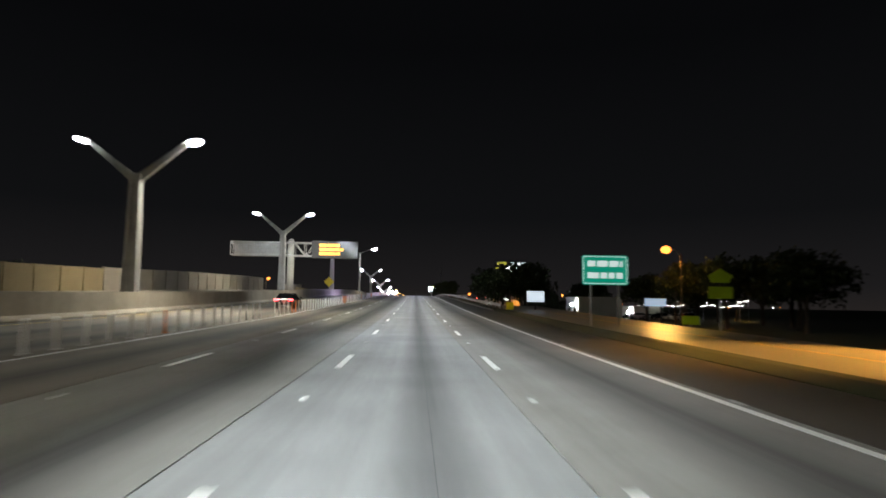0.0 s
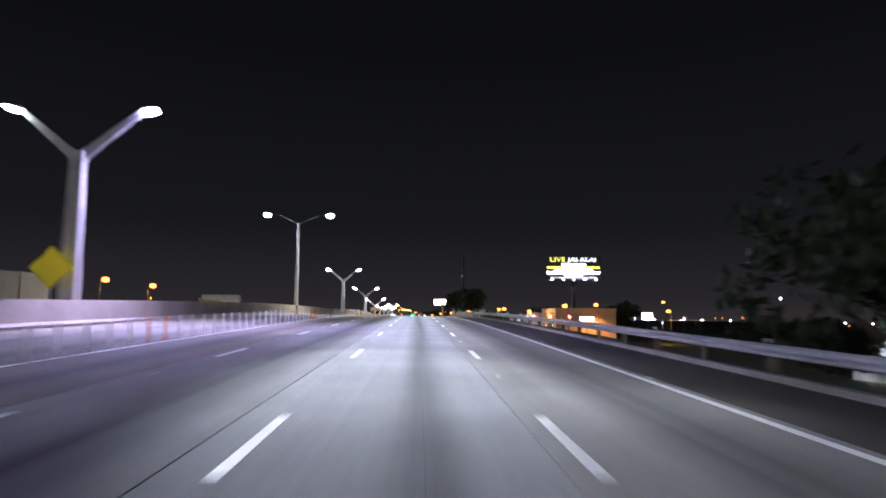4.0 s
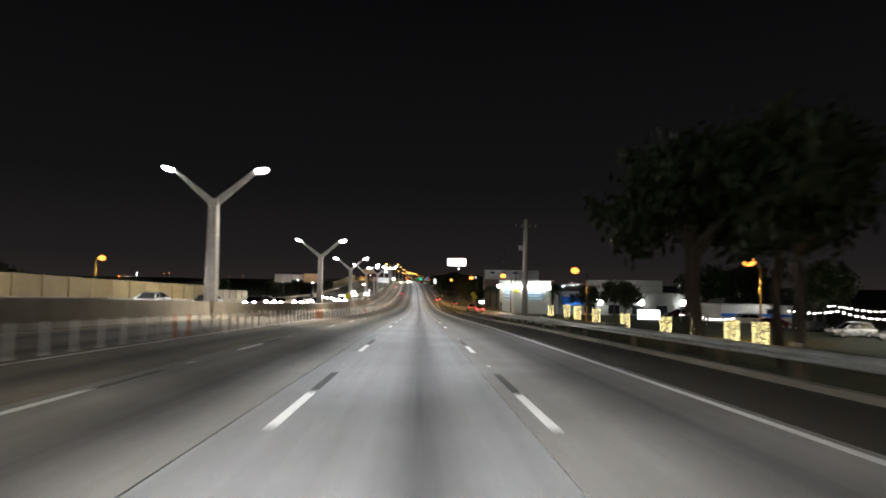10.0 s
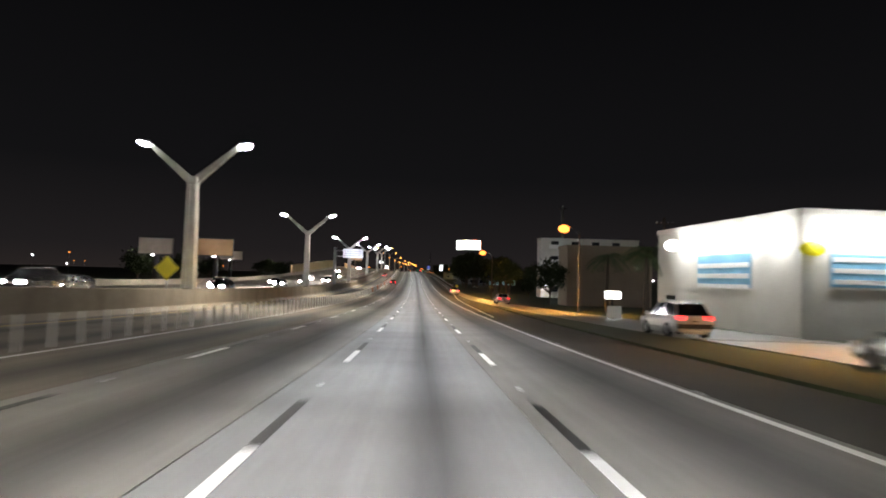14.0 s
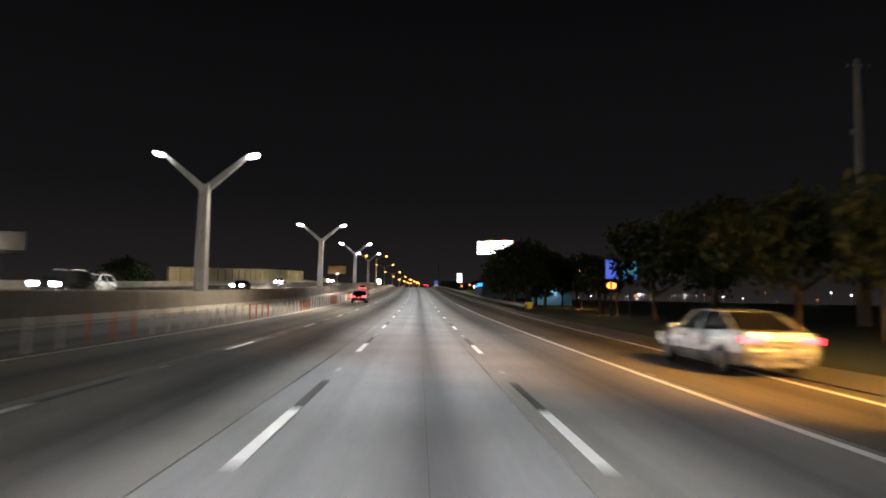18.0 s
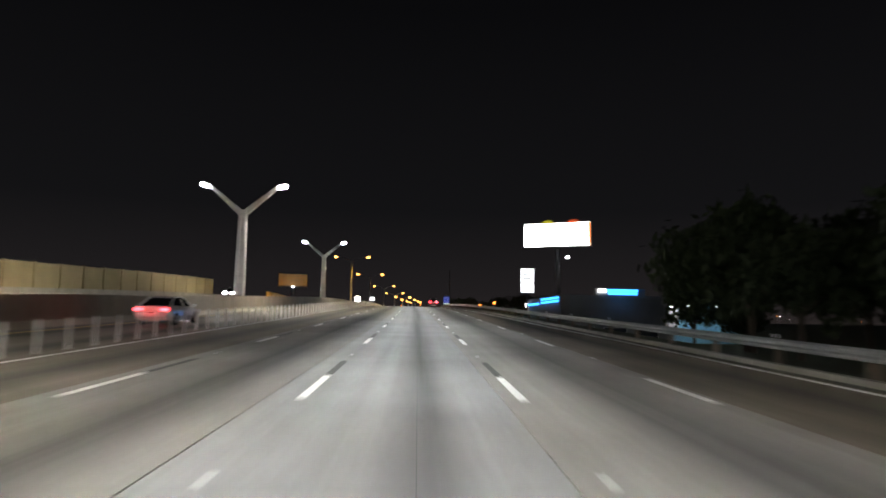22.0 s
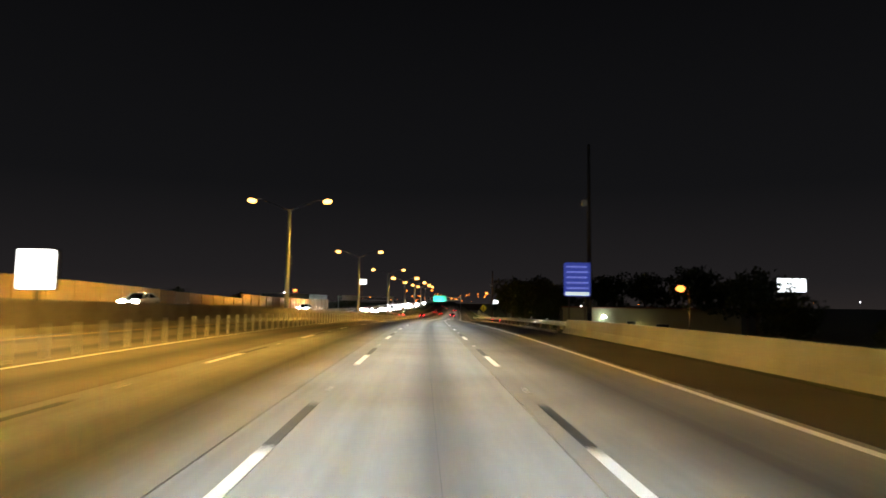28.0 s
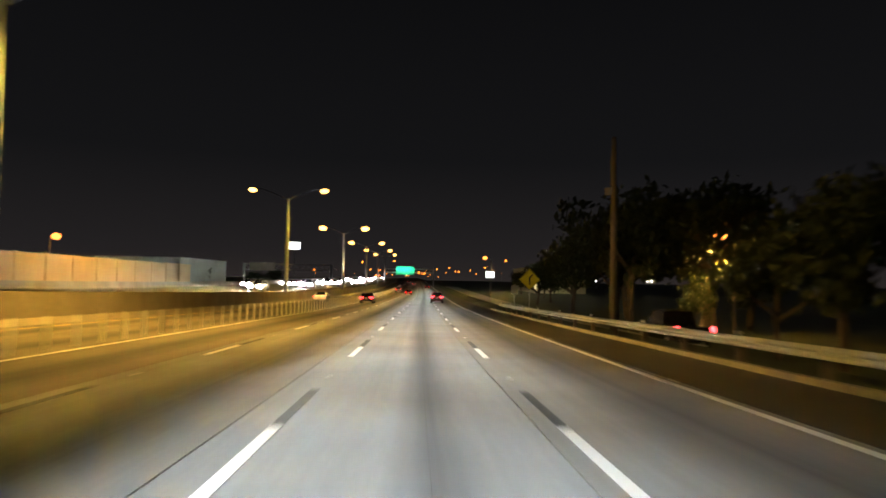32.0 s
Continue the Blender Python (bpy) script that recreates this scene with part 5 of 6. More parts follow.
tube(bm, [(3.8, -0.25, 7.0), (3.8, -2.4, 6.6)], 0.05, 6)
box(bm, (3.8, -2.5, 6.6), (0.7, 0.35, 0.2), 0.04)
part("sign_lamp", bm, M_STEEL, t)
spot(P(557.0, -13.8, 6.8), P(559.5, -13.8, 8.0), 500, (0.85, 0.92, 1.0), 130, 0.9)
# far gantry with green board
t = thing("overhead_sign", at(1290, -9), "far green motorway sign over the lanes", "sign")
bm = bmesh.new()
tube(bm, [(-9, 0, 0), (-9, 0, 8.5)], 0.3, 10)
tube(bm, [(15, 0, 0), (15, 0, 8.5)], 0.3, 10)
part("column", bm, M_STEEL, t)
bm = bmesh.new()
for zz in (6.5, 8.2):
    tube(bm, [(-9, 0, zz), (15, 0, zz)], 0.12, 8)
part("truss", bm, M_STEEL, t)
bm = bmesh.new()
plate(bm, (1, -0.3, 7.4), 9.0, 4.2, 0.1, 0.2)
part("panel", bm, M_GREEN, t)
# this bracket lamp too is added, so that the green panel shows
bm = bmesh.new()
tube(bm, [(1, -0.3, 5.2), (1, -3.0, 4.9)], 0.05, 6)
box(bm, (1, -3.1, 4.9), (0.9, 0.4, 0.25), 0.04)
part("sign_lamp", bm, M_STEEL, t)
spot(P(1286.7, -8, 5.1), P(1290, -8, 7.6), 6000, (0.8, 1.0, 0.95), 150, 0.9)
t = thing("overhead_sign", at(1180, -46), "dim gantry with a truss over the far carriageway", "gantry")
bm = bmesh.new()
for zz in (6.2, 8.0):
    for y in (-0.6, 0.6):
        tube(bm, [(-12, y, zz), (16, y, zz)], 0.10, 8)
for k in range(15):
    tube(bm, [(-12 + 2 * k, -0.6, 6.2 if k % 2 else 8.0), (-10 + 2 * k, -0.6, 8.0 if k % 2 else 6.2)], 0.06, 6)
part("truss", bm, M_STEEL, t)
bm = bmesh.new()
for x in (-12, 16):
    tube(bm, [(x, 0, -1), (x, 0, 8.2)], 0.3, 10)
part("column", bm, M_STEEL, t)
bm = bmesh.new()
plate(bm, (-6, -0.8, 7.2), 8, 2.6, 0.08, 0.1)
part("panel", bm, M_PALEBOARD, t)
box_sign(1257, -56.5, 5.0, 3.2, 17.4, G_SIGN, "pale glowing sign on a tall pole", 1)
box_sign(876.3, -17.9, 1.7, 1.9, 2.9, G_SIGNHOT, "bright white sign case on the median barrier", 1)
box_sign(1200, 24.0, 3.0, 2.2, 6.0, G_SIGN, "pale glowing sign on a post far ahead", 1)
box_sign(1165, 40, 4.0, 2.6, 9.0, G_SIGN, "pale blue-white glowing sign above trees", 1)
box_sign(960, 62, 5, 2.4, 7.0, G_SIGN, "pale glowing shop sign on a tall post", 1)


# ---------------------------------------------------------------- utility poles
M_POLEDARK = surf("dark_pole", (0.035, 0.03, 0.026), (0.025, 0.022, 0.02), rough=0.9)


def utility_pole(s, u, top, label, arm=True, r=0.17):
    b = gh(s, u)
    t = thing("utility_pole", at(s, u, b), label, "utility pole", "utility poles along the right side")
    dark = M_POLEDARK if top > 14.6 and r < 0.2 else None
    bm = bmesh.new()
    tube(bm, [(0, 0, 0), (0, 0, (top - b) * 0.5), (0, 0, top - b)], [r * 1.25, r, r * 0.7], 12)
    part("shaft", bm, dark or (M_WOOD if r < 0.25 else M_CONCPOLE), t, smooth=True)
    if arm:
        bm = bmesh.new()
        box(bm, (0, -0.12, top - b - 0.8), (2.2, 0.1, 0.12), 0.01)
        part("crossarm", bm, M_WOOD, t)
        for x in (-1.0, -0.4, 0.4, 1.0):
            bm = bmesh.new()
            tube(bm, [(x, -0.12, top - b - 0.74), (x, -0.12, top - b - 0.66), (x, -0.12, top - b - 0.52)], [0.03, 0.06, 0.03], 8)
            part("insulator", bm, M_REFLECT, t)
    bm = bmesh.new()
    box(bm, (-r - 0.2, -0.05, (top - b) * 0.72), (0.45, 0.14, 0.5), 0.03)
    part("equipment_box", bm, M_STEEL, t)
    return t


utility_pole(364, 10.6, 10.2, "tall weathered utility pole beside the guard rail", r=0.26)
utility_pole(1010.5, 12.9, 12.4, "tall wooden utility pole behind the guard rail", False, 0.22)
utility_pole(897.5, 12.8, 14.8, "tall slender dark pole behind the blue sign", False, 0.16)
utility_pole(276.2, 11.6, 14.9, "tall slender dark pole behind the bridge parapet", False, 0.15)
utility_pole(600, 40, 24, "tall concrete transmission pole behind the hotel", True, 0.45)
utility_pole(500, 30, 11.5, "wooden utility pole by the white building")


# traffic signals over the frontage road at the cross street
def traffic_lights():
    s, u0 = 255.2, 24.9
    b = gh(s, u0 + 10)
    t = thing("traffic_signal_mast", at(s, u0 + 10, b), "dark mast arm with three red traffic signals", "traffic signal")
    z = 0.3 - b
    bm = bmesh.new()
    tube(bm, [(0, 0, 0), (0, 0, z + 0.9)], [0.14, 0.10], 10)
    part("mast", bm, M_STEEL, t)
    bm = bmesh.new()
    tube(bm, [(0, 0, z + 0.75), (-10.6, 0, z + 0.85)], [0.09, 0.05], 8)
    part("mast_arm", bm, M_STEEL, t)
    for k in range(3):
        x = (-10.1, -6.6, -2.5)[k]
        bm = bmesh.new()
        box(bm, (x, -0.12, z - 0.25), (0.34, 0.2, 1.05), 0.03)
        hd = part("signal_head", bm, M_DARK, t)
        for q, m in ((0.0, G_SIGNAL), (-0.30, M_GLASS), (-0.60, M_GLASS)):
            bm = bmesh.new()
            oval(bm, (x, -0.23, z + q + 0.05), 0.24 if q == 0 else 0.11, 0.07, 0.24 if q == 0 else 0.11)
            part("signal_lens", bm, m, hd, "glowing red lens" if q == 0 else "", smooth=True)


G_SIGNAL = glow("red_signal", (1.0, 0.05, 0.035), 42)
traffic_lights()
box_sign(258.5, 37.0, 3.1, 0.9, 0.05, G_SIGNHOT, "pale blue-white glowing street name sign case", 1)


# ---------------------------------------------------------------- buildings
G_FLOOD = glow("flood_lens", (0.97, 1.0, 0.98), 14)
M_STUCCO = surf("white_stucco", (0.74, 0.72, 0.68), (0.60, 0.58, 0.54), rough=0.85, grain=6, patch=0.3, bump=0.2)
M_CREAM = surf("cream_stucco", (0.62, 0.56, 0.42), (0.50, 0.45, 0.34), rough=0.85, grain=6, patch=0.3, bump=0.2)
M_PINK = surf("salmon_stucco", (0.56, 0.40, 0.31), (0.45, 0.32, 0.25), rough=0.85, grain=6, patch=0.3, bump=0.2)
M_TANBLOCK = surf("tan_stucco", (0.30, 0.24, 0.18), (0.23, 0.18, 0.135), rough=0.85, grain=6, patch=0.3, bump=0.2)
M_OLIVE = surf("olive_cream_stucco", (0.33, 0.30, 0.19), (0.25, 0.225, 0.14), rough=0.85, grain=6, patch=0.3, bump=0.2)
M_DIMGREY = surf("charcoal_stucco", (0.17, 0.17, 0.17), (0.12, 0.12, 0.12), rough=0.85, grain=6, patch=0.3, bump=0.2)
M_GREY = surf("grey_stucco", (0.34, 0.34, 0.33), (0.25, 0.25, 0.245), rough=0.85, grain=6, patch=0.3, bump=0.2)
M_ROOF = surf("dark_roofing", (0.07, 0.068, 0.065), (0.045, 0.044, 0.042), rough=0.85, grain=8, patch=0.5, bump=0.3)
M_PANE = surf("window_pane", (0.03, 0.035, 0.04), (0.02, 0.025, 0.03), rough=0.1, grain=2, bump=0)
M_FRAME = surf("window_frame", (0.55, 0.55, 0.54), (0.45, 0.45, 0.44), rough=0.5, bump=0)
M_BLUEFAB = surf("blue_awning_fabric", (0.02, 0.16, 0.62), (0.015, 0.12, 0.48), rough=0.8, grain=8, patch=1, bump=0.1)
M_SKYBLUE = surf("light_blue_wall", (0.22, 0.50, 0.72), (0.17, 0.40, 0.60), rough=0.7, grain=6, patch=0.6)


def building(s, u, length, depth, height, wall, label, openings=(), turn=0, base=None, roof_over=0.0, name="building", category="building"):
    """A flat-roofed block whose long face (length along the road) stands at u and faces the road; its near end at s.
    openings: (where along the face, height of the middle, width, height, pane) on that face, or with 'end' on the near end."""
    b = gh(s + length / 2, u + depth / 2) if base is None else base
    t = thing(name, at(s, u, b, turn), label, category)
    bm = bmesh.new()
    box(bm, (depth / 2, length / 2, height / 2 - 0.4), (depth, length, height + 0.8))
    part("wall", bm, wall, t)
    bm = bmesh.new()
    for c, d in (((depth / 2, -0.02, height + 0.18), (depth + 0.2, 0.28, 0.42)), ((depth / 2, length + 0.02, height + 0.18), (depth + 0.2, 0.28, 0.42)), ((-0.02, length / 2, height + 0.18), (0.28, length - 0.24, 0.42)), ((depth + 0.02, length / 2, height + 0.18), (0.28, length - 0.24, 0.42))):
        box(bm, c, d, 0.02)
    part("parapet_coping", bm, wall, t)
    bm = bmesh.new()
    box(bm, (depth / 2, length / 2, height + 0.03), (depth - 0.5, length - 0.5, 0.06))
    part("roof", bm, M_ROOF, t)
    for o in openings:
        y, z, w, h, m = o[:5]
        end = len(o) > 5
        w_ = part("window", one(box, (y, -0.02, z) if end else (-0.02, y, z), (w, 0.10, h) if end else (0.10, w, h), 0.01), M_FRAME, t)
        part("pane", one(box, (y, -0.05, z) if end else (-0.05, y, z), (w - 0.14, 0.08, h - 0.14) if end else (0.08, w - 0.14, h - 0.14)), m, w_)
        bm = one(box, (y, -0.12, z - h / 2 - 0.04) if end else (-0.12, y, z - h / 2 - 0.04), (w + 0.1, 0.22, 0.07) if end else (0.22, w + 0.1, 0.07), 0.01)
        part("sill", bm, wall, w_)
    return t, b


def wall_lamp(t, p, power, colour, lens, r=0.18, label="lit wall lamp"):
    """A flood lamp on a bracket, at p in the thing's own axes."""
    bm = bmesh.new()
    tube(bm, [(p[0] + 0.9, p[1], p[2]), (p[0], p[1], p[2] + 0.1)], 0.03, 6)
    arm = part("lamp_bracket", bm, M_DARK, t)
    bm = bmesh.new()
    oval(bm, p, r, r * 1.4, r * 0.8)
    part("flood_lamp", bm, lens, arm, label, smooth=True)
    if power:
        bulb(t.matrix_world @ Vector((p[0] - 0.3, p[1], p[2] - 0.25)), power, colour, 0.2)


# white shop, its long side to the slip road and its front to the car park
t, b = building(461.2, 23.9, 21.5, 9.2, 8.4, M_STUCCO, "white stucco shop building with floodlit display panels", [(9.5, 4.9, 8.0, 2.6, M_SKYBLUE), (4.6, 4.9, 5.6, 2.2, M_SKYBLUE, "end"), (18.5, 1.6, 2.0, 2.4, M_PANE)], turn=3, base=-1.1)
for y in (2.0, 5.5, 9.0, 12.5, 16.0):
    wall_lamp(t, (-1.1, y, 7.1), 10, (0.97, 1.0, 0.98), G_FLOOD, 0.62)
for x in (1.2, 3.5, 5.8, 8.1):
    bm = bmesh.new()
    tube(bm, [(x, 0, 7.0), (x, -1.0, 7.15)], 0.03, 6)
    arm = part("lamp_bracket", bm, M_DARK, t)
    bm = bmesh.new()
    oval(bm, (x, -1.1, 7.0), 0.72, 0.40, 0.52)
    part("flood_lamp", bm, G_FLOOD, arm, "bright flood lamp", smooth=True)
    bulb(t.matrix_world @ Vector((x, -1.4, 6.4)), 9, (0.97, 1.0, 0.98), 0.2)
bm = bmesh.new()
for k in range(3):
    box(bm, (-0.14, 9.5, 5.3 - 0.8 * k), (0.05, 7.5, 0.36))
    box(bm, (4.6, -0.14, 5.6 - 0.7 * k), (5.2, 0.05, 0.3))
part("display_stripe", bm, M_SIGNWHITE, t)
bm = bmesh.new()
oval(bm, (0.4, -0.5, 6.2), 0.9, 0.12, 0.45)
part("yellow_cutout", bm, M_YELLOW, t, "yellow cut-out shape above the corner")
# grey neighbour with blue awning and round lamps, facing the car park
t, b = building(459.5, 34.4, 20, 42, 5.6, M_GREY, "long grey one-storey shop row with a blue awning", [(8 + 6 * k, 1.9, 3, 2.4, M_PANE, "end") for k in range(6)], base=-1.1)
bm = bmesh.new()
loft(bm, [[(x, 0.0, 4.9), (x, -1.9, 3.4), (x, -1.9, 2.9), (x, -1.8, 2.9), (x, -1.8, 3.3), (x, 0, 4.7)] for x in (0.6, 6.2)])
part("awning", bm, M_BLUEFAB, t, "bright blue fabric awning")
for x, p in ((10.2, 90), (20.5, 70), (31, 70)):
    bm = bmesh.new()
    tube(bm, [(x, 0, 3.9), (x, -1.0, 4.0)], 0.04, 6)
    arm = part("lamp_bracket", bm, M_DARK, t)
    bm = bmesh.new()
    oval(bm, (x, -1.2, 3.8), 0.75, 0.5, 0.75)
    part("globe_lamp", bm, G_FLOOD, arm, "large round lit globe lamp", smooth=True)
    bulb(t.matrix_world @ Vector((x, -2.2, 3.6)), p, (0.98, 1.0, 0.98), 0.4)
# fill light added before the awning, no fixture
bulb(t.matrix_world @ Vector((3.4, -3.4, 3.6)), 160, (0.8, 0.9, 1.0), 0.3)
# posts wrapped in strings of lights
ME_STRING = None


def light_column(s, u, h, label):
    global ME_STRING
    b = gh(s, u)
    t = thing("light_wrapped_column", at(s, u, b), label, "lit column", "columns wrapped in strings of lights")
    bm = bmesh.new()
    tube(bm, [(0, 0, 0), (0, 0, h)], [0.47, 0.47], 14)
    part("column", bm, M_DIMGREY, t)
    if ME_STRING is None:
        bm = bmesh.new()
        rg = random.Random(8)
        for k in range(17):
            for a in range(18):
                ang = 2 * math.pi * (a + rg.uniform(-0.3, 0.3)) / 18
                if rg.random() < 0.86:
                    box(bm, (0.50 * math.cos(ang), 0.50 * math.sin(ang), 0.02 + (k + rg.uniform(-0.25, 0.25)) / 17), (0.055, 0.055, 0.020))
        ME_STRING = part("string_lights", bm, glow("warm_string_light", (1.0, 0.84, 0.38), 3), t, "warm yellow string lights").data
        t.children[-1].scale = (1, 1, h)
    else:
        o = new("string_lights", ME_STRING)
        o.parent, o.scale, o["label"] = t, (1, 1, h), "warm yellow string lights"
    return t


for k in (423, 409.5, 402, 391, 378, 365, 359, 351, 346.6):
    light_column(k, 25.2, 2.1, "column wrapped in warm yellow string lights")
bulb(P(400, 23.5, gh(400, 24) + 1.4), 120, (1, 0.8, 0.35), 0.5)

# low white shed with a blue band, behind the car lot
t, b = building(398, 46.5, 7, 11, 1.9 - gh(400, 50), M_STUCCO, "low white shed with a blue band on its front", [(8.0, 1.4, 2.0, 1.6, M_PANE, "end")], turn=0)
bm = bmesh.new()
box(bm, (5.5, -0.06, 0.75 - b), (11.1, 0.12, 0.5), 0.01)
part("blue_band", bm, M_BLUEFAB, t, "painted blue band")
# fill light added to brighten the shed front, no lamp built
bulb(t.matrix_world @ Vector((5.0, -3.5, 2.6)), 260, (0.9, 0.95, 1.0), 0.3)
# white advertising box on the lot
t, z = box_sign(406, 38.0, 3.8, 2.3, 0.2, G_SIGN, "white glowing sign box on a car lot", posts=2)

# plain tan block before the hotel
t, b = building(518.7, 22.4, 6, 13, 8.6 - gh(520, 26), M_TANBLOCK, "plain tan stucco block with a flat roof")
# low lamp added among the trees for the orange glow on their leaves
side_lamp(622.5, 24.5, 2.9, -0.6, "low orange lamp added among the roadside trees", power=600)

# four-storey hotel
t, b = building(565, 27.4, 5, 22, 12.5 - gh(585, 36), M_STUCCO, "white four-storey hotel with balconies and dark windows", [(3.0 + 4.6 * k, 2.0 + 3.3 * f, 1.8, 1.5, M_PANE, "end") for k in range(4) for f in range(4)])
for k in range(4):
    for f in range(1, 4):
        bm = bmesh.new()
        x = 3.0 + 4.6 * k
        box(bm, (x, -0.6, 0.85 + 3.3 * f), (3.0, 1.2, 0.16), 0.02)
        bal = part("balcony", bm, M_STUCCO, t)
        bm = bmesh.new()
        box(bm, (x, -1.15, 1.4 + 3.3 * f), (3.0, 0.06, 0.95), 0.01)
        part("balcony_rail", bm, M_SIGNWHITE, bal)
wall_lamp(t, (0.6, -1.2, 3.1), 0, LED, G_FAR, 0.22)
bulb(t.matrix_world @ Vector((1.2, -2.6, 3.0)), 50, (0.9, 0.95, 1.0), 0.2)
wall_lamp(t, (4.5, -1.2, 3.7), 40, (0.9, 0.95, 1.0), G_FAR, 0.18)
bulb(t.matrix_world @ Vector((6, -9, 7.0)), 520, (0.78, 0.88, 1.0), 0.4)
# hotel pole lamp that lights the end wall
lamp_h = thing("street_lamp", t.matrix_world @ pose(6, -9.3, 0), "parking lot lamp with a white head before the hotel", "street lamp")
bm = bmesh.new()
tube(bm, [(0, 0, 0), (0, 0, 7.3)], 0.08, 8)
part("shaft", bm, M_STEEL, lamp_h)
bm = bmesh.new()
box(bm, (0, 0.2, 7.35), (0.4, 0.6, 0.14), 0.03)
part("luminaire", bm, M_STEEL, lamp_h)

# salmon warehouse behind the bridge, orange-lit on its long side
WB = gh(285, 36)
t, b = building(288.2, 36.9, 20.5, 15.8, 2.95 - WB, M_PINK, "salmon stucco warehouse with a flat roof", [(5 + 6 * k, 4.4, 2.4, 1.0, M_PANE) for k in range(3)], turn=-1, base=WB)
side_lamp(265.3, 34.6, 3.1, -0.7, "orange street lamp before a salmon warehouse", power=2300, aim=-4, cone=172, ahead=16)
# white fill added on the salmon end wall, without a fixture
bulb(P(262, 41.0, 0.4), 420, (1.0, 0.93, 0.82), 0.3)
side_lamp(302.0, 33.0, 2.9, -0.6, "orange street lamp beside the warehouse", power=6000, aim=-6, cone=172, ahead=-7)
side_lamp(287.0, 67.0, 2.9, -0.6, "orange street lamp at the side road", power=5000)
side_lamp(251.8, 93.0, 6.9, -0.8, "orange street lamp far behind the side road", light=False)
side_lamp(341.0, 87.0, 8.4, -0.8, "orange street lamp far behind the warehouse", light=False)
side_lamp(360.4, 32.6, 6.2, -1.0, "orange street lamp among low trees by the frontage road", power=4000)
box_sign(221.0, 36.6, 1.7, 1.15, 0.4, G_SIGNHOT, "white glowing sign case with a dark frame at the side road", posts=1)
side_lamp(284.5, 47.0, 4.2, -0.5, "orange street lamp above the warehouse roof", power=5000)
t, b = building(340, 44.0, 6, 6, 3.4 - gh(343, 47), M_CREAM, "small cream building with an orange lamp at its eaves", [(3, 3.0, 1.6, 1.6, M_PANE, "end")])
bulb(t.matrix_world @ Vector((1.0, -1.0, 4.2)), 45, SODIUM, 0.25)
bm = bmesh.new()
oval(bm, (1.0, -0.8, 4.4), 0.35, 0.25, 0.2)
part("eave_lamp", bm, G_SODFAR, t, "lit orange eave lamp", smooth=True)
side_lamp(322.8, 28.8, 4.5, -0.7, "orange street lamp beyond the guard rail", light=True, power=2500)
# white storage tank
t = thing("storage_tank", at(330, 39.4, gh(330, 39.4)), "round white storage tank with a low roof", "tank")
hh = 3.3 - gh(330, 39.4)
bm = bmesh.new()
tube(bm, [(0, 0, 0), (0, 0, hh)], [2.9, 2.9], 32)
part("shell", bm, M_STUCCO, t, smooth=False)
bm = bmesh.new()
tube(bm, [(0, 0, hh), (0, 0, hh + 0.12), (0, 0, hh + 0.5)], [2.98, 2.98, 0.3], 32)
part("roof", bm, M_SIGNWHITE, t)
bm = bmesh.new()
for x in (-0.25, 0.25):
    tube(bm, [(x, -3.05, 0.2), (x, -3.05, hh + 0.4)], 0.03, 6)
for k in range(int(hh / 0.35)):
    tube(bm, [(-0.25, -3.05, 0.4 + 0.35 * k), (0.25, -3.05, 0.4 + 0.35 * k)], 0.02, 6)
part("ladder", bm, M_STEEL, t)
# unattached fill light, added to brighten the tank
bulb(P(322, 33.5, 2.8), 500, (1.0, 0.9, 0.75), 0.3)
# row of parked, lit lot beyond the guard rail
t, b = building(345, 52, 24, 14, 5.0, M_CREAM, "low cream shop building behind the car lot", [(4 + 5 * k, 2.0, 3.0, 2.2, G_WINDOW) for k in range(4)])
for y in (3, 12, 21):
    wall_lamp(t, (-1.0, y, 4.2), 500, (1.0, 0.95, 0.85), G_FAR, 0.25)
# small pale house and yard left of the trees
t, b = building(132.3, 33.5, 11, 9, 4.4, M_STUCCO, "small pale building with a bright yard lamp", [(3, 1.8, 1.6, 1.3, M_PANE), (8, 1.8, 1.6, 1.3, M_PANE)])
wall_lamp(t, (-1.2, 1.0, 3.2), 250, (0.95, 1.0, 0.97), G_FAR, 0.35)
t, b = building(172, 43, 10, 12, 3.4, M_STUCCO, "low white shed lit by a strong lamp", [(5, 1.8, 2.0, 1.6, M_PANE)])
wall_lamp(t, (-1.0, 2.0, 2.6), 450, (0.95, 1.0, 0.97), G_FAR, 0.40)
t, b = building(176, 60, 12, 8, 3.2, M_STUCCO, "low pale shed with a strong yard lamp", [(5, 1.8, 2.0, 1.6, M_PANE)])
wall_lamp(t, (-1.0, 1.5, 1.9), 350, (0.95, 1.0, 0.97), G_FAR, 0.42)
# restaurant with blue neon strips
RB = gh(778, 34)
t, b = building(764.5, 22.9, 30, 17, 2.15 - RB, M_DIMGREY, "grey restaurant with blue neon strips along its eaves", [(4 + 5.5 * k, 2.0, 3.6, 2.0, M_PANE) for k in range(5)] + [(3.5 + 5 * k, 2.0, 3.6, 1.6, M_PANE, "end") for k in range(3)], base=RB)
for y, z, w in ((7.8, 2.12, 13.6), (7.8, 1.58, 13.0), (22.4, 1.45, 11.0)):
    part("neon_strip", one(box, (-0.18, y, z - RB), (0.14, w, 0.24), 0.03), G_BLUE, t, "bright blue neon strip")
for x, z, w in ((9.3, 3.3, 5.6), (9.7, 2.85, 4.6)):
    part("neon_strip", one(box, (x, -0.18, z - RB), (w, 0.14, 0.30), 0.03), G_BLUE, t, "bright blue neon strip")
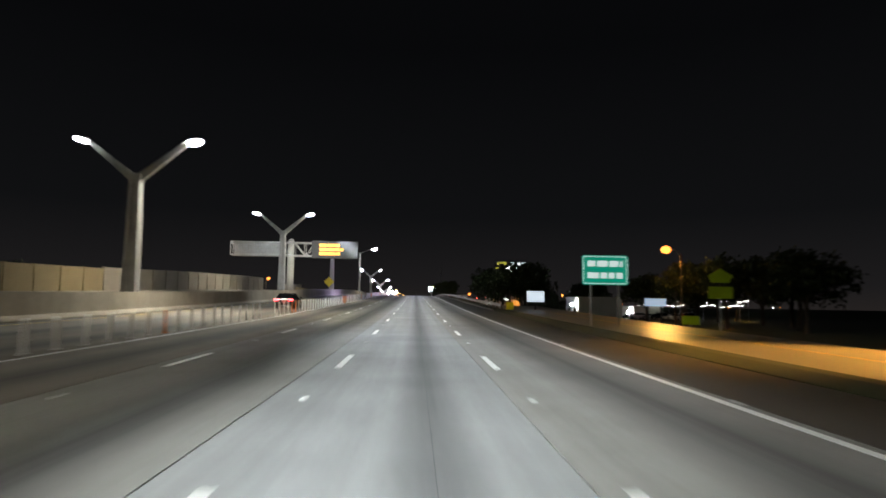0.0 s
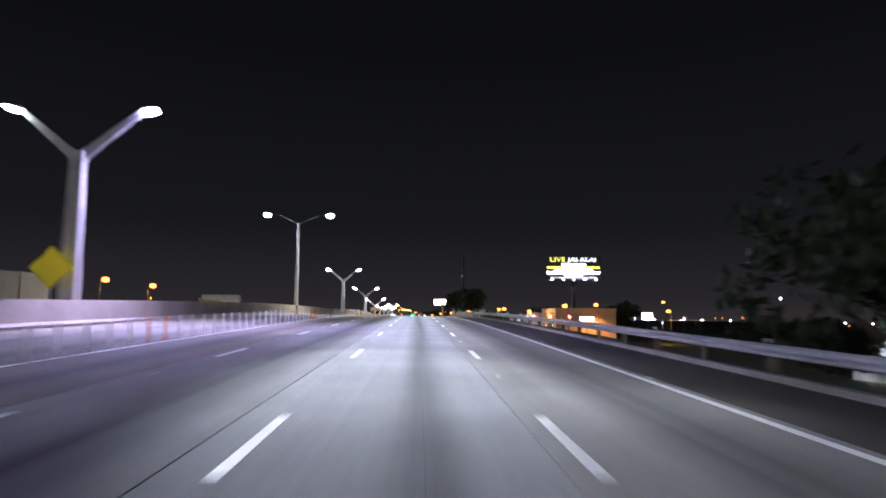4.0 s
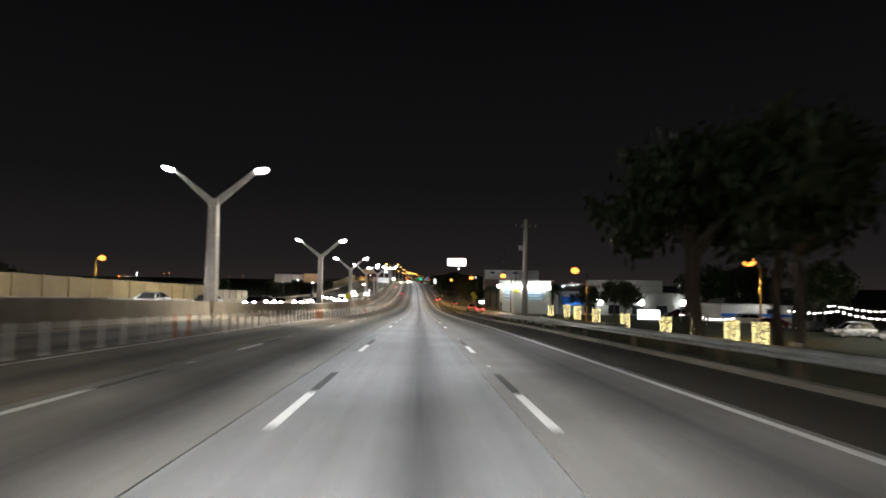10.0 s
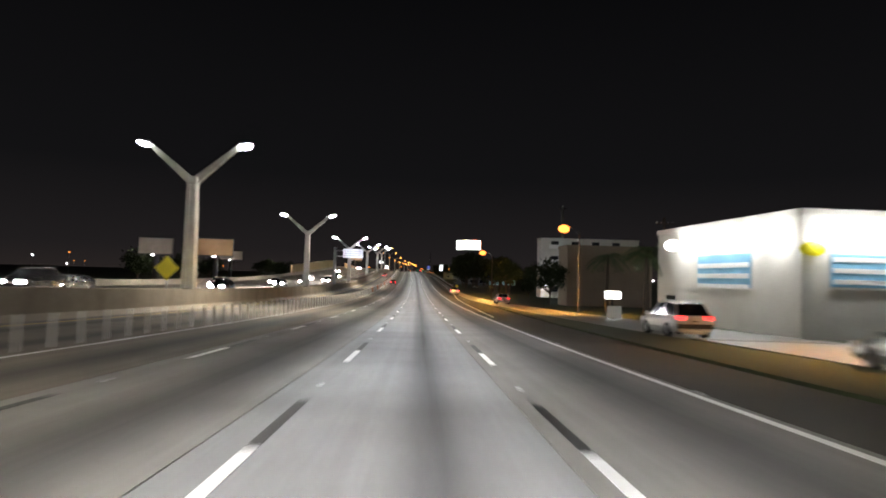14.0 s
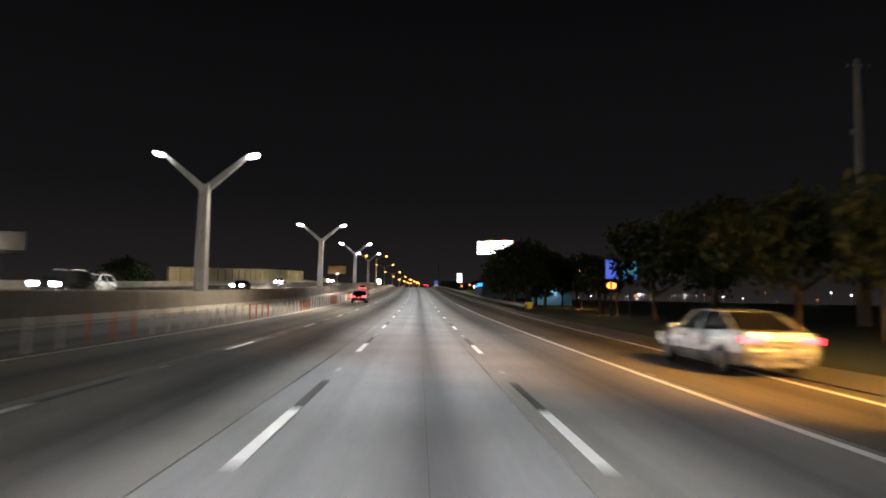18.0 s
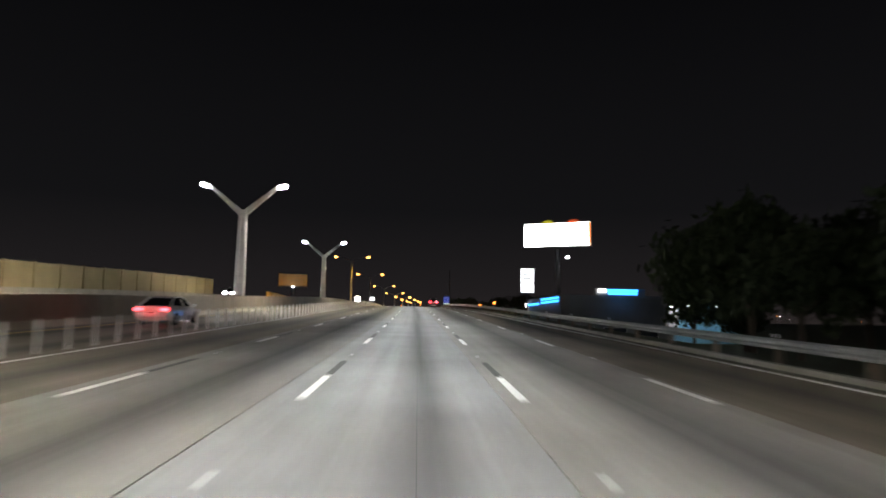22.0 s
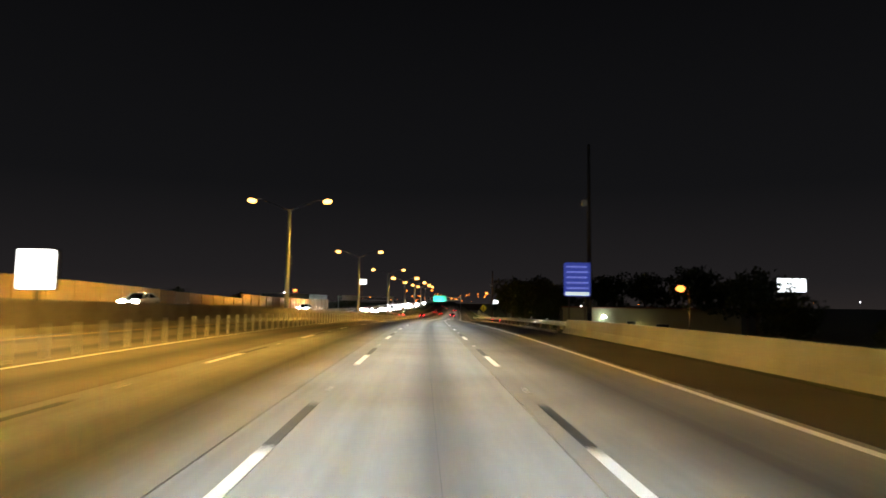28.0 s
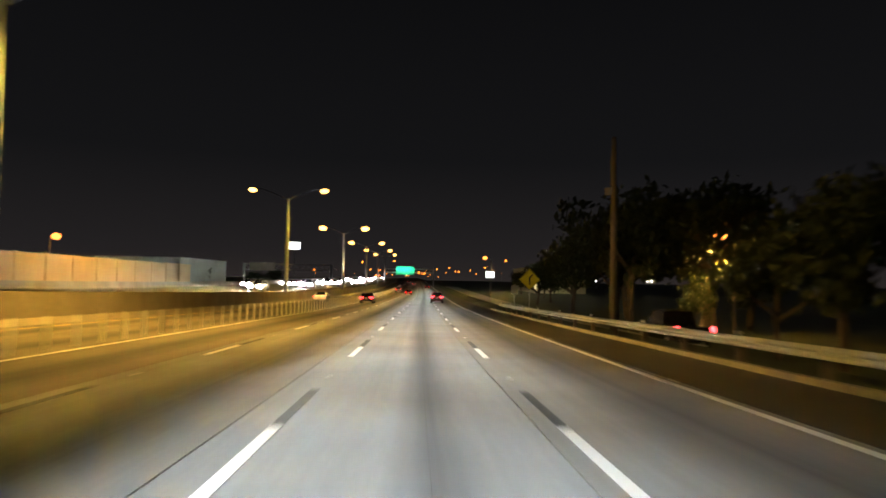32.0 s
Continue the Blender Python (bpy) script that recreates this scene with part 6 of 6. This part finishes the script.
part("lit_panel", one(box, (-0.2, 28.9, 1.45 - RB), (0.2, 1.8, 0.85), 0.04), G_SIGNHOT, t, "small glowing white panel")
part("lit_panel", one(box, (6.4, -0.2, 3.25 - RB), (1.2, 0.2, 0.5), 0.04), G_SIGNHOT, t, "small glowing white panel")
part("raised_parapet", one(box, (9.4, 0.6, 2.9 - RB), (8.0, 1.0, 1.4), 0.03), M_DIMGREY, t)
bulb(P(762.5, 32, 2.4), 50, (0.1, 0.4, 1.0), 0.5)
# light-blue kiosk with lamps along the top
KB = gh(768, 45)
t, b = building(768, 40.1, 8, 14.4, 1.1 - KB, M_SKYBLUE, "light blue kiosk with lamps over its wall", base=KB)
for x in (1.0, 4.6, 8.2):
    bm = bmesh.new()
    oval(bm, (x, -0.8, 1.0 - KB), 1.3, 0.25, 0.16)
    part("eave_lamp", bm, G_FLOOD, t, "lit eave lamp", smooth=True)
    bulb(t.matrix_world @ Vector((x, -1.2, 0.6 - KB)), 90, (0.95, 0.98, 1.0), 0.2)
part("pale_door", one(box, (1.4, -0.05, -0.7 - KB), (2.8, 0.10, 3.2), 0.02), M_SIGNWHITE, t)
# pale yellow house behind the guard rail
HB = gh(978, 38)
t, b = building(972, 24.4, 4, 34, 2.5 - HB, M_OLIVE, "low cream house with a flat roof and bright door lamps", [(4, 2.4, 1.6, 1.4, M_PANE, "end"), (13, 2.4, 1.8, 1.4, M_PANE, "end"), (19, 1.6, 2.6, 2.0, M_PANE, "end")], base=HB)
part("roof_slab", one(box, (17, 2, 2.95 - HB), (34.6, 4.8, 0.22), 0.04), surf("dull_red_roof", (0.24, 0.09, 0.06), (0.17, 0.06, 0.045)), t)
for x, z, pw, c, r in ((7.6, 1.2, 55, (0.85, 1.0, 0.85), 0.42), (14.2, -0.7, 18, (1.0, 0.95, 0.45), 0.28)):
    bm = bmesh.new()
    tube(bm, [(x, 0, z - HB), (x, -0.6, z - HB + 0.1)], 0.03, 6)
    arm = part("lamp_bracket", bm, M_DARK, t)
    bm = bmesh.new()
    oval(bm, (x, -0.7, z - HB), r, r * 0.7, r * 0.8)
    part("door_lamp", bm, glow("door_lamp_lens", c, 25), arm, "lit door lamp", smooth=True)
    bulb(t.matrix_world @ Vector((x, -1.2, z - HB - 0.2)), pw, c, 0.3)
# long flat block far ahead on the right
t, b = building(1205, 42, 60, 18, 9.5, M_CREAM, "long yellowish office block behind trees far ahead", [(5 + 7 * k, 2.4 + 3.4 * f, 3.2, 1.6, G_WINDOW if (k * 3 + f) % 7 == 0 else M_PANE) for k in range(8) for f in range(2)])
# unattached yellow light added to brighten the office block
bulb(P(1198, 34, 6.0), 4000, (1.0, 0.85, 0.35), 0.5)
t, b = building(505, 62, 34, 16, 9.0, M_STUCCO, "long white two-storey building with a row of small windows", [(4 + 4 * k, 7.2, 1.6, 1.0, M_PANE) for k in range(8)])
# unattached white light added to brighten the long building
bulb(P(500, 56, 5.0), 2500, (0.95, 0.97, 1.0), 0.5)
# left-hand buildings beyond the far carriageway
t, b = building(1140, -86, 40, 22, 9.0, M_GREY, "dim grey building beyond the noise wall", [(5 + 6 * k, 5, 3, 1.6, G_WINDOW) for k in range(5)])

# festoons of bare bulbs over the car lots
G_BULB = glow("bare_bulb", (1.0, 0.93, 0.86), 18)


def bulb_mesh():
    bm = bmesh.new()
    oval(bm, (0, 0, 0), 0.075, 0.075, 0.10, None, 8, 5)
    me = bpy.data.meshes.new("bulb")
    bm.to_mesh(me)
    bm.free()
    me.materials.append(G_BULB)
    return me


ME_BULB = bulb_mesh()


def festoon(s0, s1, u, h, label):
    b = gh((s0 + s1) / 2, u)
    t = thing("festoon_lights", at((s0 + s1) / 2, u, b), label, "string lights", "festoons over the car lots")
    n = int((s1 - s0) / 1.1)
    wire = bmesh.new()
    rg = random.Random(int(s0))
    L = s1 - s0
    pts = []
    for k in range(n + 1):
        y = -L / 2 + L * k / n
        z = h - b - 0.45 * math.sin(math.pi * ((k % 12) / 12)) + rg.uniform(-0.05, 0.05)
        pts.append((0, y, z))
    tube(wire, pts, 0.02, 4)
    part("cable", wire, M_DARK, t)
    for q in pts:
        ob = new("bulb", ME_BULB)
        ob.parent, ob.location = t, (q[0], q[1], q[2] - 0.12)
    for k in (0, n // 2, n):
        bm = bmesh.new()
        tube(bm, [(0.05, pts[k][1], 0), (0.05, pts[k][1], h - b + 0.3)], 0.06, 6)
        part("post", bm, M_STEEL, t)


for a, c, u, h in ((130, 190, 66, -0.8), (138, 182, 72, 0.2), (334, 384, 49, 1.0), (330, 386, 55, 1.4), (383, 400, 41, 0.8)):
    festoon(a, c, u, h, "string of bare white bulbs over a car lot")

# green string lights by the verge
t = thing("string_lights", at(1003.5, 27.2, gh(1003, 28)), "row of tiny green string lights on a hedge", "string lights")
bm = bmesh.new()
rg = random.Random(3)
for k in range(90):
    box(bm, (k * 0.075, 0.25 * math.sin(k * 0.5), 1.0 + 0.12 * math.sin(k * 0.37) + rg.uniform(-0.05, 0.05)), (0.05, 0.05, 0.05))
tagged(part("green_bulbs", bm, glow("green_bulb", (0.05, 1.0, 0.25), 6), t), kind="stuff")
bm = bmesh.new()
box(bm, (3.4, 0, 0.45), (7.2, 0.8, 0.9), 0.15)
part("hedge", bm, M_LEAF, t)


# ---------------------------------------------------------------- trees
def crown_mesh(seed, rx, ry, rz, clumps, leaf=0.30, per=13):
    r = random.Random(seed)
    verts, faces = [], []
    lobes = [(Vector((r.uniform(-.55, .55) * rx, r.uniform(-.55, .55) * ry, r.uniform(-.45, .6) * rz)), r.uniform(0.35, 0.62)) for _ in range(9)]
    for _ in range(clumps):
        c, k = r.choice(lobes)
        d = Vector((r.gauss(0, 1), r.gauss(0, 1), r.gauss(0, 1))).normalized() * r.uniform(0.55, 1.0) ** 0.6
        p = c + Vector((d.x * rx * k, d.y * ry * k, d.z * rz * k))
        for _ in range(per):
            q = p + Vector((r.gauss(0, .34), r.gauss(0, .34), r.gauss(0, .28)))
            e = Euler((r.uniform(0, 6.3), r.uniform(0, 6.3), r.uniform(0, 6.3))).to_matrix()
            a, bb = e @ Vector((leaf * r.uniform(.6, 1.2), 0, 0)), e @ Vector((0, leaf * .45, 0))
            i = len(verts)
            verts += [q - a, q + bb, q + a, q - bb]
            faces.append((i, i + 1, i + 2, i + 3))
    me = bpy.data.meshes.new("crown")
    me.from_pydata(verts, [], faces)
    me.materials.append(M_LEAF)
    return me


def trunk_mesh(seed, h, r0):
    r = random.Random(seed)
    bm = bmesh.new()
    tube(bm, [(0, 0, -0.5), (0, 0, 0.3), (r.uniform(-.2, .2), r.uniform(-.2, .2), h * .5), (r.uniform(-.3, .3), r.uniform(-.3, .3), h)], [r0 * 1.5, r0, r0 * .8, r0 * .4], 9)
    for k in range(6):
        a = r.uniform(0, 6.3)
        z = h * r.uniform(0.45, 0.8)
        ln = h * r.uniform(0.35, 0.55)
        tube(bm, [(0, 0, z), (math.cos(a) * ln * .5, math.sin(a) * ln * .5, z + ln * .35), (math.cos(a) * ln, math.sin(a) * ln, z + ln * .7)], [r0 * .45, r0 * .3, r0 * .12], 6)
    me = bpy.data.meshes.new("trunk")
    bm.to_mesh(me)
    bm.free()
    me.materials.append(M_BARK)
    return me


CROWNS = [crown_mesh(11 + k, 3.6, 3.6, 2.9, 190) for k in range(4)]
TRUNKS = [trunk_mesh(31 + k, 4.6, 0.24) for k in range(3)]
tr = random.Random(17)


def tree(s, u, height, wide=1.0, label="dark leafy roadside tree", group="roadside trees", clear=0.0):
    """A broadleaf tree; height: from the ground to its top."""
    k = height / 8.2
    t = thing("tree", at(s, u, gh(s, u), tr.uniform(0, 360)) @ Matrix.Diagonal((k * wide, k * wide, k, 1)), label, "tree", group)
    a, b = new("trunk", tr.choice(TRUNKS)), new("crown", tr.choice(CROWNS))
    a.parent = b.parent = t
    b.location = (0, 0, 5.3 + clear)
    a.scale = (1, 1, 1 + clear / 4)
    return t


# large dark stand before the bridge
for s, u, h, w in ((108, 15.5, 8.5, 1.0), (116, 20, 10, 1.1), (126, 17, 10.5, 1.1), (136, 22.5, 11.5, 1.1), (140, 16.5, 10.5, 1.05), (160, 27, 5.5, 1.15), (168, 31, 5.0, 1.1), (150, 42, 10, 1.2), (172, 46, 10, 1.2), (196, 42, 6.5, 1.2), (96, 42, 9, 1.2), (88, 37, 8, 1.1), (80.5, 32.6, 8.0, 0.9), (73, 35.5, 8.5, 1.0), (62, 38, 8, 1.2), (110, 52, 9, 1.3), (50, 44, 8, 1.2), (40, 36, 6, 1.2), (78, 46, 9, 1.3), (92, 50, 10, 1.3), (100, 36, 8, 1.2), (58, 52, 9, 1.3), (70, 42, 9, 1.2), (46, 52, 9, 1.3), (34, 44, 8, 1.3), (28, 50, 9, 1.3)):
    tree(s, u, h, w)
for s, u, h, w in ((236, 22, 5, 0.8), (300, 56, 10, 1.2), (330, 70, 10, 1.3), (380, 50, 9, 1.2), (420, 62, 11, 1.3), (448, 66, 12, 1.3)):
    tree(s, u, h, w)
for s, u, h, w in ((331, 13.2, 9.5, 0.95), (336, 16, 11, 1.0), (327, 16.5, 10.5, 0.95), (334, 19.5, 11, 1.0)):
    tree(s, u, h, w, "tall roadside tree with a high crown", clear=1.6)
for s, u, h, w in ((572, 21.5, 7.5, 1.1), (580, 22.0, 9, 1.1), (590, 21.5, 10, 1.1), (600, 21, 9, 1.1), (560, 33, 6.5, 1.2), (562, 39, 6.0, 1.3), (708, 23, 12.5, 1.0), (714, 26, 13, 1.0), (716, 22.5, 8.5, 0.8), (730, 34, 6.5, 1.1), (738, 39, 6.5, 1.2), (645, 17, 9, 1.0), (655, 22, 11, 1.1), (664, 17.5, 12, 1.05), (672, 22, 13.5, 1.1), (681, 20, 13, 1.0), (692, 25, 12, 1.0), (700, 21.5, 9.5, 0.9), (640, 28, 8, 1.1), (628, 24, 7, 1.0), (660, 33, 10, 1.2), (684, 35, 12, 1.2), (706, 30, 11, 1.1), (620, 36, 8, 1.2), (712, 38, 10, 1.2)):
    tree(s, u, h, w)
for s, u, h, w in ((520, 20, 7, 1.0), (552, 22.5, 4.0, 1.0)):
    tree(s, u, h, w, "dark roadside tree in the glow of an orange lamp")
for s, u, h, w in ((960, 56, 13, 1.2), (975, 52, 14, 1.2), (1010, 40, 13, 1.2), (1008, 50, 14, 1.2), (1027, 27, 12, 1.15), (1026, 19.0, 13, 1.0), (1024, 25, 14, 1.2), (1034, 20, 12.5, 1.1), (1046, 25, 13, 1.2), (1060, 21.5, 11, 1.1), (1076, 25, 10, 1.1), (1092, 22, 9, 1.0), (925, 44, 8, 1.2), (1030, 32, 12, 1.2), (1110, 28, 8, 1.1), (1150, 34, 7, 1.2), (1185, 33, 7, 1.2), (905, 47, 8, 1.3), (870, 45, 8, 1.3), (838, 50, 9, 1.3), (1004, 20.5, 8.5, 0.9), (1021.5, 23.2, 4.6, 0.75), (974, 21.5, 7.5, 0.9), (979, 20.5, 8.5, 0.8), (984, 21.5, 10, 0.9), (992, 24, 11, 1.0), (996, 19, 9, 0.9)):
    tree(s, u, h, w)
for k in range(34):
    s = -20 + 38 * k + tr.uniform(-8, 8)
    tree(s, -56 - tr.uniform(0, 16), tr.uniform(6, 9.5), 1.3, "dark tree behind the noise wall", "trees behind the noise wall")


def palm(s, u, h):
    t = thing("palm_tree", at(s, u, gh(s, u), tr.uniform(0, 360)), "palm tree with drooping fronds before the white building", "palm", "palms")
    bm = bmesh.new()
    tube(bm, [(0, 0, -0.3), (0.1, 0, h * .5), (0.15, 0.05, h)], [0.24, 0.18, 0.15], 9)
    part("trunk", bm, M_BARK, t)
    r = random.Random(int(s))
    for k in range(22):
        a, lift0 = 2 * math.pi * k / 22 + r.uniform(-.1, .1), r.uniform(-0.2, 1.2)
        bm = bmesh.new()
        pts = []
        for i in range(7):
            f = i / 6
            rad = 2.6 * f
            pts.append(Vector((0.15 + math.cos(a) * rad, 0.05 + math.sin(a) * rad, h + lift0 * f * 1.4 - 2.0 * f * f)))
        side = Vector((-math.sin(a), math.cos(a), 0))
        for p, q in zip(pts, pts[1:]):
            for sg in (-1, 1):
                for j in range(3):
                    c = p.lerp(q, j / 3)
                    d = p.lerp(q, (j + 0.45) / 3)
                    tip = c + side * sg * 0.55 + Vector((0, 0, -0.28)) + (q - p) * 0.4
                    bm.faces.new([bm.verts.new(v) for v in (c, d, tip)])
        part("frond", bm, M_PALM, t)


palm(484, 22.0, 6.2)
palm(490, 24.5, 7.2)
palm(495, 21.5, 6.6)
palm(430, 27.0, 5.0)
for s, u, h in ((418, 31, 6.0), (408, 33, 6.5), (396, 31, 6.0)):
    tree(s, u, h, 1.0, "small tree behind the light-wrapped columns")

# ---------------------------------------------------------------- far lamps, glow over the town
far_lamps = bmesh.new()
far_orange = bmesh.new()
far_posts = bmesh.new()
fr = random.Random(23)
for k in range(150):
    s = fr.uniform(150, 1900)
    u = fr.choice([1, 1, 1, -1]) * fr.uniform(75, 420)
    h = gh(s, u) + fr.uniform(3.5, 10.5)
    p = P(s, u, h)
    b = far_orange if fr.random() < 0.5 else far_lamps
    oval(b, p, 0.28, 0.28, 0.22, None, 6, 4)
    tube(far_posts, [p - Vector((0, 0, h - gh(s, u))), p + Vector((0, 0, 0.25))], 0.06, 4)
for k in range(46):
    s, u = fr.uniform(1300, 2300), fr.uniform(-70, 60)
    p = P(s, u, fr.uniform(4, 15))
    oval(far_orange, p, 0.6, 0.6, 0.5, None, 6, 4)
for name, b, m, lab in (("far_white_lamps", far_lamps, G_FAR, "scattered far white lamps over the town"), ("far_orange_lamps", far_orange, G_SODDIST, "scattered far orange lamps over the town")):
    tagged(link_mesh(name, b, m), lab, "lamps", kind="stuff")
tagged(link_mesh("far_lamp_posts", far_posts, M_STEEL), "scattered far lamp posts over the town", "lamps", kind="stuff")

m = bpy.data.materials.new("town_glow")
m.use_nodes = True
n, l = m.node_tree.nodes, m.node_tree.links
n.remove(n["Principled BSDF"])
em, tc, sx, rp = n.new("ShaderNodeEmission"), n.new("ShaderNodeTexCoord"), n.new("ShaderNodeSeparateXYZ"), n.new("ShaderNodeValToRGB")
l.new(tc.outputs["Generated"], sx.inputs[0])
l.new(sx.outputs["Z"], rp.inputs[0])
e = rp.color_ramp.elements
e[0].position, e[0].color = 0.0, (0.019, 0.015, 0.014, 1)
e[1].position, e[1].color = 1.0, (0.0023, 0.0023, 0.0027, 1)
for pos, c in ((0.10, (0.0115, 0.0100, 0.0105)), (0.35, (0.0050, 0.0049, 0.0055))):
    q = e.new(pos)
    q.color = (*c, 1)
l.new(rp.outputs[0], em.inputs[0])
l.new(em.outputs[0], n["Material Output"].inputs[0])
bm = bmesh.new()
cx, cy = 0.0, 600.0
lo = [bm.verts.new((cx + 2900 * math.cos(2 * math.pi * k / 64), cy + 2900 * math.sin(2 * math.pi * k / 64), -40)) for k in range(64)]
hi = [bm.verts.new((cx + 2900 * math.cos(2 * math.pi * k / 64), cy + 2900 * math.sin(2 * math.pi * k / 64), 1400)) for k in range(64)]
for k in range(64):
    bm.faces.new((lo[k], lo[(k + 1) % 64], hi[(k + 1) % 64], hi[k]))
tagged(link_mesh("backdrop", bm, m), "dark night sky with faint town glow at the horizon", "sky", kind="structure")
